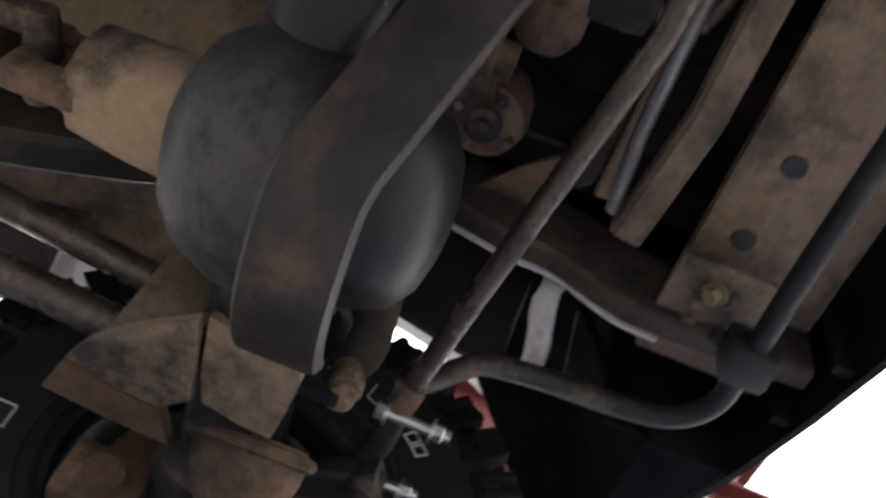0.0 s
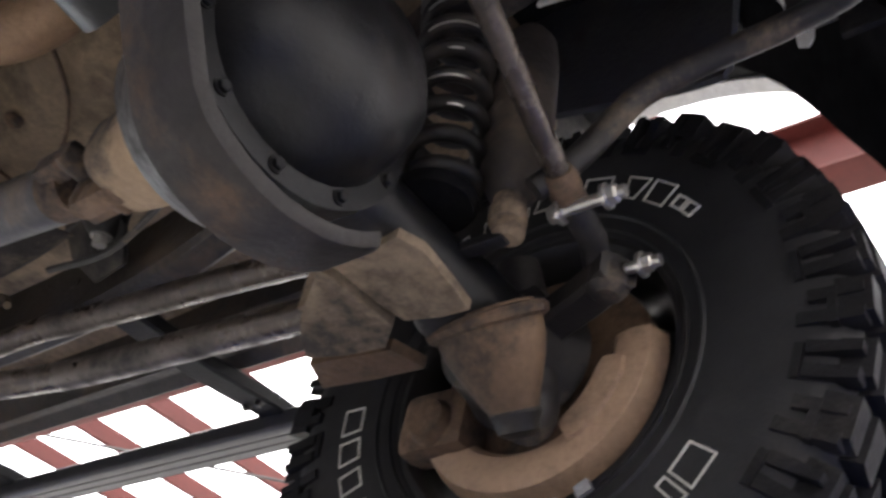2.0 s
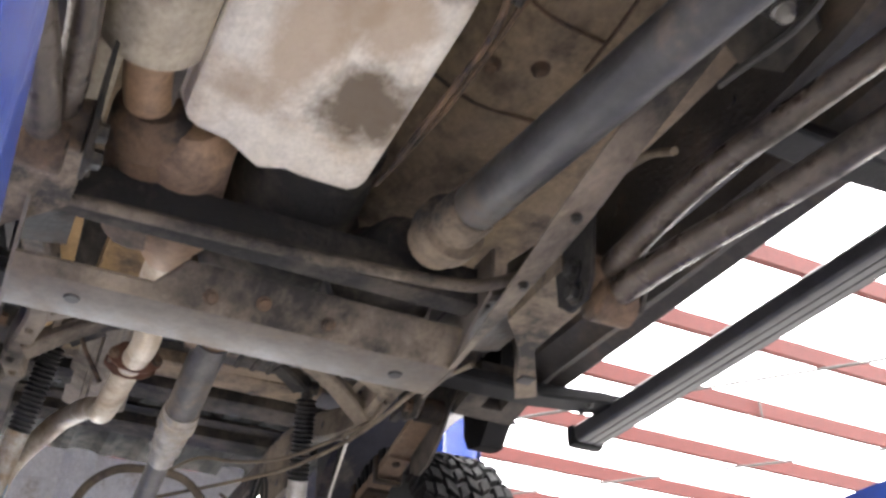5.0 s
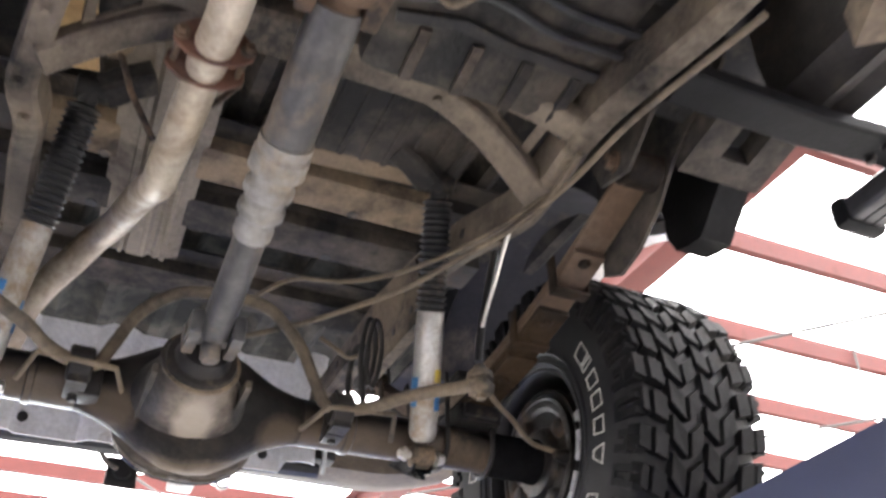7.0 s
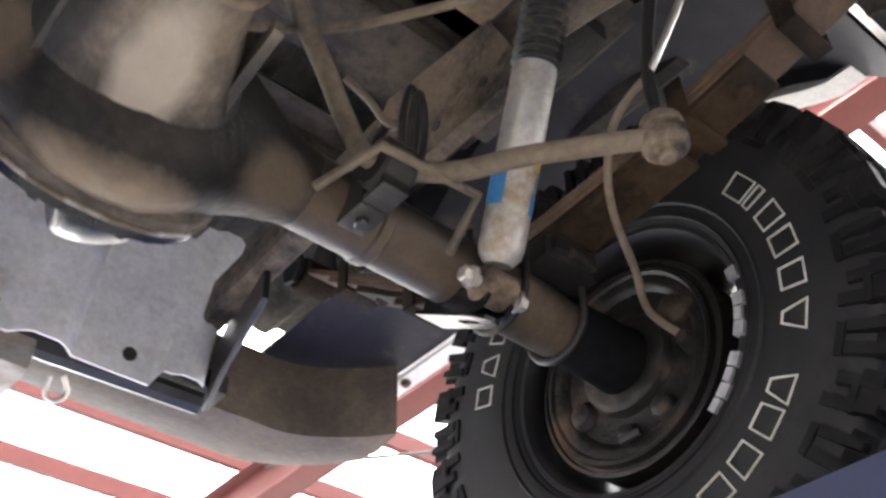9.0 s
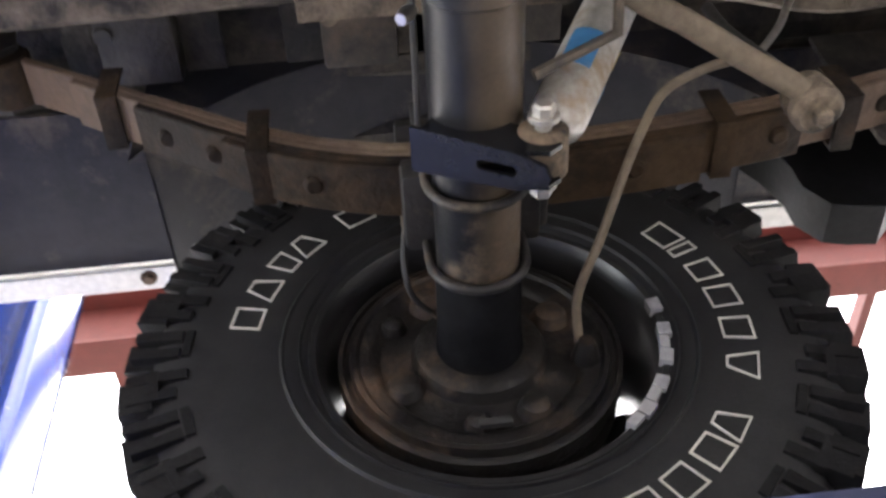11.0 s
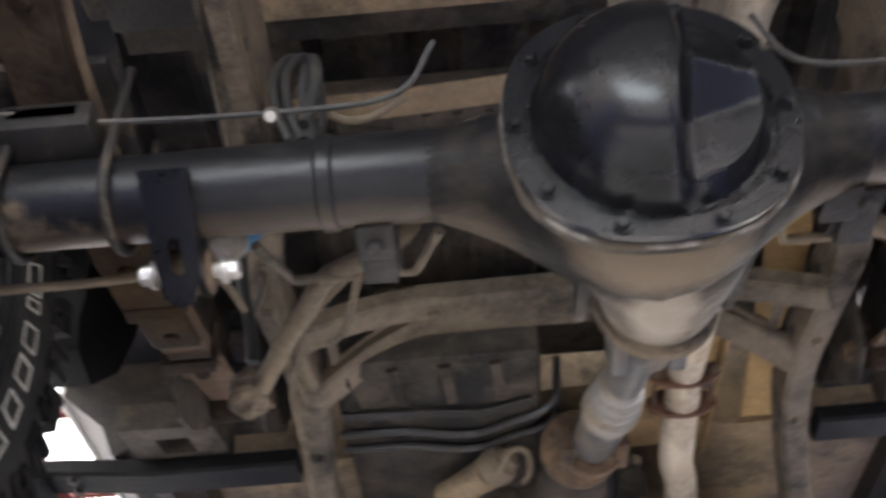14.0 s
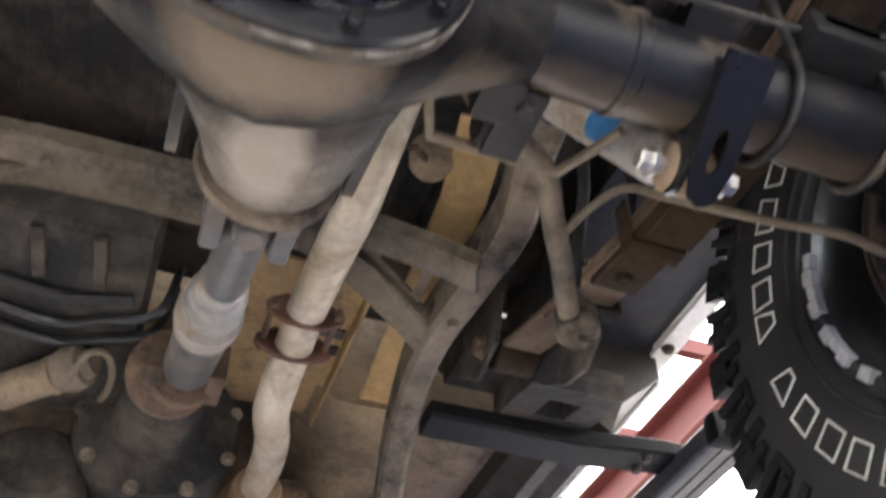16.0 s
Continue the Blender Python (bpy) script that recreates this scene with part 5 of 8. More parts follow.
# ---- frame and body ----
RAIL = [(3.55, 2.40), (3.35, 2.392), (3.275, 2.395), (3.20, 2.427), (3.14, 2.446), (3.06, 2.451), (2.97, 2.478), (2.75, 2.42), (2.45, 2.27), (2.15, 2.19), (1.6, 2.19), (1.3, 2.235), (1.05, 2.268), (0.80, 2.287), (0.62, 2.296), (0.48, 2.302), (0.35, 2.325), (0.20, 2.375), (-0.1, 2.43), (-0.45, 2.42), (-0.95, 2.40)]


def frame_rails():
    for s in (-1, 1):
        ob = thing("frame_rail", "dusty brown steel ladder frame rail kicked up over the axle", "frame rail", (s * 0.44, 1, 2.2), "frame rails")
        bm = B()
        def side(y):
            end = 0.443 if s < 0 else 0.515
            knots = [(-2, 0.445), (0.2, 0.442), (0.35, 0.436), (0.5, 0.458), (0.66, 0.437), (0.82, 0.428), (1.0, 0.455), (1.3, end), (4, end)]
            for (a, xa), (b, xb) in zip(knots, knots[1:]):
                if y <= b:
                    return s * (xa + (xb - xa) * (y - a) / (b - a))
        pts = catmull([(side(y), y, z) for y, z in RAIL], 4)
        bar(bm, [q for q in pts if q.y < 1.42], 0.050, 0.085)
        part("rear_rail", bm, "rail", ob)
        bm = B()
        bar(bm, [q for q in pts if 1.36 < q.y < 2.68], 0.0615, 0.1415)
        part("front_rail", bm, "oily", ob, "darker middle part of the rail")
        bm = B()
        bar(bm, [q - V((s * 0.025 * min(1.0, (q.y - 2.60) / 0.2), 0, 0)) for q in pts if q.y > 2.60], 0.040, 0.142)
        part("front_horn", bm, "horn", ob, "dark mottled front part of the rail")
        bm = B()
        prism(bm, [(-0.17, 2.222), (0.06, 2.214), (0.141, 2.218), (0.165, 2.262), (0.12, 2.38), (-0.12, 2.42), (-0.185, 2.30)], 0.006, basis((s * 0.386, 0, 0), (0, 1, 0), (0, 0, 1)))
        prism(bm, [(-0.17, 2.216), (0.141, 2.212), (0.141, 2.218), (-0.17, 2.222)], 0.026, basis((s * 0.396, 0, 0), (0, 1, 0), (0, 0, 1)))
        bb = part("bump_stop_bracket", bm, "dirt", ob, "dusty pierced bracket under the rail")
        # dark discs on the plate stand in for the shade inside its holes
        for y, z in ((-0.10, 2.262), (0.0, 2.255), (0.10, 2.258)):
            bm = B()
            stepped(bm, (s * 0.3835, y, z), (s * 0.3815, y, z), [(0, 0.009), (1, 0.009)], 14)
            part("hole", bm, "wire", bb)
        # rail holes are dark discs on the face for their shaded depth
        for y, z in ((1.25, 2.24), (0.98, 2.275), (0.70, 2.292), (0.55, 2.30), (0.30, 2.34), (-0.2, 2.43), (-0.5, 2.42), (2.05, 2.19), (1.75, 2.18)):
            bm = B()
            r = 0.0305 if y > 1.4 else 0.0245
            stepped(bm, (side(y) - s * r, y, z), (side(y) - s * (r + 0.003), y, z), [(0, 0.011), (1, 0.011)], 14)
            part("punched_hole", bm, "wire", ob)
        for y, z in ((0.90, 2.238), (0.68, 2.250), (0.50, 2.257), (0.40, 2.268)):
            bm = B()
            bolt(bm, (side(y), y, z), (0, 0, -1), 0.008, 0.006)
            part("rivet", bm, "rail", ob)


def crossmembers():
    cm = thing("rear_crossmember", "dusty arched steel crossmember ahead of the rear axle", "crossmember", (0, 0.6, 2.35))
    bm = B()
    bar(bm, [(-0.23, 0.662, 2.372), (0.0, 0.662, 2.376), (0.23, 0.662, 2.372)], 0.098, 0.05)
    part("beam", bm, "rail", cm)
    for s in (-1, 1):
        # each end parts into two legs that come down to the rail, with a pierced gusset between them
        for end, mid in (((0.432, 0.752, 2.262), (0.33, 0.722, 2.325)), ((0.438, 0.565, 2.258), (0.33, 0.606, 2.325))):
            bm = B()
            bar(bm, catmull([(s * 0.19, 0.662 + (mid[1] - 0.662) * 0.35, 2.371), (s * 0.25, 0.662 + (mid[1] - 0.662) * 0.6, 2.358), (s * mid[0], *mid[1:]), (s * end[0], *end[1:])], 4), 0.060, 0.036)
            part("leg", bm, "rail", cm)
        bm = B()
        m = basis((s * 0.30, 0.662, 2.350), (s, 0, -0.52), (0, 1, 0))
        ring_plate(bm, [(-0.05, -0.03), (0.10, -0.06), (0.10, 0.06), (-0.05, 0.03)], [(0.012, -0.008), (0.082, -0.034), (0.082, 0.034), (0.012, 0.008)], 0.006, m)
        part("gusset", bm, "rail", cm)
    for x in (-0.20, 0.22):
        bm = B()
        bolt(bm, (x, 0.64, 2.352), (0, 0, -1), 0.010, 0.010)
        part("bolt", bm, "rail", cm)

    # transmission crossmember, wide and low
    tm = thing("transmission_crossmember", "dusty grey-tan pressed steel transmission crossmember", "crossmember", (0, 1.4, 2.0))
    def strip(path, ys, mat_name, name, th=0.006):
        bm = B()
        top = [[V((x, y, z)) for (y, z) in ys(x)] for x in path]
        rings = []
        for row in top:
            rings.append(row + [p + V((0, 0, th)) for p in reversed(row)])
        loft(bm, rings)
        return part(name, bm, mat_name, tm)
    xs = [-0.272, -0.262, -0.1, 0.02, 0.06, 0.1, 0.3, 0.5]
    def sole(x):
        return [(1.268, 2.016), (1.274, 1.998), (1.278, 1.996), (1.386, 1.996), (1.392, 1.999)]
    def web(x):
        top = max(0.0, min(1.0, (0.285 - x) / 0.045))
        return [(1.392, 1.999), (1.40, 2.004), (1.410 + 0.020 * top, 2.013 + 0.030 * top), (1.414 + 0.026 * top, 2.016 + 0.040 * top)]
    strip(xs, sole, "sole", "sole_flange")
    strip(sorted(xs + [0.24, 0.262, 0.285]), web, "rail", "web")
    for x, y, z in ((0.10, 1.418, 2.026), (-0.02, 1.412, 2.020), (0.19, 1.412, 2.018)):
        bm = B()
        bolt(bm, (x, y, z), (0, 0.75, -0.6), 0.010, 0.008)
        part("web_bolt", bm, "rusty", tm)
    bm = B()
    tube(bm, [(0.5, 1.487, 2.088), (0.1, 1.50, 2.088), (-0.20, 1.53, 2.090), (-0.27, 1.55, 2.098), (-0.33, 1.545, 2.13), (-0.40, 1.52, 2.17)], 0.012, 10, 4)
    part("edge_flange", bm, "rail", tm)
    bm = B()
    box(bm, (-0.30, 1.45, 2.08), (0.5, 1.50, 2.16), bev=0.006)
    part("front_web", bm, "dirt_dark", tm)
    # shade in the drain holes, drawn as dark discs under the flange
    for x, y, z in ((-0.185, 1.335, 1.9945), (0.40, 1.345, 1.9945)):
        bm = B()
        stepped(bm, (x, y, z), (x, y, z - 0.003), [(0, 0.014), (1, 0.012)], 14)
        part("drain_hole", bm, "wire", tm)
    for s, x in ((-1, -0.275), (1, 0.503)):
        bm = B()
        prism(bm, [(1.266, 1.994), (1.392, 1.994), (1.45, 2.04), (1.545, 2.085), (1.56, 2.17), (1.30, 2.17), (1.262, 2.03)], 0.006, basis((x, 0, 0), (0, 1, 0), (0, 0, 1)))
        part("end_plate", bm, "sole", tm)
        bm = B()
        bar(bm, [(x + s * 0.003, 1.40, 2.11), (x + s * 0.07, 1.40, 2.13), (s * 0.43, 1.40, 2.15)], 0.24, 0.05)
        part("end_foot", bm, "oily", tm)
    br = thing("crossmember_brace", "flat grey dusty brace running forward from the crossmember", "brace", (-0.26, 1.4, 2.0))
    bm = B()
    pts = catmull([(-0.272, 1.395, 1.998), (-0.250, 1.60, 1.998), (-0.246, 1.74, 2.018), (-0.246, 1.88, 2.05), (-0.262, 2.02, 2.11), (-0.29, 2.16, 2.18)], 4)
    rings = []
    for k, p in enumerate(pts):
        w = 0.008 + 0.027 * min(1.0, max(0.0, (p.y - 1.5) / 0.35))
        rings.append([p + V((-w, 0, 0.004 + 0.3 * w)), p + V((-w, 0, 0.3 * w)), p + V((w, 0, -0.3 * w)), p + V((w, 0, 0.004 - 0.3 * w))])
    loft(bm, rings)
    part("strap", bm, "rail", br)
    for y, z in ((1.70, 2.006), (1.86, 2.038)):
        bm = B()
        bolt(bm, (-0.246, y, z), (0, 0, -1), 0.007, 0.005)
        part("strap_bolt", bm, "oily", br)

    # bed cross sills
    for y, h, mt in ((0.09, 0.07, "tan"), (-0.10, 0.06, "dirt_dark"), (-0.42, 0.08, "dirt_dark"), (0.95, 0.06, "dirt_dark")):
        cs = thing("bed_sill", "tan dusted pressed sill under the truck bed", "bed sill", (0, y, 2.53), "bed sills")
        bm = B()
        box(bm, (-0.46, y - 0.06, 2.515), (0.46, y + 0.055, 2.515 + h), bev=0.010)
        part("sill", bm, mt, cs)
        # each sill is drawn in three lengths, the outer two darker
        for e in (-1, 1):
            bm = B()
            box(bm, (min(e * 0.455, e * 0.635), y - 0.058, 2.518), (max(e * 0.455, e * 0.635), y + 0.053, 2.512 + h), bev=0.008)
            part("sill_end", bm, "oily", cs, "darker outer end of the sill")
        for e in (-1, 1):
            bm = B()
            box(bm, (-0.635, y + e * 0.085 - 0.03, 2.552), (0.635, y + e * 0.085 + 0.03, 2.560), bev=0.002)
            part("sill_flange", bm, "dirt_dark", cs)
        # sill holes drawn as dark discs, nothing is cut
        for x in (-0.258, 0.30, -0.55):
            bm = B()
            stepped(bm, (x, y - 0.045, 2.517), (x, y - 0.045, 2.513), [(0, 0.014), (1, 0.013)], 14)
            part("punched_hole", bm, "wire", cs)


def body():
    fl = thing("bed_floor", "dark dusty corrugated truck bed floor seen from below", "truck bed", (0, 0, 2.62))
    bm = B()
    rings = []
    for y in (1.04, -1.0):
        row = []
        x = -0.92
        while x < 0.921:
            f = (x * 7.0) % 1.0
            row.append(V((x, y, 2.598 if f < 0.45 else 2.628)))
            x += 0.0143 * 2
        rings.append(row + [V((0.92, y, 2.66)), V((-0.92, y, 2.66))])
    loft(bm, rings)
    part("floor_panel", bm, "dirt_dark", fl)
    for s in (-1, 1):
        bm = B()
        pts = []
        for a in range(30, 151, 10):
            pts.append((0.02 + 0.50 * math.cos(radians(a)), 2.16 + 0.46 * math.sin(radians(a))))
        rings = [[V((s * x, y, z)) for y, z in pts] for x in (0.66, 0.98)]
        ring2 = [[V((s * x, 0.02 + (y - 0.02) * 1.012, 2.16 + (z - 2.16) * 1.012)) for y, z in pts] for x in (0.98, 0.66)]
        for A, Bq in zip(rings + ring2, (rings + ring2)[1:]):
            va = [bm.verts.new(p) for p in A]
            vb = [bm.verts.new(p) for p in Bq]
            for i in range(len(va) - 1):
                bm.faces.new((va[i], va[i + 1], vb[i + 1], vb[i]))
        part("wheel_housing", bm, "bluish", fl, "dark smooth inner wheel arch")
        bm = B()
        m = basis((s * 0.66, 0.02, 2.16), (0, 1, 0), (0, 0, 1))
        poly = [(0.50 * math.cos(radians(a)), 0.46 * math.sin(radians(a))) for a in range(25, 156, 10)]
        poly = [(0.50, 0.12), *poly, (-0.50, 0.12), (-0.60, 0.46), (0.60, 0.46)]
        half = len(poly)
        for q in range(1, 14):
            a, b = poly[q], poly[q + 1]
            prism(bm, [a, b, (b[0], 0.465), (a[0], 0.465)], 0.004, m)
        part("inner_side", bm, "bluish", fl)
        # outer quarter panel with its turned lip, cut away round the wheel
        bm = B()
        def lower(y):
            d = abs(y - 0.02)
            arch = 2.05 + math.sqrt(max(0.0, 0.52 ** 2 - d * d)) if d < 0.52 else 0
            return max(2.475, arch)
        rings = []
        for k in range(49):
            y = -1.05 + 2.08 * k / 48
            z = lower(y)
            rings.append([V((s * 0.945, y, z)), V((s * 0.985, y, z - 0.004)), V((s * 0.995, y, z + 0.05)), V((s * 1.0, y, 2.95)), V((s * 0.99, y, 2.95)), V((s * 0.982, y, z + 0.06)), V((s * 0.975, y, z + 0.012)), V((s * 0.945, y, z + 0.008))])
        loft(bm, rings)
        part("quarter_panel", bm, "body_white", fl, "white bed side with turned lower lip")
        bm = B()
        for k in (-0.486, -0.80, 0.62, 0.86):
            bolt(bm, (s * 0.962, k, 2.473), (0, 0, -1), 0.010, 0.008)
        part("lip_bolt", bm, "rusty", fl)
        for y0, y1 in ((0.45, 1.03), (-1.03, -0.41)):
            bm = B()
            box(bm, (min(s * 0.655, s * 0.945), y0, 2.492), (max(s * 0.655, s * 0.945), y1, 2.500), bev=0.002)
            part("splash_panel", bm, "bluish", fl)

    cab = thing("cab_floor", "tan dusted pressed steel cab floor seen from below", "cab floor", (0, 2, 2.5))
    bm = B()
    rings = []
    for y, dz in ((1.10, 0.0), (1.5, 0.0), (1.9, 0.0), (2.3, 0.02), (2.6, 0.10), (2.75, 0.25)):
        row = []
        for k in range(41):
            x = -0.80 + 1.6 * k / 40
            tun = 0.13 * math.exp(-((x - 0.10) / 0.20) ** 4)
            rib = 0.006 * math.sin(x * 17) * (1 - tun / 0.13)
            row.append(V((x, y, 2.36 + dz + tun + rib)))
        rings.append(row + [V((0.80, y, 2.62 + dz)), V((-0.80, y, 2.62 + dz))])
    loft(bm, rings)
    part("floor_pan", bm, "tan", cab)
    for s in (-1, 1):
        bm = B()
        rings = []
        for y in (0.90, 1.5, 2.0, 2.42):
            rings.append([V((s * a, y, z)) for a, z in ((0.70, 2.40), (0.712, 2.315), (0.742, 2.288), (0.748, 2.264), (0.755, 2.264), (0.762, 2.290), (0.80, 2.296), (0.826, 2.277), (0.833, 2.280), (0.862, 2.345), (0.955, 2.425), (0.962, 2.9), (0.70, 2.9))])
        loft(bm, rings)
        part("rocker", bm, "oily", cab, "dusty rocker sill with pinch weld")
        bm = B()
        box(bm, (min(s * 0.964, s * 0.976), 0.92, 2.43), (max(s * 0.964, s * 0.976), 2.45, 2.95), bev=0.004)
        part("door_skin", bm, "body_white", cab)
    for pts in ([(-0.10, 2.28, 2.378), (-0.20, 2.20, 2.366), (-0.27, 2.06, 2.361), (-0.29, 1.86, 2.360)], [(-0.06, 1.98, 2.39), (-0.16, 1.94, 2.366), (-0.28, 1.93, 2.361)], [(-0.05, 1.72, 2.39), (-0.16, 1.70, 2.366), (-0.30, 1.71, 2.361)]):
        bm = B()
        tube(bm, pts, 0.0038, 8, 5)
        part("floor_seam", bm, "rusty", cab, "brown sealed floor seam")
    for x, y in ((-0.17, 2.08), (-0.22, 1.83), (-0.14, 1.80)):
        bm = B()
        stepped(bm, (x, y, 2.364), (x, y, 2.352), [(0, 0.018), (0.6, 0.016), (1, 0.010)], 16)
        part("floor_plug", bm, "rusty", cab)

    # step bars
    for s in (-1, 1):
        st = thing("step_bar", "black ribbed side step on two angled brackets", "side step", (s * 0.86, 1.6, 2.14), "side steps")
        bm = B()
        zb, xc = 0.085, 1.0
        sec = [(-0.055, 2.135), (-0.05, 2.128)]
        for k in range(3):
            x = -0.045 + 0.032 * k
            sec += [(x, 2.126), (x + 0.026, 2.126), (x + 0.027, 2.132), (x + 0.031, 2.132)]
        sec += [(0.055, 2.130), (0.058, 2.140), (0.055, 2.170), (-0.05, 2.172), (-0.057, 2.165)]
        loft(bm, [[V((s * (xc + 0.78 * a), y, z + zb)) for a, z in sec] for y in (0.775, 0.795, 2.07, 2.085)])
        part("tread_board", bm, "step", st)
        for y in (0.775, 2.085):
            bm = B()
            box(bm, (s * xc - 0.050, y - 0.02, 2.118 + zb), (s * xc + 0.050, y + 0.02, 2.178 + zb), bev=0.014)
            part("end_cap", bm, "plastic", st)
        for y in (0.93, 1.98):
            bm = B()
            bar(bm, [(s * 1.03, y, 2.262), (s * 0.93, y, 2.262), (s * 0.75, y, 2.245), (s * 0.48, y, 2.245)], 0.075, 0.035)
            part("support_arm", bm, "plastic", st)
            bm = B()
            for dy in (-0.02, 0.02):
                bolt(bm, (s * 0.90, y + dy, 2.243), (0, 0, -1), 0.009, 0.009)
            part("arm_bolt", bm, "black_dirty", st)


def tank():
    tk = thing("fuel_tank", "dark smooth fuel tank strapped inside the frame rail", "fuel tank", (-0.2, 0.95, 2.3))
    bm = B()
    box(bm, (-0.40, 0.70, 2.295), (-0.02, 1.22, 2.50), bev=0.035)
    part("tank_shell", bm, "dirt_dark", tk)
    bm = B()
    box(bm, (-0.40, 0.285, 2.465), (-0.01, 0.72, 2.56), bev=0.02)
    part("upper_shell", bm, "dirt_dark", tk)
    for k in range(8):
        bm = B()
        x = -0.375 + 0.048 * k
        bar(bm, [(x, 0.30, 2.466), (x + 0.01, 0.70, 2.466)], 0.014, 0.012)
        part("moulded_rib", bm, "dirt_dark", tk)
    bm = B()
    bar(bm, [(-0.40, 0.282, 2.474), (-0.25, 0.278, 2.470), (-0.01, 0.262, 2.470)], 0.05, 0.008)
    part("rear_lip", bm, "tan", tk, "tan dust-caked rear lip")
    for x in (-0.37, -0.28, -0.19, -0.10):
        bm = B()
        bar(bm, [(x - 0.004, 0.72, 2.292), (x, 0.74, 2.287), (x + 0.004, 0.81, 2.287), (x + 0.006, 0.83, 2.292)], 0.020, 0.012)
        part("moulded_rib", bm, "horn", tk, "dust-edged moulded rib")
    bm = B()
    bar(bm, [(-0.39, 0.845, 2.289), (-0.24, 0.85, 2.287), (-0.14, 0.865, 2.287), (-0.04, 0.84, 2.289)], 0.022, 0.010)
    part("moulded_step", bm, "black_dirty", tk)
    for dy in (0.0, 0.05):
        bm = B()
        tube(bm, [(-0.40, 0.905 + dy, 2.287), (-0.28, 0.905 + dy, 2.285), (-0.20, 0.925 + dy, 2.285), (-0.14, 0.93 + dy, 2.285), (-0.08, 0.90 + dy, 2.285), (0.0, 0.875 + dy, 2.30), (0.02, 0.87 + dy, 2.40)], 0.008, 8, 4)
        part("strap", bm, "black", tk, "glossy black tank strap")
    sh = thing("heat_shield", "pale ribbed heat shield above the exhaust pipe", "heat shield", (0.2, 0.2, 2.5))
    bm = B()
    rings = []
    for y in (0.44, 0.0, -0.30):
        row = []
        for k in range(25):
            x = 0.115 + 0.06 * (y - 0.4) + 0.195 * k / 24
            row.append(V((x, y, 2.50 + (0.008 if k in (8, 9, 16, 17) else 0.0) + 0.02 * ((k - 12) / 12) ** 2)))
        rings.append(row + [p + V((0, 0, 0.004)) for p in reversed(row)])
    loft(bm, rings)
    part("shield_panel", bm, "shield_dusty", sh)
    for x in (0.155, 0.205, 0.255):
        bm = B()
        bar(bm, [(x, 0.43, 2.499), (x - 0.026, 0.0, 2.499), (x - 0.044, -0.29, 2.499)], 0.012, 0.010)
        part("stiffening_rib", bm, "shield_dusty", sh)
    yp = thing("transmission_shield", "ochre dusted slotted sheet metal shield", "heat shield", (0.28, 0.95, 2.4))
    bm = B()
    box(bm, (0.12, 0.77, 2.39), (0.33, 1.2, 2.40), bev=0.003)
    box(bm, (0.33, 0.77, 2.36), (0.335, 1.2, 2.40), bev=0.002)
    part("shield_panel", bm, "yellow", yp)
    bm = B()
    bar(bm, [(0.385, 0.40, 2.41), (0.41, 0.56, 2.40), (0.43, 0.95, 2.385), (0.47, 1.45, 2.38)], 0.075, 0.008)
    part("side_strip", bm, "yellow", yp)
    # dark boxes on the sheet in place of open, shaded slots
    for y in (0.92, 0.97):
        bm = B()
        box(bm, (0.272, y, 2.384), (0.325, y + 0.025, 2.391), bev=0.002)
        part("slot", bm, "wire", yp)


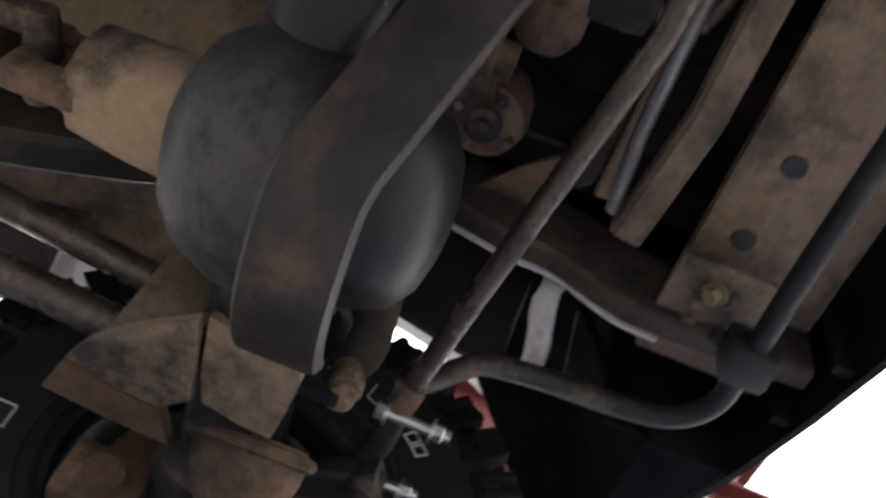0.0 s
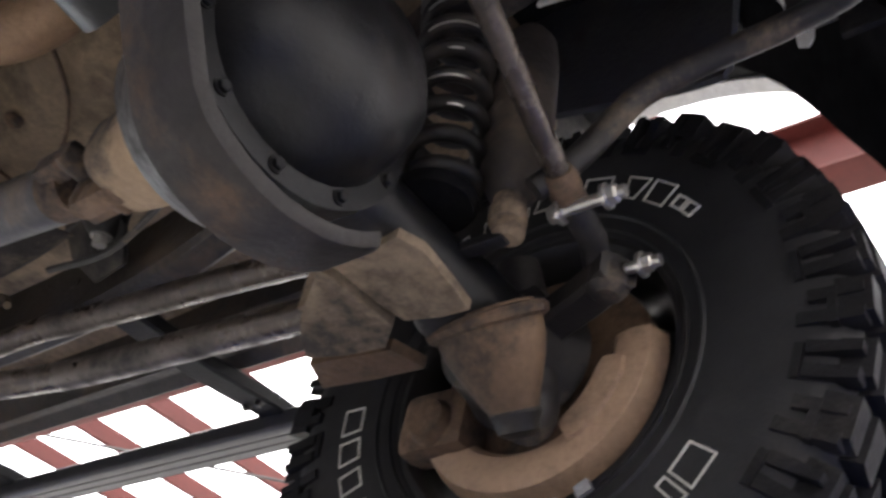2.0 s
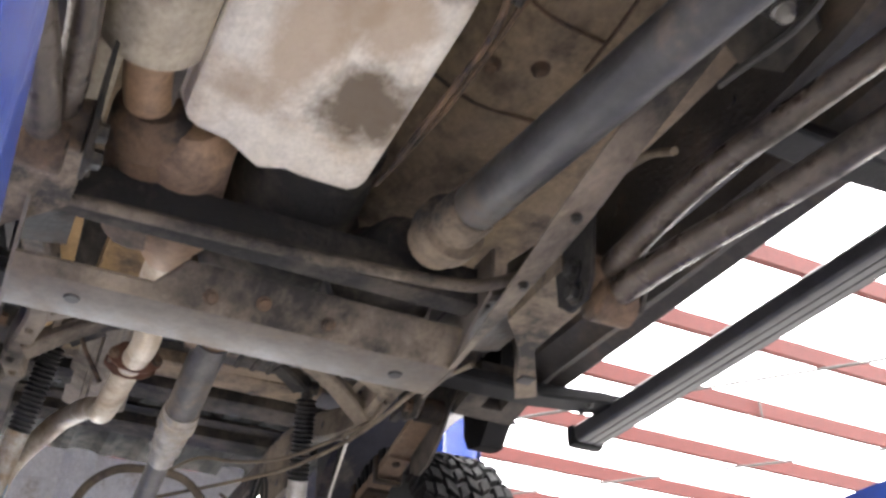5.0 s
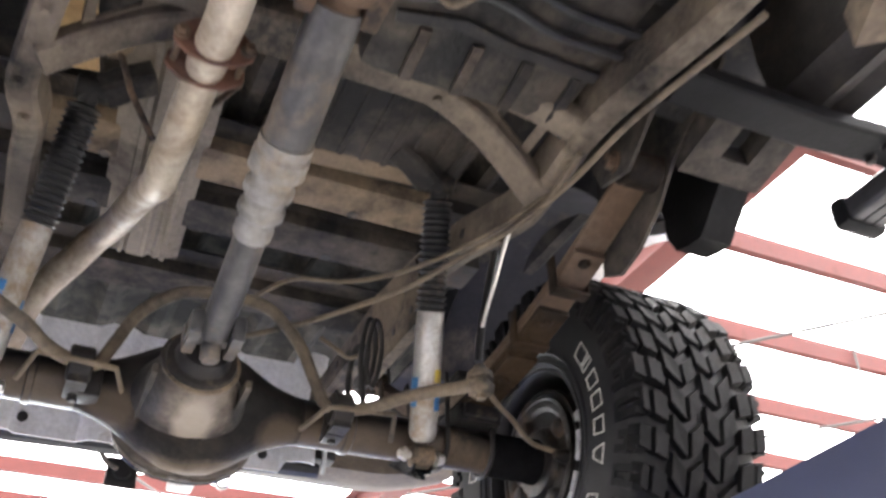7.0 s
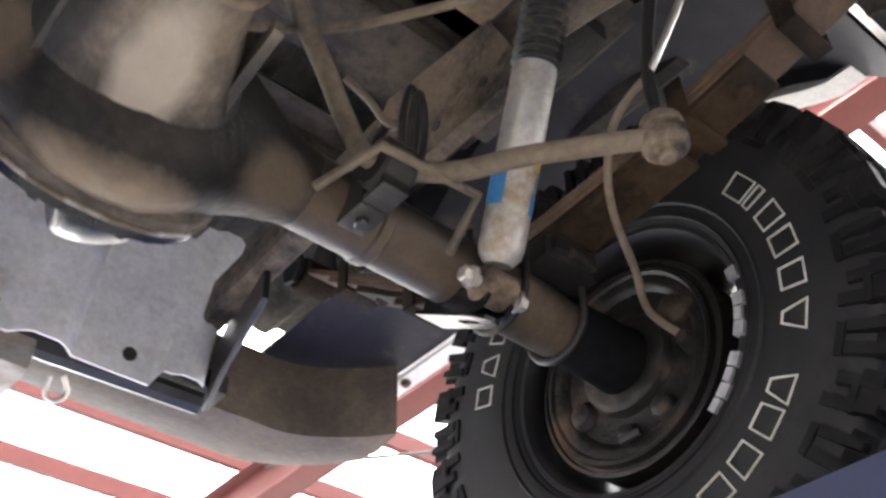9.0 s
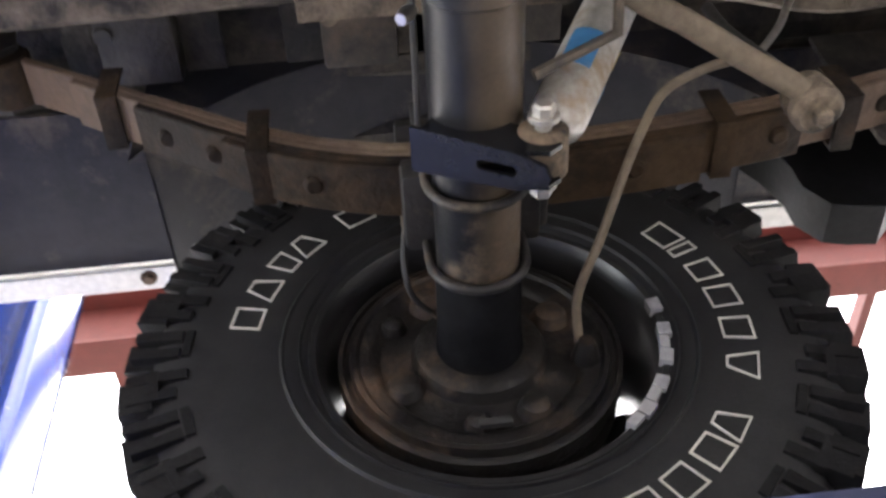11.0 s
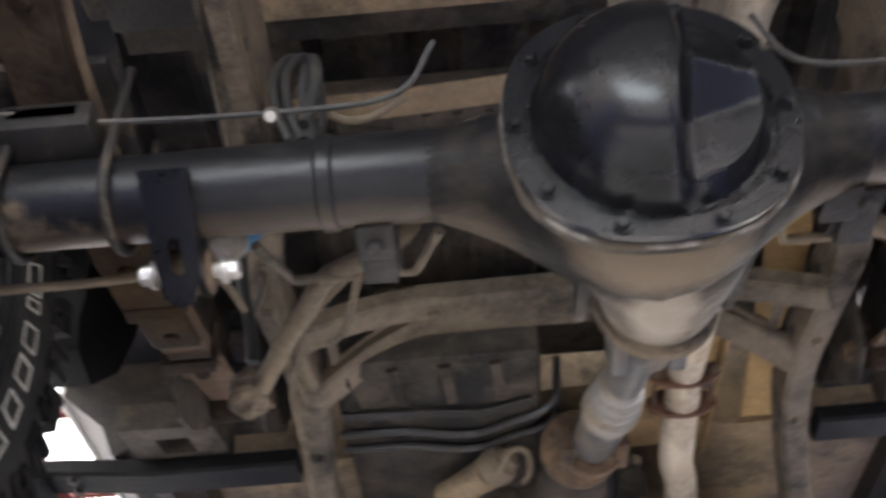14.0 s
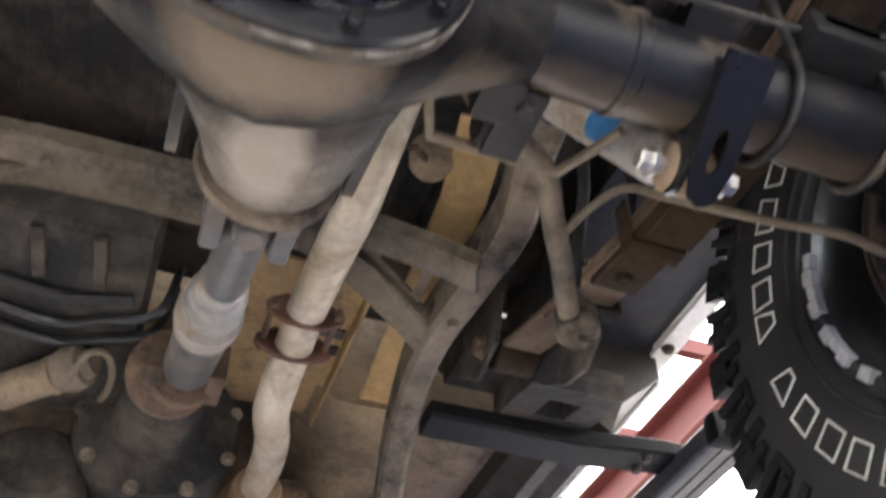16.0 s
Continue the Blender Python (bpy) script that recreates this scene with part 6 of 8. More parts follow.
def rear_end():
    bp = thing("rear_bumper", "brown dusty rear step bumper with rounded ends", "bumper", (0, -1.05, 2.35))
    bm = B()
    sec = [(0.0, 0.0), (0.07, -0.015), (0.16, 0.0), (0.18, 0.05), (0.18, 0.16), (0.0, 0.18)]
    def at_x(x):
        e = max(0.0, (abs(x) - 0.68) / 0.22)
        return 0.13 * e * e
    xs = [-0.92 + 1.84 * k / 40 for k in range(41)]
    loft(bm, [[V((x, -0.93 - a + at_x(x), 2.31 + z)) for a, z in sec] for x in xs])
    part("bumper_shell", bm, "bumper", bp)
    bm = B()
    box(bm, (-0.55, -0.92, 2.30), (0.62, -0.86, 2.345), bev=0.006)
    part("bumper_beam", bm, "black_dirty", bp)
    for x in (-0.5, 0.5):
        bm = B()
        bar(bm, [(x * 0.88, -0.55, 2.36), (x * 0.96, -0.75, 2.33), (x * 1.05, -0.9, 2.33)], 0.012, 0.12)
        part("support_plate", bm, "black_dusty", bp)
    pn = thing("tailgate_shield", "pale grey folded sheet metal shield behind the rear axle", "metal shield", (-0.1, -0.8, 2.35))
    bm = B()
    rings = []
    for z, y in ((2.215, -0.80), (2.235, -0.80), (2.33, -0.785), (2.52, -0.72)):
        row = []
        for k in range(61):
            x = -0.46 + 1.0 * k / 60
            f = (x * 3.6 + 0.35) % 1.0
            g = 0.0 if f < 0.62 else (0.03 if f > 0.70 and f < 0.92 else 0.018)
            row.append(V((x, y + g, z + 0.03 * (x < -0.36) * 1.0)))
        rings.append(row + [p - V((0, 0.006, 0)) for p in reversed(row)])
    loft(bm, rings)
    part("folded_sheet", bm, "panel_grey", pn)
    # dark discs for the shaded depth of the sheet's holes
    for x in (-0.31, -0.05, 0.12, 0.33):
        bm = B()
        stepped(bm, (x, -0.793, 2.26), (x, -0.802, 2.26), [(0, 0.014), (1, 0.014)], 14)
        part("hole", bm, "wire", pn)
    ht = thing("tow_hitch", "dark steel tow hitch receiver under the bumper", "tow hitch", (-0.1, -0.95, 2.2))
    bm = B()
    tube(bm, [(-0.50, -0.88, 2.27), (0.55, -0.88, 2.24)], 0.024, 8)
    part("hitch_bar", bm, "black_dusty", ht)
    bm = B()
    box(bm, (-0.16, -1.0, 2.19), (-0.09, -0.85, 2.255), bev=0.006)
    part("receiver", bm, "steel", ht)
    bm = B()
    box(bm, (0.0, -0.96, 2.165), (0.085, -0.95, 2.25), bev=0.004)
    stepped(bm, (0.043, -0.949, 2.21), (0.043, -0.935, 2.21), [(0, 0.026), (1, 0.024)], 18)
    part("plug_bracket", bm, "black_dirty", ht)
    bm = B()
    tube(bm, [(0.06, -0.93, 2.21), (0.10, -0.90, 2.22), (0.12, -0.87, 2.27), (0.12, -0.85, 2.36)], 0.007, 8, 4)
    part("plug_cable", bm, "wire", ht)
    bm = B()
    tube(bm, [(-0.235, -0.90, 2.235), (-0.255, -0.92, 2.215), (-0.24, -0.93, 2.195), (-0.22, -0.93, 2.205), (-0.215, -0.91, 2.23)], 0.005, 8, 4)
    part("chain_loop", bm, "zinc", ht)
    fl = thing("mud_flap", "black rubber mud flap hanging ahead of the wheel", "mud flap", (-0.80, 0.5, 2.35))
    bm = B()
    m = basis((-0.80, 0.50, 2.42), (0, 1, 0), (0, 0, 1))
    prism(bm, [(-0.06, 0.12), (-0.03, 0.05), (0.0, -0.02), (0.014, -0.08), (0.012, -0.13), (0.036, -0.175), (0.07, -0.185), (0.11, -0.19), (0.15, -0.15), (0.20, -0.10), (0.24, 0.0), (0.25, 0.12)], 0.07, m)
    part("flap", bm, "plastic", fl)
    for y in (0.56, 0.64, 0.70):
        bm = B()
        bolt(bm, (-0.764, y, 2.50), (1, 0, 0), 0.009, 0.008)
        part("flap_bolt", bm, "zinc", fl)


frame_rails()
crossmembers()
body()
tank()
rear_end()


# ---- drivetrain ----
def drivetrain():
    tr = thing("transmission", "stained aluminium automatic transmission with a deep pan", "transmission", (0.15, 1.9, 2.25))
    bm = B()
    x0, x1, y0, y1 = 0.005, 0.335, 1.60, 2.118
    def outline(ins, z, front=0.0):
        a, b, d, e = x0 + ins, x1 - ins, y0 + ins, y1 + 0.015 - ins - front
        c = 0.045
        out = []
        for ox, oy, q0 in ((b - c, e - c, 0), (a + c, e - c, 90)):
            out += [(ox + c * math.cos(radians(q)), oy + c * math.sin(radians(q))) for q in range(q0, q0 + 91, 18)]
        out += [(a, d + 0.03), (a + 0.006, d + 0.012), (a + 0.02, d), (a + 0.10, d), (a + 0.13, d + 0.006), (a + 0.17, d - 0.008), (a + 0.20, d + 0.012), (a + 0.23, d + 0.03), (b - 0.03, d + 0.04), (b - 0.01, d + 0.05), (b, d + 0.07)]
        return [V((x, y, z + 0.045 * (y - 1.6) / 0.5)) for x, y in out]
    loft(bm, [outline(0.004, 2.215), outline(-0.002, 2.211), outline(-0.002, 2.205), outline(0.003, 2.201, 0.004), outline(0.004, 2.190, 0.03), outline(0.006, 2.174, 0.078), outline(0.010, 2.163, 0.092), outline(0.018, 2.158, 0.098), outline(0.030, 2.157, 0.104)])
    pan = part("oil_pan", bm, "alu_pan", tr, "pale aluminium pan with brown stains and a painted shaded front")
    bm = B()
    bar(bm, [(x1 + 0.022, 1.63, 2.212), (x1 + 0.020, 2.06, 2.252)], 0.040, 0.012)
    part("pan_flange", bm, "alu_dirty", pan)
    for k in range(7):
        y = 1.66 + k * 0.062
        bm = B()
        bolt(bm, (x1 + 0.024, y, 2.206 + 0.045 * (y - 1.6) / 0.5), (0, 0, -1), 0.009, 0.009)
        part("pan_bolt", bm, "oily", pan)
    bm = B()
    box(bm, (x0 + 0.012, y0 + 0.01, 2.232), (x1 + 0.035, y1 - 0.01, 2.34), bev=0.01)
    part("case", bm, "alu_dirty", tr)
    bm = B()
    stepped(bm, (0.165, 2.14, 2.36), (0.165, 2.42, 2.37), [(0, 0.14), (0.05, 0.15), (0.5, 0.155), (0.9, 0.16), (1, 0.165)], 36)
    part("bell_housing", bm, "alu_dirty", tr)
    bm = B()
    box(bm, (0.02, 2.135, 2.195), (0.31, 2.40, 2.225), bev=0.02)
    part("dust_cover", bm, "alu_dirty", tr, "grey stained bell housing cover")
    bm = B()
    stepped(bm, (0.177, 2.234, 2.196), (0.177, 2.234, 2.186), [(0, 0.036), (0.5, 0.034), (0.6, 0.024), (0.9, 0.023), (1, 0.018)], 24)
    part("inspection_plug", bm, "steel", tr, "grey round inspection plug")
    for y in (2.150, 2.18, 2.39):
        bm = B()
        tube(bm, [(0.03, y, 2.193), (0.30, y, 2.193)], 0.006, 8)
        part("cover_rib", bm, "alu_dirty", tr)
    bm = B()
    tube(bm, [(0.0, 2.11, 2.22), (-0.03, 2.02, 2.21), (-0.03, 1.9, 2.20), (-0.02, 1.7, 2.19)], 0.006, 8, 3)
    part("cooler_line", bm, "rusty", tr)
    bm = B()
    tube(bm, [(-0.045, 2.15, 2.24), (-0.05, 2.0, 2.22), (-0.045, 1.8, 2.21), (-0.02, 1.6, 2.2)], 0.005, 8, 3)
    part("cooler_line", bm, "rusty", tr)
    bm = B()
    tube(bm, [(-0.02, 2.12, 2.30), (-0.035, 2.10, 2.22), (-0.03, 2.06, 2.20)], 0.009, 8)
    part("shift_lever", bm, "black_dirty", tr)

    tc = thing("transfer_case", "dirty cast aluminium transfer case with ribbed halves", "transfer case", (-0.05, 1.2, 2.3))
    bm = B()
    stepped(bm, (0.045, 0.99, 2.27), (0.06, 1.55, 2.33), [(0, 0.05), (0.05, 0.068), (0.15, 0.072), (0.3, 0.085), (0.32, 0.14), (0.38, 0.15), (0.6, 0.15), (0.66, 0.13), (1, 0.12)], 30)
    stepped(bm, (-0.14, 1.22, 2.20), (-0.15, 1.50, 2.165), [(0, 0.07), (0.1, 0.095), (0.35, 0.10), (0.38, 0.112), (0.46, 0.112), (0.5, 0.10), (0.85, 0.085), (1, 0.06)], 28)
    part("case", bm, "dirt_dark", tc)
    for k in range(9):
        a = radians(20 + k * 40)
        bm = B()
        bolt(bm, (0.05 + 0.14 * math.cos(a), 1.165, 2.285 + 0.14 * math.sin(a)), (0, -1, 0), 0.010, 0.010)
        part("case_bolt", bm, "dirt", tc)
    bm = B()
    stepped(bm, (0.043, 0.93, 2.235), (0.045, 1.0, 2.27), [(0, 0.05), (0.2, 0.072), (0.45, 0.074), (0.5, 0.05), (1, 0.05)], 28)
    part("output_flange", bm, "rusty", tc)
    bm = B()
    stepped(bm, (-0.222, 1.115, 2.252), (-0.130, 1.022, 2.252), [(0, 0.022), (0.04, 0.031), (0.10, 0.033), (0.12, 0.031), (0.88, 0.031), (0.9, 0.034), (1, 0.030)], 20)
    part("shift_motor", bm, "tan", tc, "tan canister shift motor")
    bm = B()
    stepped(bm, (-0.130, 1.022, 2.252), (-0.080, 0.985, 2.262), [(0, 0.034), (0.35, 0.040), (0.7, 0.036), (0.75, 0.026), (1, 0.022)], 16)
    tube(bm, [(-0.115, 1.00, 2.222), (-0.10, 0.955, 2.228), (-0.085, 0.93, 2.24), (-0.06, 0.945, 2.25), (-0.048, 0.99, 2.25), (-0.05, 1.05, 2.255), (-0.06, 1.12, 2.28)], 0.006, 8, 4)
    part("motor_plug", bm, "hose", tc, "dusty plug with a looped lead")

    ds = thing("front_driveshaft", "grey steel front driveshaft with universal joint", "driveshaft", (-0.17, 2, 2.08))
    a, b = V((-0.150, 1.56, 2.142)), V((-0.180, 2.598, 2.024))
    bm = B()
    stepped(bm, a.lerp(b, 0.13), a.lerp(b, 0.87), [(0, 0.038), (0.01, 0.041), (0.99, 0.041), (1, 0.038)], 28)
    part("shaft_tube", bm, "shaft_dark", ds)
    bm = B()
    stepped(bm, a, a.lerp(b, 0.145), [(0, 0.05), (0.2, 0.05), (0.25, 0.062), (0.5, 0.062), (0.55, 0.047), (0.9, 0.047), (1, 0.043)], 26)
    part("joint_cup", bm, "dirt", ds)
    bm = B()
    c = a.lerp(b, 0.94)
    d = (b - a).normalized()
    stepped(bm, a.lerp(b, 0.86), a.lerp(b, 0.90), [(0, 0.042), (1, 0.036)], 24)
    for s in (-1, 1):
        for q, e in ((c - d * 0.03, V((s * 0.037, 0, 0))), (c + d * 0.035, V((0, 0, s * 0.037)))):
            p = q + e
            box(bm, (p.x - 0.016, p.y - 0.04, p.z - 0.016), (p.x + 0.016, p.y + 0.04, p.z + 0.016), bev=0.006)
    stepped(bm, c - V((0.056, 0, 0)), c + V((0.056, 0, 0)), [(0, 0.015), (0.1, 0.019), (0.9, 0.019), (1, 0.015)], 14)
    stepped(bm, c - V((0, 0, 0.056)), c + V((0, 0, 0.056)), [(0, 0.015), (0.1, 0.019), (0.9, 0.019), (1, 0.015)], 14)
    stepped(bm, c + d * 0.05, b, [(0, 0.03), (0.4, 0.045), (1, 0.045)], 22)
    part("universal_joint", bm, "rusty", ds)

    dp = thing("downpipe", "heat-tanned curved exhaust downpipe beside the bell housing", "exhaust pipe", (0.1, 2.3, 2.25))
    bm = B()
    tube(bm, [(0.42, 2.10, 2.22), (0.41, 2.20, 2.20), (0.37, 2.27, 2.185), (0.28, 2.305, 2.178), (0.16, 2.32, 2.182), (0.05, 2.345, 2.20), (-0.02, 2.39, 2.235), (-0.05, 2.45, 2.30), (-0.05, 2.50, 2.40)], 0.043, 22, 5)
    part("pipe", bm, "exhaust_hot", dp)
    bm = B()
    stepped(bm, (0.414, 2.150, 2.2145), (0.4165, 2.128, 2.217), [(0, 0.044), (0.15, 0.058), (0.85, 0.058), (1, 0.044)], 24)
    part("joint_flange", bm, "flange_rust", dp, "rusted joint flange")
    for p in ((0.30, 2.30, 2.179), (0.02, 2.362, 2.212)):
        bm = B()
        q = V(p)
        ring = [q + V((0.0, 0.0436 * math.cos(a), 0.0436 * math.sin(a))) for a in [2 * math.pi * k / 22 for k in range(23)]]
        tube(bm, ring, 0.0022, 6)
        part("weld_seam", bm, "exhaust_hot", dp)
    cat = thing("catalytic_converter", "pale dusty catalytic converter in line with the exhaust", "catalytic converter", (0.39, 1.9, 2.2))
    bm = B()
    stepped(bm, (0.415, 2.13, 2.22), (0.40, 1.74, 2.22), [(0, 0.046), (0.10, 0.05), (0.2, 0.078), (0.92, 0.080), (0.96, 0.06), (1, 0.045)], 28)
    part("converter_body", bm, "shield", cat)
    bm = B()
    tube(bm, [(0.40, 1.75, 2.22), (0.385, 1.66, 2.215), (0.37, 1.60, 2.215)], 0.038, 20)
    part("neck", bm, "exhaust_hot", cat)
    bm = B()
    stepped(bm, (0.365, 1.62, 2.215), (0.31, 1.25, 2.22), [(0, 0.045), (0.05, 0.062), (0.2, 0.07), (0.22, 0.066), (0.26, 0.07), (0.9, 0.07), (1, 0.045)], 24)
    part("muffler", bm, "rusty", cat)
    bm = B()
    box(bm, (0.43, 1.3, 2.20), (0.52, 2.2, 2.215), bev=0.004)
    solo("heat_deflector", bm, "shield", "pale sheet heat deflector by the frame rail", "heat shield")

    en = thing("engine_block", "dark oily engine underside with sump", "engine", (0.05, 2.9, 2.5))
    bm = B()
    box(bm, (-0.08, 2.45, 2.42), (0.34, 3.15, 2.9), bev=0.03)
    part("block", bm, "dirt_dark", en)
    bm = B()
    box(bm, (0.0, 2.50, 2.33), (0.30, 3.05, 2.43), bev=0.05)
    part("sump", bm, "black_dirty", en)
    for p, q, r in (((-0.10, 2.70, 2.40), (-0.10, 2.86, 2.40), 0.045), ((-0.14, 3.02, 2.45), (0.10, 3.02, 2.45), 0.05), ((-0.12, 2.55, 2.45), (-0.12, 2.66, 2.45), 0.06), ((-0.16, 2.93, 2.40), (-0.16, 3.00, 2.40), 0.035)):
        bm = B()
        stepped(bm, p, q, [(0, r * 0.7), (0.1, r), (0.6, r), (0.65, r * 0.8), (1, r * 0.8)], 20)
        part("accessory", bm, "rusty", en)
    rnd = random.Random(11)
    for k in range(14):
        x, y, z = rnd.uniform(-0.30, 0.30), rnd.uniform(2.45, 3.3), rnd.uniform(2.40, 2.50)
        bm = B()
        tube(bm, [(x, y, z), (x + rnd.uniform(-0.1, 0.1), y + rnd.uniform(-0.2, 0.2), z + 0.03), (x + rnd.uniform(-0.2, 0.2), y + rnd.uniform(-0.3, 0.3), z + 0.06)], rnd.choice((0.006, 0.009, 0.012)), 8, 4)
        part("engine_hose", bm, rnd.choice(("wire", "hose", "rusty")), en)


def floor_clutter():
    mb = thing("frame_mount", "dark oily body mount bracket beside the frame rail", "mount bracket", (-0.33, 2.2, 2.2))
    bm = B()
    prism(bm, [(-0.07, -0.02), (-0.03, -0.07), (0.05, -0.06), (0.08, 0.0), (0.06, 0.08), (-0.06, 0.07)], 0.010, basis((-0.345, 2.20, 2.19), (0, 1, 0), (0.7, 0, 0.7)))
    part("bracket_plate", bm, "dirt_dark", mb)
    bm = B()
    stepped(bm, (-0.32, 2.24, 2.25), (-0.335, 2.24, 2.17), [(0, 0.03), (0.3, 0.038), (0.7, 0.036), (1, 0.02)], 18)
    part("bushing", bm, "black_dirty", mb)
    bm = B()
    bolt(bm, (-0.336, 2.24, 2.17), (-0.2, 0, -1), 0.013, 0.016)
    part("mount_bolt", bm, "steel", mb)
    for pts, r, mt in (([(-0.30, 2.55, 2.24), (-0.29, 2.40, 2.20), (-0.315, 2.25, 2.22), (-0.33, 2.05, 2.20), (-0.32, 1.85, 2.17)], 0.008, "wire"), ([(-0.26, 2.62, 2.20), (-0.30, 2.50, 2.165), (-0.335, 2.38, 2.17), (-0.35, 2.26, 2.14), (-0.34, 2.10, 2.15)], 0.006, "wire"), ([(-0.06, 2.30, 2.30), (-0.07, 2.18, 2.27), (-0.065, 2.05, 2.25), (-0.06, 1.9, 2.25)], 0.005, "rusty"), ([(-0.35, 1.98, 2.12), (-0.36, 1.90, 2.17), (-0.33, 1.82, 2.15), (-0.30, 1.70, 2.10)], 0.007, "hose")):
        bm = B()
        tube(bm, pts, r, 8, 5)
        solo("underbody_hose", bm, mt, "thin dusty hose strung along the underbody", "hose", "underbody hoses")


drivetrain()
floor_clutter()


# ---- front axle ----
FY = 2.84


def front_axle():
    ax = thing("front_axle", "black front axle with muddy brackets and offset differential", "axle", (0, FY, AZ))
    bm = B()
    stepped(bm, (-0.16, FY, AZ), (-0.60, FY, AZ), [(0, 0.06), (0.5, 0.055), (0.8, 0.055), (0.84, 0.062), (1, 0.062)], 26)
    part("axle_tube", bm, "cover_dull", ax)
    bm = B()
    stepped(bm, (0.0, FY, AZ), (0.62, FY, AZ), [(0, 0.06), (0.2, 0.05), (1, 0.05)], 26)
    part("axle_tube", bm, "cover_dull", ax)
    dx, dz = -0.178, 2.022
    def rings(spec, n=36):
        return [[V((dx + ox + rx * math.copysign(abs(math.cos(a)) ** p, math.cos(a)), y, dz + oz + rz * math.copysign(abs(math.sin(a)) ** p, math.sin(a)))) for a in [2 * math.pi * k / n for k in range(n)]] for y, ox, oz, rx, rz, p in spec]
    bm = B()
    loft(bm, rings([(2.590, 0, 0.006, 0.044, 0.042, 1), (2.596, 0, 0.006, 0.055, 0.052, 0.65), (2.66, 0, 0.0, 0.060, 0.056, 0.65), (2.73, 0, 0.0, 0.068, 0.064, 0.8)]))
    part("pinion_nose", bm, "mud", ax, "square muddy pinion nose")
    bm = B()
    loft(bm, rings([(2.712, 0, 0, 0.072, 0.068, 0.9), (2.726, 0, 0, 0.102, 0.100, 1), (2.75, -0.004, -0.002, 0.125, 0.122, 1), (2.80, -0.004, -0.004, 0.142, 0.142, 1), (2.85, 0, 0, 0.152, 0.152, 1), (2.89, 0, 0, 0.152, 0.152, 1)]))
    part("differential_housing", bm, "grey_cast", ax, "grey cast differential housing")
    bm = B()
    loft(bm, rings([(2.89, 0, 0, 0.154, 0.152, 1), (2.915, 0, 0, 0.154, 0.152, 1), (2.917, 0, 0, 0.130, 0.128, 1), (2.945, -0.004, 0.003, 0.121, 0.119, 1), (2.975, -0.008, 0.003, 0.106, 0.102, 1), (2.997, -0.012, 0.004, 0.074, 0.070, 1), (3.006, -0.012, 0.004, 0.036, 0.034, 1), (3.008, -0.012, 0.004, 0.012, 0.012, 1)]))
    cv = part("differential_cover", bm, "cover_dull", ax, "dull dark front differential cover")
    for k in range(10):
        a = radians(18 + 36 * k)
        bm = B()
        bolt(bm, (dx + 0.140 * math.cos(a), 2.915, dz + 0.138 * math.sin(a)), (0, 1, 0), 0.007, 0.006)
        part("cover_bolt", bm, "cover_dull", cv)
    # the guard: a wide bent strap hung round the underside
    bm = B()
    pts = []
    for a in range(-165, 31, 8):
        r = 0.196
        pts.append((dx + r * math.cos(radians(a)), dz + r * math.sin(radians(a))))
    pts = [p for p in pts if -0.33 < p[0] < dx + 0.127] + [(-0.02, 1.902), (0.02, 1.944), (0.08, 2.00), (0.15, 2.05)]
    rings_ = []
    n = len(pts)
    for i, (x, z) in enumerate(pts):
        t = V((pts[min(i + 1, n - 1)][0] - pts[max(i - 1, 0)][0], 0, pts[min(i + 1, n - 1)][1] - pts[max(i - 1, 0)][1])).normalized()
        nrm = V((-t.z, 0, t.x))
        if nrm.dot(V((x - dx, 0, z - dz))) < 0:
            nrm = -nrm
        c = V((x, 0, z))
        f = i / (n - 1)
        sw = 0.40 * max(0.0, x + 0.07)
        ya, yb = 2.850 + sw, 2.938 + sw
        rings_.append([c + V((0, y, 0)) + nrm * h for y, h in ((ya, 0.0), (ya + 0.004, 0.004), (yb - 0.012, 0.004), (yb - 0.002, 0.001), (yb + 0.003, -0.008), (yb + 0.003, -0.014), (yb, -0.014), (yb - 0.004, -0.009), (yb - 0.012, -0.004), (ya, -0.004))])
    loft(bm, rings_)
    part("differential_guard", bm, "guard", ax, "wide bent grey guard strap, edges scraped")

    # spring and arm brackets on the driver's side tube, then the mirror ones
    for s in (-1, 1):
        bm = B()
        flat = Matrix.Translation((0, 0, 1.940))
        mir = lambda poly: [(-s * x, y) for x, y in poly][::s]
        prism(bm, mir([(-0.352, 2.800), (-0.364, 2.870), (-0.358, 2.904), (-0.390, 2.916), (-0.455, 2.908), (-0.500, 2.900), (-0.498, 2.86), (-0.486, 2.812), (-0.44, 2.803)]), 0.014, flat @ Matrix.Translation((0, 0, 0.006)))
        part("skid_plate", bm, "mud_grey", ax, "mud-caked plate under the axle tube")
        bm = B()
        prism(bm, mir([(-0.354, 2.792), (-0.415, 2.706), (-0.452, 2.668), (-0.490, 2.645), (-0.506, 2.70), (-0.512, 2.762), (-0.480, 2.800)]), 0.014, flat @ Matrix.Translation((0, 0, -0.003)))
        for x in (-0.036, 0.036):
            box(bm, (s * 0.455 + x - 0.004, 2.692, 1.945), (s * 0.455 + x + 0.004, 2.785, 2.08), bev=0.003)
        part("arm_bracket", bm, "mud_grey", ax, "mud-caked control arm bracket")
        bm = B()
        prism(bm, mir([(-0.500, 2.640), (-0.552, 2.618), (-0.562, 2.70), (-0.566, 2.784), (-0.516, 2.768)]), 0.018, flat @ Matrix.Translation((0, 0, -0.004)))
        part("bracket_foot", bm, "rusty", ax)
        bm = B()
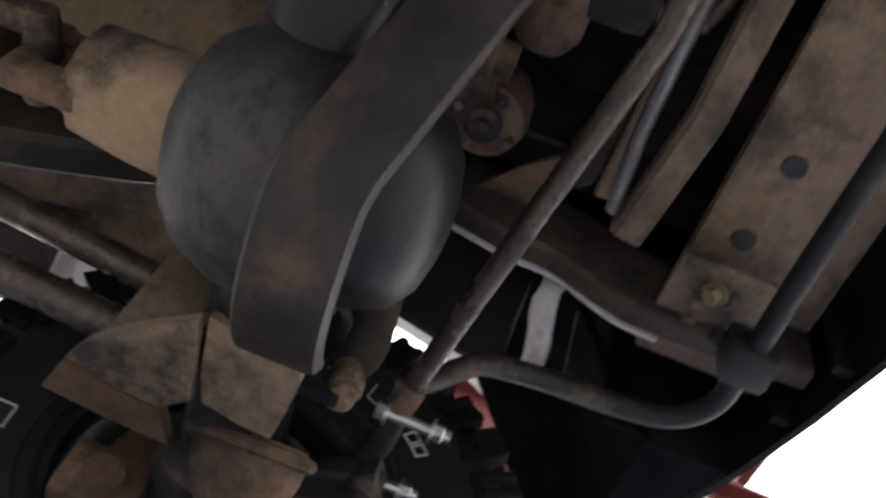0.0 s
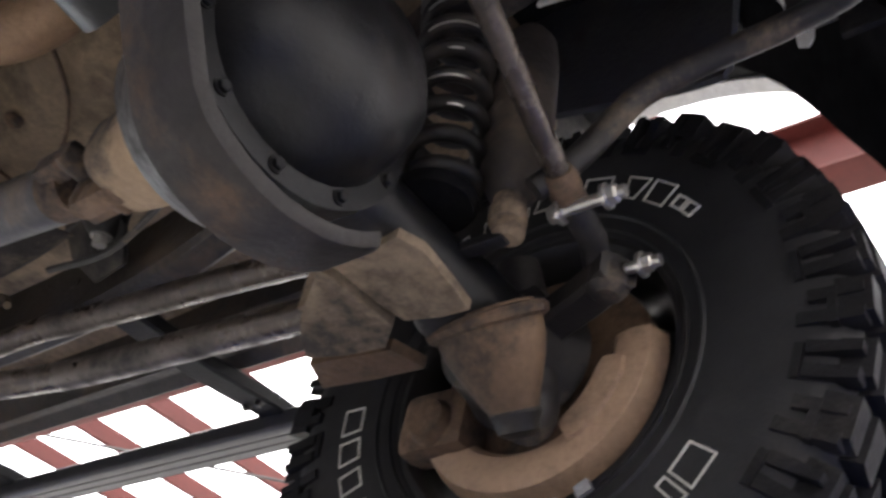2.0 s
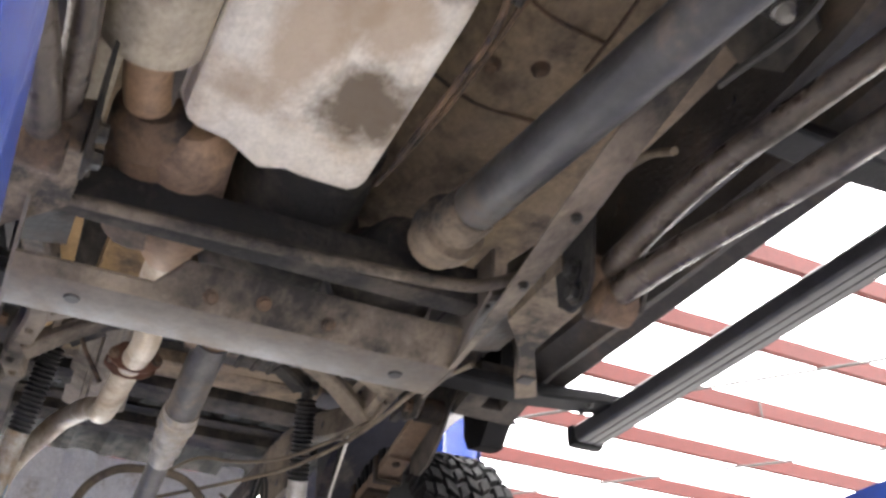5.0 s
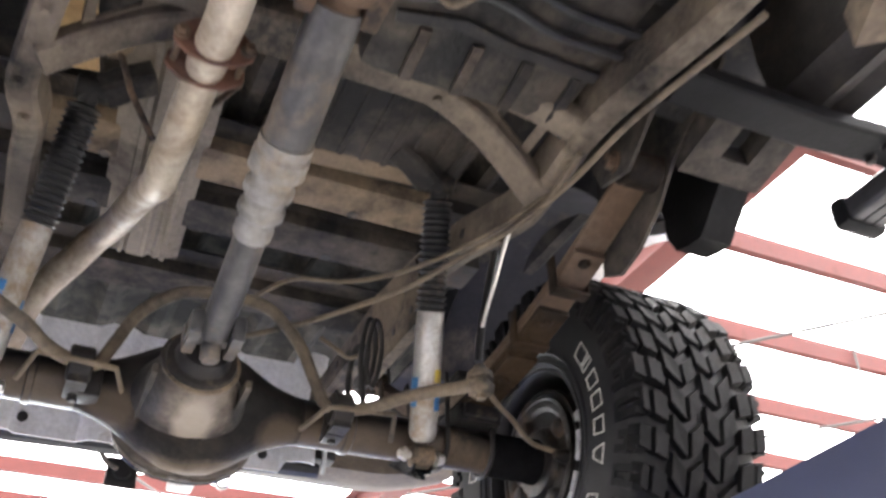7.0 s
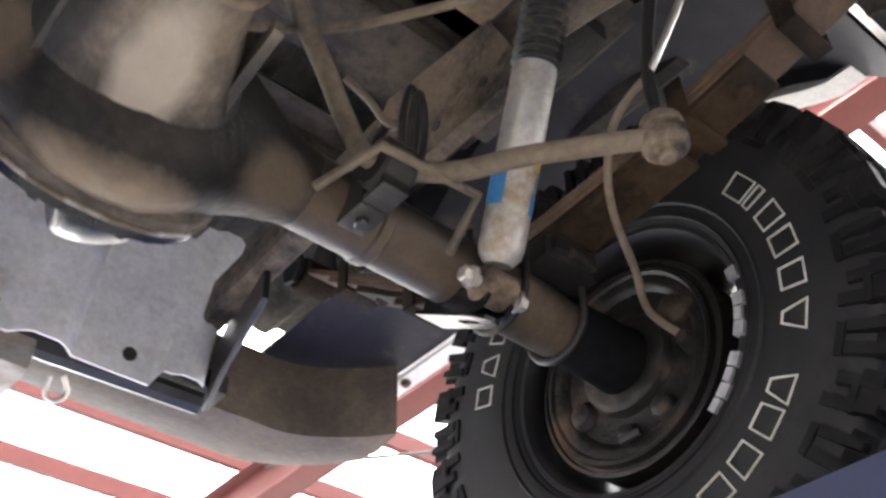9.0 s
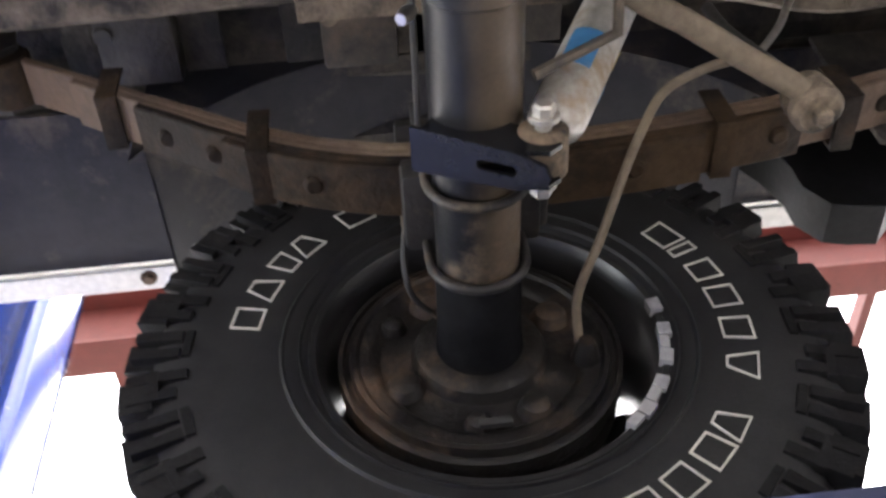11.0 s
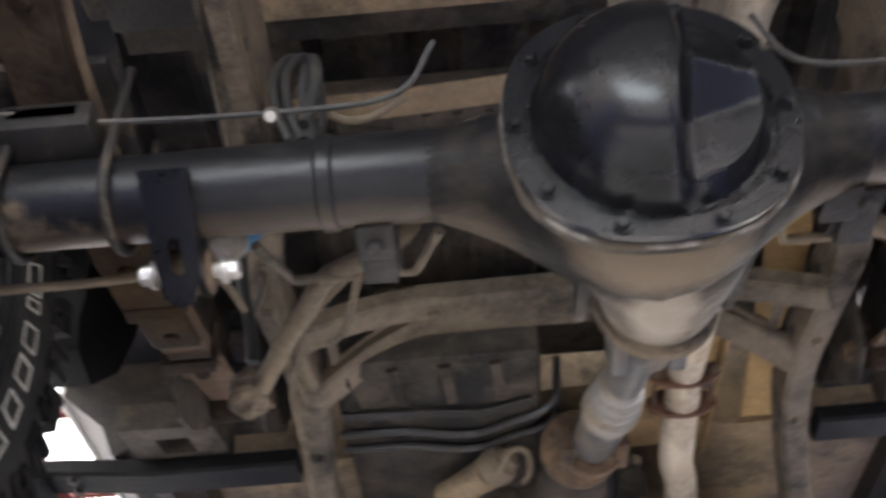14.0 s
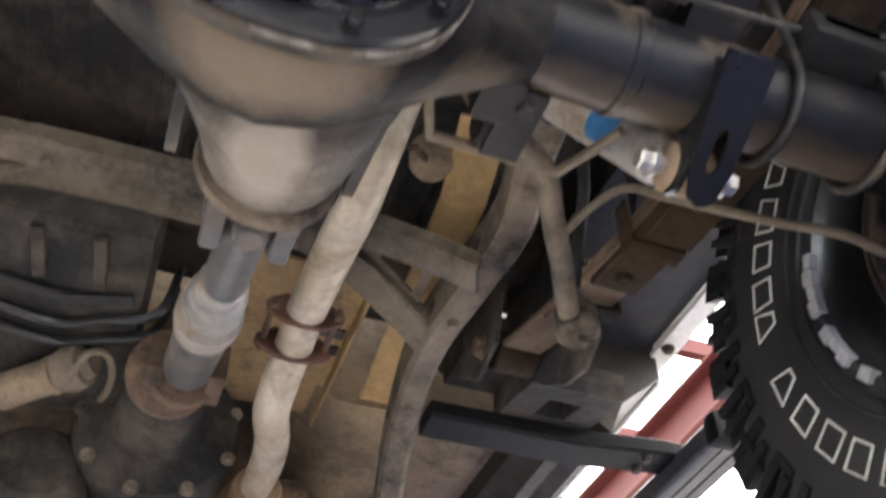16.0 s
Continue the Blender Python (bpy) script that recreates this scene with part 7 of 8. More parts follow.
        box(bm, (s * 0.478 - 0.010, 2.87, 2.008), (s * 0.478 + 0.010, 2.955, 2.022), bev=0.004)
        part("bump_pad", bm, "black", ax)
        # outer yoke and lower ball joint
        bm = B()
        o, ax_ = V((s * 0.560, FY + 0.035, 1.972)), V((s * 0.075, 0.012, -0.100)).normalized()
        e1 = V((0, 1, 0.05)).normalized()
        e2 = ax_.cross(e1).normalized()
        oval = lambda d, ry, rz: [o + ax_ * d + ry * math.cos(q) * e1 + rz * math.sin(q) * e2 for q in [2 * math.pi * k / 28 for k in range(28)]]
        loft(bm, [oval(-0.01, 0.070, 0.042), oval(0.012, 0.074, 0.050), oval(0.035, 0.070, 0.050), oval(0.06, 0.060, 0.046), oval(0.085, 0.047, 0.040), oval(0.105, 0.036, 0.034), oval(0.120, 0.030, 0.029)])
        part("outer_yoke", bm, "rusty", ax, "rusty oval lower knuckle casting")
        bm = B()
        ring = oval(0.004, 0.076, 0.048)
        tube(bm, ring + ring[:1], 0.010, 8)
        part("yoke_lip", bm, "rusty", ax, "rounded rusty lip of the knuckle casting")
        bm = B()
        stepped(bm, (s * 0.628, FY + 0.046, 1.884), (s * 0.648, FY + 0.046, 1.852), [(0, 0.030), (0.25, 0.033), (0.5, 0.028), (0.8, 0.026), (1, 0.014)], 20)
        part("ball_joint", bm, "black_dirty", ax)
        kn = B()
        stepped(kn, (s * 0.60, FY, AZ), (s * 0.70, FY, AZ), [(0, 0.05), (0.2, 0.085), (0.7, 0.09), (1, 0.10)], 26)
        tube(kn, [(s * 0.62, FY + 0.02, 2.11), (s * 0.648, FY + 0.025, 2.03), (s * 0.665, FY + 0.03, 1.96), (s * 0.66, FY + 0.045, 1.89), (s * 0.648, FY + 0.046, 1.866)], [0.030, 0.040, 0.044, 0.036, 0.024], 16, 4)
        bar(kn, [(s * 0.64, FY + 0.05, 2.0), (s * 0.62, FY + 0.14, 2.02), (s * 0.59, FY + 0.2, 2.02)], 0.05, 0.04)
        part("steering_knuckle", kn, "black_dirty", ax)
        # dust shield, a bent sheet inside the rim
        bm = B()
        rings_ = []
        for a in range(-150, 11, 6):
            ca, sa = math.cos(radians(a)), math.sin(radians(a))
            rings_.append([V((s * u, FY + r * ca, AZ + r * sa)) for u, r in ((0.716, 0.128), (0.704, 0.138), (0.700, 0.158), (0.706, 0.180), (0.735, 0.190), (0.735, 0.1935), (0.702, 0.184), (0.696, 0.158), (0.700, 0.136), (0.712, 0.126))])
        loft(bm, rings_)
        ds_ = part("dust_shield", bm, "disc_shield", ax, "tan bent brake dust shield")
        bm = B()
        rings_ = []
        for a in range(-58, -9, 6):
            ca, sa = math.cos(radians(a)), math.sin(radians(a))
            w_ = 0.004 if a in (-58, -10) else 0.0
            rings_.append([V((s * u, FY + r * ca, AZ + r * sa)) for u, r in ((0.704 - w_, 0.118 + w_), (0.690, 0.122 + w_), (0.688, 0.142), (0.690, 0.158 - w_), (0.704, 0.161 - w_))])
        loft(bm, rings_)
        part("shield_boss", bm, "disc_shield", ds_, "raised pad pressed into the shield")
        bm = B()
        stepped(bm, (s * 0.74, FY, AZ), (s * 0.765, FY, AZ), [(0, 0.168), (0.1, 0.17), (0.9, 0.17), (1, 0.168)], 48)
        part("brake_disc", bm, "rusty", ax)
        bm = B()
        box(bm, (s * 0.705 - 0.03, FY - 0.19, AZ - 0.115), (s * 0.705 + 0.03, FY - 0.075, AZ - 0.02), bev=0.018)
        stepped(bm, (s * 0.72, FY - 0.13, AZ - 0.075), (s * 0.66, FY - 0.13, AZ - 0.075), [(0, 0.036), (0.7, 0.036), (1, 0.028)], 20)
        part("brake_caliper", bm, "rusty", ax)
    bm = B()
    stepped(bm, (-0.482, 2.954, 2.012), (-0.482, 2.952, 2.035), [(0, 0.012), (0.3, 0.020), (0.75, 0.021), (0.8, 0.018), (1, 0.018)], 22)
    part("shock_stud", bm, "mud", ax)


def front_suspension():
    for s in (-1, 1):
        cs = thing("coil_spring", "dark dusty front coil spring with thin bright edges", "coil spring", (s * 0.415, 2.87, 2.07), "coil springs")
        bm = B()
        turns, n = 6.6, 190
        pts = []
        for k in range(n):
            f = k / (n - 1)
            a = 2 * math.pi * turns * f
            c = V((s * (0.425 - 0.025 * f), 2.878 - 0.01 * f, 2.072 + 0.338 * f))
            pts.append(c + V((0.046 * math.cos(a), 0.046 * math.sin(a), 0)))
        tube(bm, pts, 0.0115, 10)
        coil = part("coil", bm, "coil", cs)
        # thin bright arcs below the edge of five turns, facing inboard and forward
        for k, (a0, a1) in enumerate(((40, 70), (5, 70), (30, 60), (-10, 80), (-20, 95))):
            bm = B()
            arc = []
            for q in range(a0, a1 + 1, 8):
                f = (q / 360 + 2.0 + k + (0 if s < 0 else 0.25)) / turns
                a = 2 * math.pi * turns * f
                arc.append(V((s * (0.425 - 0.025 * f), 2.878 - 0.01 * f, 2.072 + 0.338 * f)) + V((0.0525 * math.cos(a), 0.0525 * math.sin(a), -0.0088)))
            tube(bm, arc, [0.0006] + [0.0017] * (len(arc) - 2) + [0.0006], 6)
            part("bright_arc", bm, "zinc", coil, "thin bright arc along a spring turn")
        bm = B()
        stepped(bm, (s * 0.425, 2.878, 2.048), (s * 0.425, 2.878, 2.072), [(0, 0.050), (0.3, 0.053), (0.7, 0.053), (0.75, 0.047), (1, 0.046)], 26)
        part("lower_seat", bm, "matte_liner", cs)
        bm = B()
        stepped(bm, (s * 0.400, 2.868, 2.405), (s * 0.395, 2.865, 2.57), [(0, 0.055), (0.2, 0.065), (1, 0.08)], 26)
        tw = thing("spring_tower", "dirty black upper spring tower on the frame", "spring tower", (s * 0.40, 2.868, 2.405), "spring towers")
        part("tower_cup", bm, "black_dirty", tw)
        bm = B()
        stepped(bm, (s * 0.400, 2.868, 2.397), (s * 0.400, 2.868, 2.410), [(0, 0.052), (0.2, 0.060), (0.8, 0.061), (1, 0.058)], 26)
        part("tower_lip", bm, "oily", tw, "oily rolled lower lip")
        sk = thing("front_shock", "black sleeved front shock absorber with tan collar", "shock absorber", (s * 0.475, 2.96, 2.03), "front shock absorbers")
        a, b = V((s * 0.475, 2.955, 2.03)), V((s * 0.513, 2.905, 2.45))
        bm = B()
        stepped(bm, a, a.lerp(b, 0.11), [(0, 0.021), (0.1, 0.024), (0.5, 0.024), (0.55, 0.021), (1, 0.021)], 22)
        part("lower_collar", bm, "mud", sk, "tan dusty lower collar")
        bm = B()
        stepped(bm, a.lerp(b, 0.10), b, [(0, 0.022), (0.04, 0.030), (0.10, 0.039), (0.18, 0.044), (0.5, 0.046), (0.8, 0.045), (0.93, 0.040), (1, 0.028)], 26)
        part("shock_sleeve", bm, "sleeve", sk, "brown dusty shock sleeve")

        xo = 0.0 if s < 0 else 0.11
        ua = thing("upper_control_arm", "dusty brown bent tubular upper control arm", "control arm", ((xo + s * 0.4), 2.3, 2.1), "control arms")
        bm = B()
        pts = [((xo + s * 0.455), 2.70, 2.065), ((xo + s * 0.44), 2.50, 2.075), ((xo + s * 0.415), 2.16, 2.085), ((xo + s * 0.40), 2.04, 2.085), ((xo + s * 0.385), 1.93, 2.07), ((xo + s * 0.378), 1.82, 2.05), ((xo + s * 0.38), 1.735, 2.045)]
        tube(bm, pts, 0.0215, 16, 5)
        part("arm_tube", bm, "arm", ua)
        bm = B()
        stepped(bm, ((xo + s * 0.34), 1.725, 2.045), ((xo + s * 0.42), 1.725, 2.045), [(0, 0.03), (0.05, 0.036), (0.95, 0.036), (1, 0.03)], 22)
        part("bushing", bm, "rusty", ua)
        la = thing("lower_control_arm", "dusty brown tubular lower control arm with worn edge", "control arm", ((xo + s * 0.45), 2.3, 2.0), "control arms")
        bm = B()
        pts = [((xo + s * 0.475), 2.70, 1.988), ((xo + s * 0.468), 2.45, 2.0), ((xo + s * 0.458), 2.15, 2.012), ((xo + s * 0.445), 2.0, 2.02), ((xo + s * 0.415), 1.86, 2.015), ((xo + s * 0.395), 1.74, 2.005)]
        tube(bm, pts, 0.0245, 16, 5)
        part("arm_tube", bm, "arm", la)
        bm = B()
        stepped(bm, ((xo + s * 0.36), 1.725, 2.0), ((xo + s * 0.435), 1.725, 2.0), [(0, 0.03), (0.05, 0.036), (0.95, 0.036), (1, 0.03)], 22)
        part("bushing", bm, "rusty", la)
        br = thing("arm_frame_bracket", "dusty folded bracket holding the control arms to the frame", "bracket", ((xo + s * 0.39), 1.7, 2.08), "arm brackets")
        for x in (0.335, 0.44):
            bm = B()
            m = basis(((xo + s * x), 1.72, 2.06), (0, 1, 0), (0, 0, 1))
            prism(bm, [(-0.055, 0.10), (-0.05, -0.055), (-0.02, -0.082), (0.03, -0.08), (0.050, -0.045), (0.075, 0.10)], 0.007, m)
            part("cheek", bm, "dirt_dark", br)
        bm = B()
        hull = [(xo + s * x, y) for x, y in ((0.328, 1.695), (0.432, 1.672), (0.437, 1.425), (0.552, 1.245), (0.515, 1.215), (0.42, 1.40), (0.335, 1.50))]
        prism(bm, hull[::-1] if s > 0 else hull, 0.060, Matrix.Translation((0, 0, 2.095)))
        pk = part("pocket", bm, "dirt", br, "tan dusty pocket under the frame rail")
        # dark block set for the shade in the square hole
        bm = B()
        box(bm, (xo + s * 0.487 - 0.015, 1.292, 2.060), (xo + s * 0.487 + 0.015, 1.322, 2.068), bev=0.002)
        part("square_hole", bm, "wire", pk)
        bm = B()
        for z in (2.0, 2.045):
            bolt(bm, ((xo + s * 0.331), 1.725, z), (-s, 0, 0), 0.015, 0.014)
        part("pivot_bolt", bm, "black_dirty", br)

    # steering rod and its clamps
    rd = thing("steering_rod", "long brown steel steering rod with bolted clamp", "steering rod", (-0.2, 3.08, 2.1))
    bm = B()
    tube(bm, [(-0.47, 3.030, 2.066), (-0.2, 3.085, 2.103), (0.05, 3.137, 2.137), (0.55, 3.16, 2.16)], 0.0145, 14)
    part("rod", bm, "arm", rd)
    bm = B()
    stepped(bm, (-0.455, 3.033, 2.068), (-0.51, 3.022, 2.06), [(0, 0.017), (0.2, 0.021), (1, 0.021)], 16)
    part("sleeve", bm, "rusty", rd)
    for c in ((-0.497, 3.045, 2.045), (-0.60, 3.035, 2.025)):
        bm = B()
        c = V(c)
        stepped(bm, c - V((0.0, 0.045, 0.0)), c + V((0.0, 0.055, 0.0)), [(0, 0.0075), (1, 0.0075)], 10)
        bolt(bm, c - V((0, 0.030, 0)), (0, -1, 0), 0.012, 0.013)
        bolt(bm, c + V((0, 0.030, 0)), (0, 1, 0), 0.012, 0.013)
        part("clamp_bolt", bm, "zinc", rd, "bright zinc clamp bolt")
    bm = B()
    tube(bm, [(-0.50, 3.025, 2.058), (-0.56, 3.02, 2.05), (-0.63, 2.99, 2.04)], 0.018, 14)
    part("rod_end", bm, "black_dirty", rd)
    bm = B()
    stepped(bm, (-0.60, 3.02, 2.045), (-0.60, 3.02, 1.99), [(0, 0.018), (0.3, 0.026), (0.8, 0.026), (1, 0.016)], 18)
    part("ball_end", bm, "black_dirty", rd)

    sb = thing("front_sway_bar", "dark dusty front anti-roll bar curving round the tyre", "anti-roll bar", (-0.4, 3.3, 2.2))
    half = [(-0.46, 3.0, 2.055), (-0.475, 3.045, 2.10), (-0.49, 3.085, 2.165), (-0.50, 3.12, 2.205), (-0.51, 3.20, 2.23), (-0.51, 3.29, 2.235), (-0.495, 3.375, 2.235), (-0.45, 3.42, 2.235), (-0.38, 3.43, 2.24), (-0.2, 3.43, 2.25), (0, 3.43, 2.25)]
    bm = B()
    tube(bm, half + [(-x, y, z) for x, y, z in half[-2::-1]], 0.0165, 14, 4)
    part("bar", bm, "black_dirty", sb)
    for s in (-1, 1):
        bm = B()
        box(bm, (s * 0.36 - 0.03, 3.395, 2.215), (s * 0.36 + 0.03, 3.465, 2.285), bev=0.012)
        bolt(bm, (s * 0.36, 3.39, 2.27), (0, -1, 0), 0.010, 0.01)
        part("bar_clamp", bm, "black_dirty", sb)
        bm = B()
        bolt(bm, (s * 0.33, 3.37, 2.32), (0, -0.5, -0.8), 0.013, 0.016)
        part("clamp_nut", bm, "brass", sb)


def front_sheet(x, z):
    """Where the sheet ahead of the front tyre stands, along the truck, at a width and a height."""
    knots = [(2.29, 3.306), (2.30, 3.302), (2.377, 3.262), (2.443, 3.226), (2.516, 3.190), (2.62, 3.130), (2.70, 3.065), (2.72, 3.04)]
    z = min(max(z, 2.29), 2.72)
    for (a, ya), (b, yb) in zip(knots, knots[1:]):
        if z <= b:
            return ya + (yb - ya) * (z - a) / (b - a) + 0.08 * min(1.0, max(0.0, (0.89 - x) / 0.14))


def dam_y(x):
    """Plan of the air dam's lower edge."""
    knots = [(0, 3.62), (0.3, 3.60), (0.45, 3.565), (0.58, 3.528), (0.66, 3.50), (0.73, 3.466), (0.81, 3.426), (0.863, 3.383), (0.89, 3.31), (0.92, 3.20)]
    for (a, ya), (b, yb) in zip(knots, knots[1:]):
        if x <= b:
            return ya + (yb - ya) * (x - a) / (b - a)


def front_body():
    fb = thing("front_apron", "dusty tan radiator support with bolted plates", "front apron", (0, 3.4, 2.4))
    bm = B()
    box(bm, (-0.44, 3.31, 2.345), (-0.30, 3.45, 2.36), bev=0.004)
    part("mount_plate", bm, "dirt", fb)
    bm = B()
    box(bm, (0.30, 3.31, 2.345), (0.44, 3.45, 2.36), bev=0.004)
    part("mount_plate", bm, "dirt", fb)
    for x in (-0.335, -0.365, -0.40):
        bm = B()
        bolt(bm, (x, 3.36, 2.344), (0, 0, -1), 0.011, 0.012)
        part("plate_bolt", bm, "dirt", fb)
    bm = B()
    box(bm, (-0.54, 3.33, 2.42), (0.54, 3.55, 2.45), bev=0.008)
    part("support_panel", bm, "tan", fb)
    # the support panel's holes are dark discs, their shade put in as colour
    for x, y in ((-0.291, 3.392), (-0.16, 3.40), (0.1, 3.4)):
        bm = B()
        stepped(bm, (x, y, 2.421), (x, y, 2.416), [(0, 0.019), (1, 0.017)], 18)
        part("panel_hole", bm, "wire", fb)
    bm = B()
    bar(bm, [(-0.36, 3.24, 2.43), (-0.15, 3.27, 2.45), (0.35, 3.27, 2.45)], 0.05, 0.05)
    bar(bm, [(-0.33, 3.19, 2.46), (-0.05, 3.20, 2.50), (0.35, 3.20, 2.5)], 0.03, 0.03)
    part("brace", bm, "tan", fb)
    bm = B()
    tube(bm, [(-0.34, 3.21, 2.44), (-0.22, 3.20, 2.46), (0.1, 3.20, 2.47)], 0.012, 10)
    part("stabiliser_tube", bm, "steel", fb)
    for s in (-1, 1):
        ln = thing("wheel_liner", "glossy black plastic inner wheel liner with a painted sheen", "wheel liner", (s * 0.56, 3.1, 2.4), "wheel liners")
        bm = B()
        rings = []
        for y, zb in ((2.68, 2.475), (2.80, 2.462), (2.90, 2.446), (2.98, 2.432), (3.06, 2.406), (3.11, 2.392), (3.140, 2.386), (3.152, 2.40)):
            b_ = 0.010 * math.sin(11 * y) - 0.05 * max(0.0, y - 3.10)
            x = 0.658 + b_
            rings.append([V((s * x, y, zb)), V((s * (x + 0.012), y, 2.52)), V((s * (x - b_), y + 0.01, 2.66)), V((s * (x + 0.01), y + 0.02, 2.80)), V((s * (x + 0.03), y + 0.02, 2.80)), V((s * (x + 0.03), y, 2.52)), V((s * (x + 0.012), y, zb))])
        loft(bm, rings)
        part("inner_skirt", bm, "gloss", ln)
        # Lit part of the black liner sheet, put in as a raised pale patch.
        bm = B()
        rings = []
        for x, hi, lo in ((0.605, 2.665, 2.60), (0.64, 2.652, 2.606), (0.67, 2.650, 2.598), (0.70, 2.655, 2.585), (0.73, 2.650, 2.570), (0.76, 2.628, 2.556), (0.785, 2.595, 2.550), (0.80, 2.572, 2.556)):
            yy = lambda z: front_sheet(x, z) - 0.004
            m_ = (hi + lo) / 2
            rings.append([V((s * x, yy(hi), hi)), V((s * x, yy(m_) - 0.010, m_)), V((s * x, yy(lo), lo)), V((s * x, yy(lo) + 0.003, lo)), V((s * x, yy(hi) + 0.003, hi))])
        loft(bm, rings)
        part("sheen_patch", bm, "panel_grey", ln, "pale patch painted for the sheen on the liner")
        bm = B()
        rings = []
        for a in range(66, 151, 7):
            ca, sa = math.cos(radians(a)), math.sin(radians(a))
            r = 0.60
            rings.append([V((s * x, FY + 0.02 + (r + d) * ca, 2.10 + (r + d) * 1.08 * sa)) for x, d in ((0.60, 0), (0.95, 0), (0.95, 0.006), (0.60, 0.006))])
        loft(bm, rings)
        part("arch_liner", bm, "plastic", ln)
        fd = thing("front_fender", "white front fender with a rolled wheel arch lip", "fender", (s * 0.96, 2.9, 2.5), "front fenders")
        bm = B()
        rings = []
        for k in range(49):
            y = 2.30 + 1.35 * k / 48
            d = abs(y - FY)
            arch = 2.10 + 1.08 * math.sqrt(max(0.0, 0.60 ** 2 - d * d)) if d < 0.60 else 0
            z = max(2.36 if y < FY else 2.56, arch)
            rings.append([V((s * 0.93, y, z)), V((s * 0.965, y, z - 0.004)), V((s * 0.98, y, z + 0.05)), V((s * 0.99, y, 2.95)), V((s * 0.98, y, 2.95)), V((s * 0.965, y, z + 0.06)), V((s * 0.955, y, z + 0.012)), V((s * 0.93, y, z + 0.008))])
        loft(bm, rings)
        part("fender_skin", bm, "body_white", fd)
        vl = thing("fender_valance", "black plastic splash valance ahead of the front tyre", "valance", (s * 0.75, 3.3, 2.2), "fender valances")
        bm = B()
        rings = []
        for k in range(17):
            x = 0.60 + 0.295 * k / 16
            zs = (2.715, 2.66, 2.60, 2.55, 2.50, 2.44, 2.38, 2.33, 2.300)
            lip = front_sheet(x, 2.291)
            low = max(dam_y(x) - 0.004, lip + 0.006)
            front = [(front_sheet(x, z), z) for z in zs] + [(lip + 0.002, 2.291), (low, 2.291), (low, 2.298), (lip + 0.010, 2.298)]
            rings.append([V((s * x, y, z)) for y, z in front + [(front_sheet(x, z) + 0.008, z + 0.002) for z in zs[::-1]]])
        loft(bm, rings)
        part("valance_sheet", bm, "matte_liner", vl)
        bm = B()
        stepped(bm, (s * 0.80, 3.405, 2.291), (s * 0.80, 3.405, 2.284), [(0, 0.016), (0.5, 0.016), (1, 0.010)], 14)
        part("valance_clip", bm, "plastic", vl)
        bm = B()
        box(bm, (min(s * 0.60, s * 0.612), 3.318, 2.30), (max(s * 0.60, s * 0.611), 3.53, 2.72), bev=0.004)
        part("inner_closing_panel", bm, "matte_liner", vl)
        bm = B()
        box(bm, (min(s * 0.612, s * 0.626), 3.248, 2.36), (max(s * 0.612, s * 0.626), 3.345, 2.72), bev=0.005)
        part("upright_stay", bm, "dirt_dark", vl, "brown dusty upright stay")
    # Light showing between rail and liner, built as an off-white strip.
    bm = B()
    bar(bm, catmull([(-0.436, 2.975, 2.397), (-0.436, 3.04, 2.380), (-0.436, 3.089, 2.370), (-0.436, 3.14, 2.369), (-0.436, 3.175, 2.363), (-0.436, 3.21, 2.345), (-0.436, 3.245, 2.328), (-0.436, 3.275, 2.318), (-0.436, 3.33, 2.315)], 4), 0.006, 0.010)
    solo("light_gap_strip", bm, "white_mark", "thin pale strip standing in for a light gap along the rail", "trim strip")
    ad = thing("front_air_dam", "black plastic air dam under the front bumper", "air dam", (0, 3.5, 2.2))
    bm = B()
    rings = []
    for k in range(41):
        x = -0.888 + 1.776 * k / 40
        y = dam_y(abs(x))
        zb = 2.287
        rings.append([V((x, y, zb)), V((x, y + 0.012, zb)), V((x, y + 0.018, 2.40)), V((x, y + 0.05, 2.66)), V((x, y + 0.035, 2.66)), V((x, y + 0.002, 2.40))])
    loft(bm, rings)
    part("dam", bm, "plastic", ad)
    for k in range(9):
        x = -0.48 + 0.12 * k
        y = dam_y(abs(x))
        bm = B()
        box(bm, (x - 0.008, y - 0.03, 2.30), (x + 0.008, y + 0.004, 2.44), bev=0.004)
        part("stiffener", bm, "plastic", ad)
    bu = thing("front_bumper", "painted pale front bumper above the air dam", "bumper", (0, 3.7, 2.4))
    bm = B()
    rings = []
    for k in range(31):
        x = -0.95 + 1.9 * k / 30
        e = max(0.0, (abs(x) - 0.5) / 0.45)
        y = 3.66 - 0.22 * e ** 1.7
        rings.append([V((x, y, 2.62)), V((x, y + 0.09, 2.61)), V((x, y + 0.11, 2.66)), V((x, y + 0.09, 2.80)), V((x, y, 2.82))])
    loft(bm, rings)
    part("bumper_shell", bm, "body_white", bu)


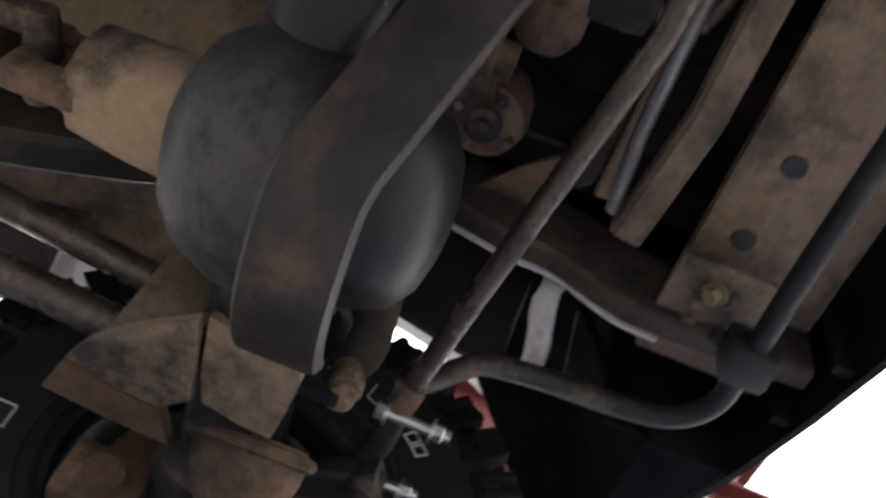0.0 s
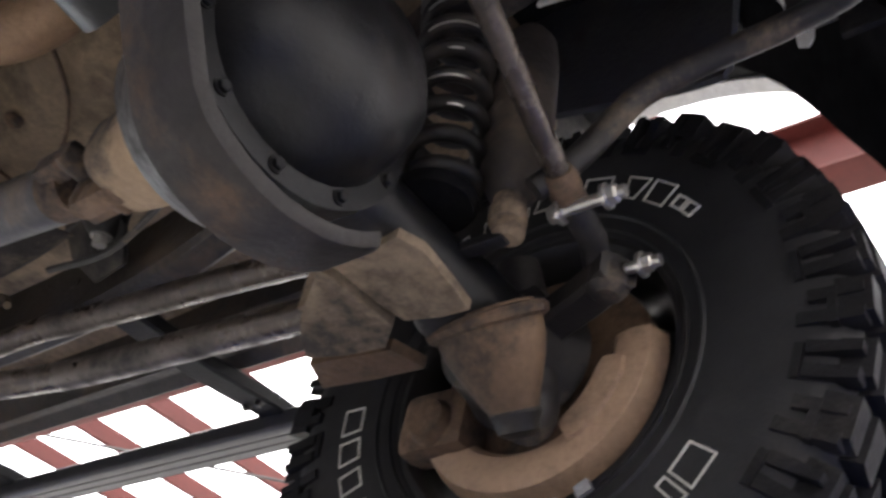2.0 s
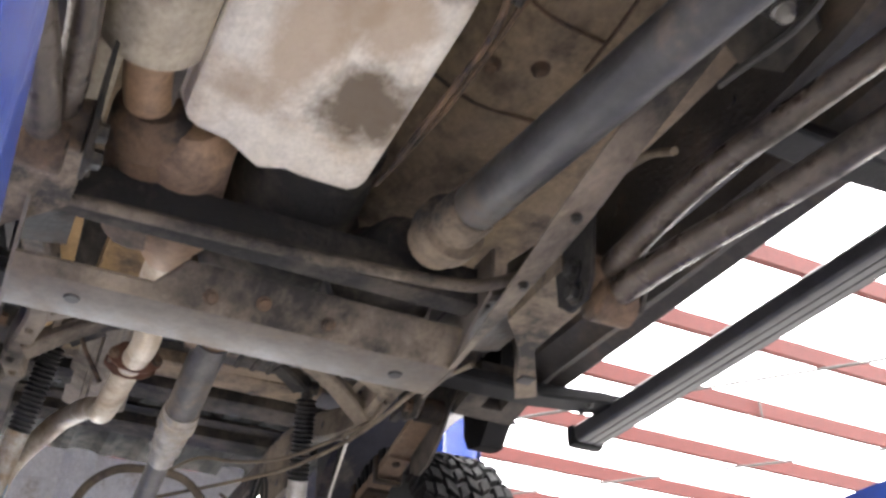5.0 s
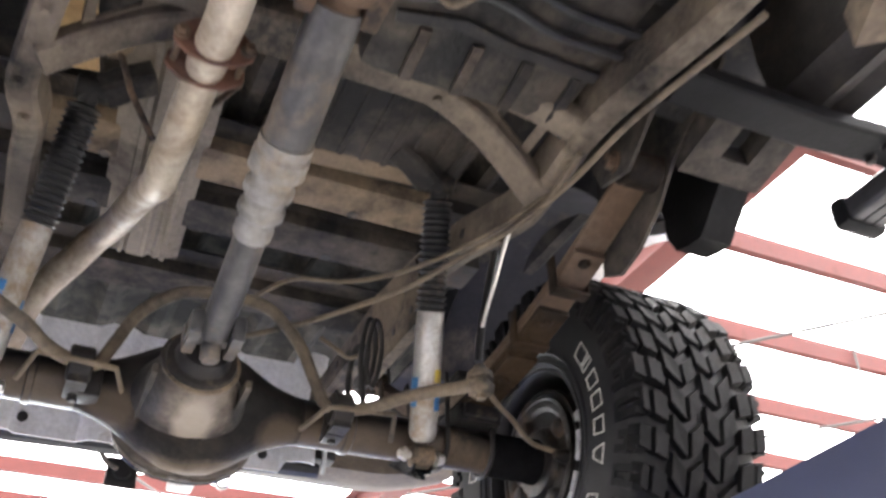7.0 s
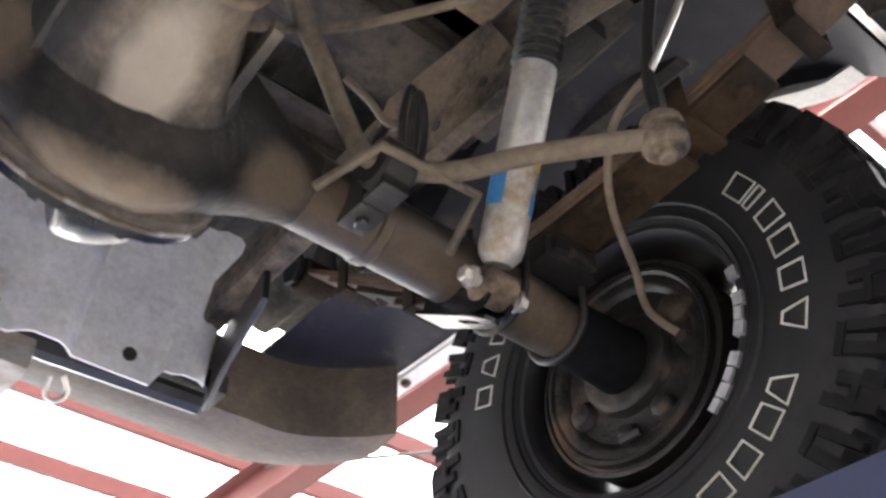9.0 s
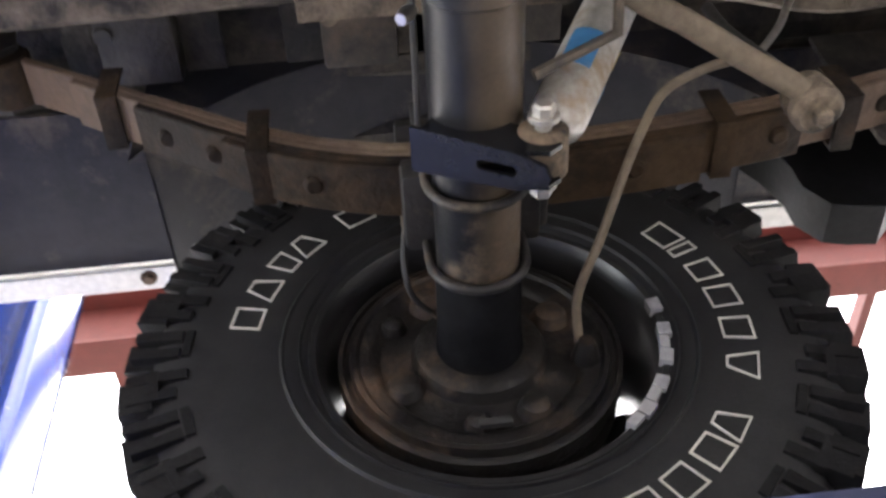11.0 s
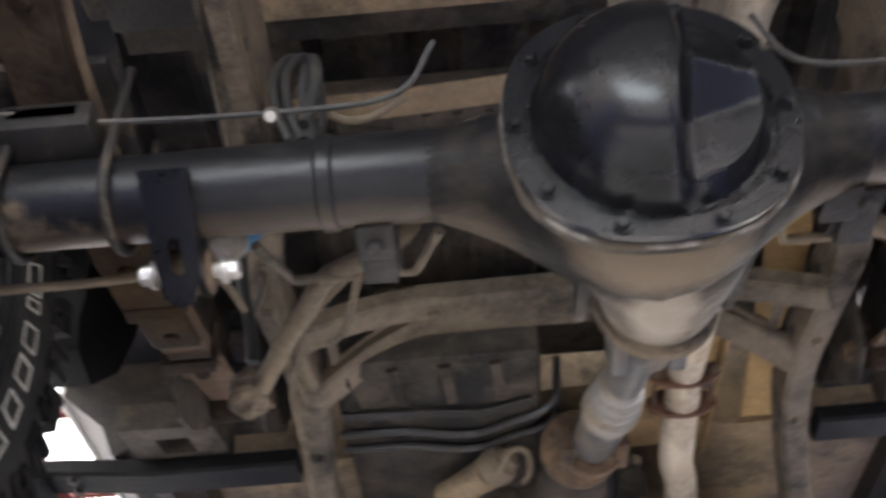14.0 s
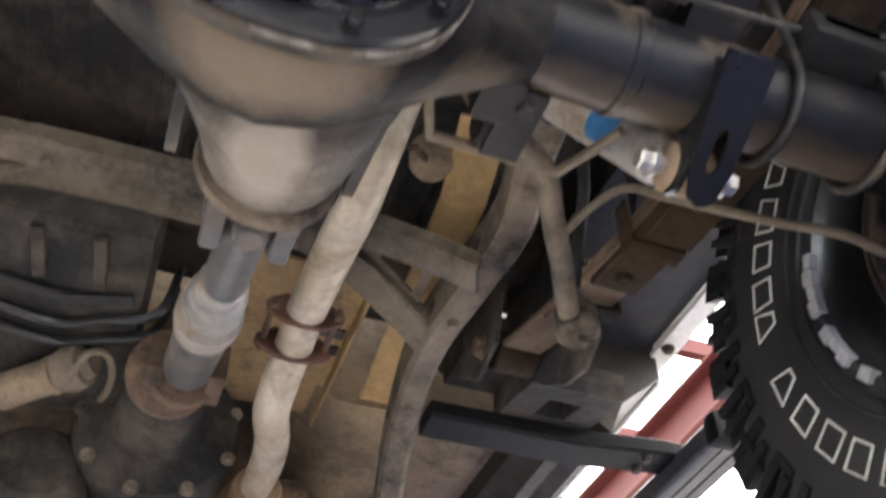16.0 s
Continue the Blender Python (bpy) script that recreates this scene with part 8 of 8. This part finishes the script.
def steering_gear():
    sg = thing("steering_gear", "brown dusty cast steering gear bolted beside the engine", "steering gear", (-0.3, 2.98, 2.5))
    bm = B()
    stepped(bm, (-0.29, 2.985, 2.455), (-0.30, 2.985, 2.60), [(0, 0.035), (0.08, 0.058), (0.3, 0.064), (0.7, 0.062), (1, 0.05)], 24)
    part("gear_housing", bm, "rusty", sg)
    bm = B()
    stepped(bm, (-0.29, 2.985, 2.462), (-0.289, 2.985, 2.425), [(0, 0.03), (0.5, 0.028), (0.55, 0.018), (1, 0.016)], 18)
    part("output_shaft", bm, "black_dirty", sg)
    for a in (20, 110, 200, 290):
        bm = B()
        bolt(bm, (-0.29 + 0.045 * math.cos(radians(a)), 2.985 + 0.045 * math.sin(radians(a)), 2.458), (0, 0, -1), 0.008, 0.009)
        part("cap_bolt", bm, "dirt", sg)
    bm = B()
    bar(bm, [(-0.40, 2.90, 2.50), (-0.35, 2.92, 2.47), (-0.24, 2.95, 2.46), (-0.14, 2.93, 2.50)], 0.07, 0.03)
    part("mount_arm", bm, "rusty", sg)
    bm = B()
    bar(bm, [(-0.42, 3.03, 2.47), (-0.36, 3.08, 2.46), (-0.30, 3.15, 2.47), (-0.22, 3.20, 2.50)], 0.06, 0.012)
    part("brace_plate", bm, "rusty", sg)


def engine_bay():
    # Added to close the engine bay against the bright roof above.
    bm = B()
    box(bm, (-0.94, 2.45, 2.95), (0.94, 3.72, 2.97), bev=0.004)
    hd = thing("hood", "dark underside of the closed hood", "hood", (0, 3.1, 2.95))
    part("hood_panel", bm, "dirt_dark", hd)
    for x in (-0.5, 0.0, 0.5):
        bm = B()
        bar(bm, [(x * 0.6, 2.78, 2.945), (x, 3.2, 2.945), (x * 1.2, 3.66, 2.945)], 0.06, 0.02)
        part("hood_brace", bm, "dirt_dark", hd)
    bm = B()
    box(bm, (-0.94, 2.72, 2.60), (0.94, 2.74, 2.95), bev=0.004)
    solo("firewall", bm, "dirt_dark", "dark dusty engine bay firewall", "firewall")
    for s in (-1, 1):
        bm = B()
        box(bm, (min(s * 0.62, s * 0.64), 2.74, 2.78), (max(s * 0.62, s * 0.64), 3.6, 2.95), bev=0.004)
        solo("inner_fender", bm, "plastic", "black inner fender wall of the engine bay", "inner fender", "inner fenders")
    bm = B()
    box(bm, (-0.62, 3.5, 2.45), (0.62, 3.55, 2.95), bev=0.01)
    solo("radiator", bm, "black_dirty", "dirty black radiator at the front", "radiator")


front_axle()
engine_bay()
steering_gear()
front_suspension()
front_body()
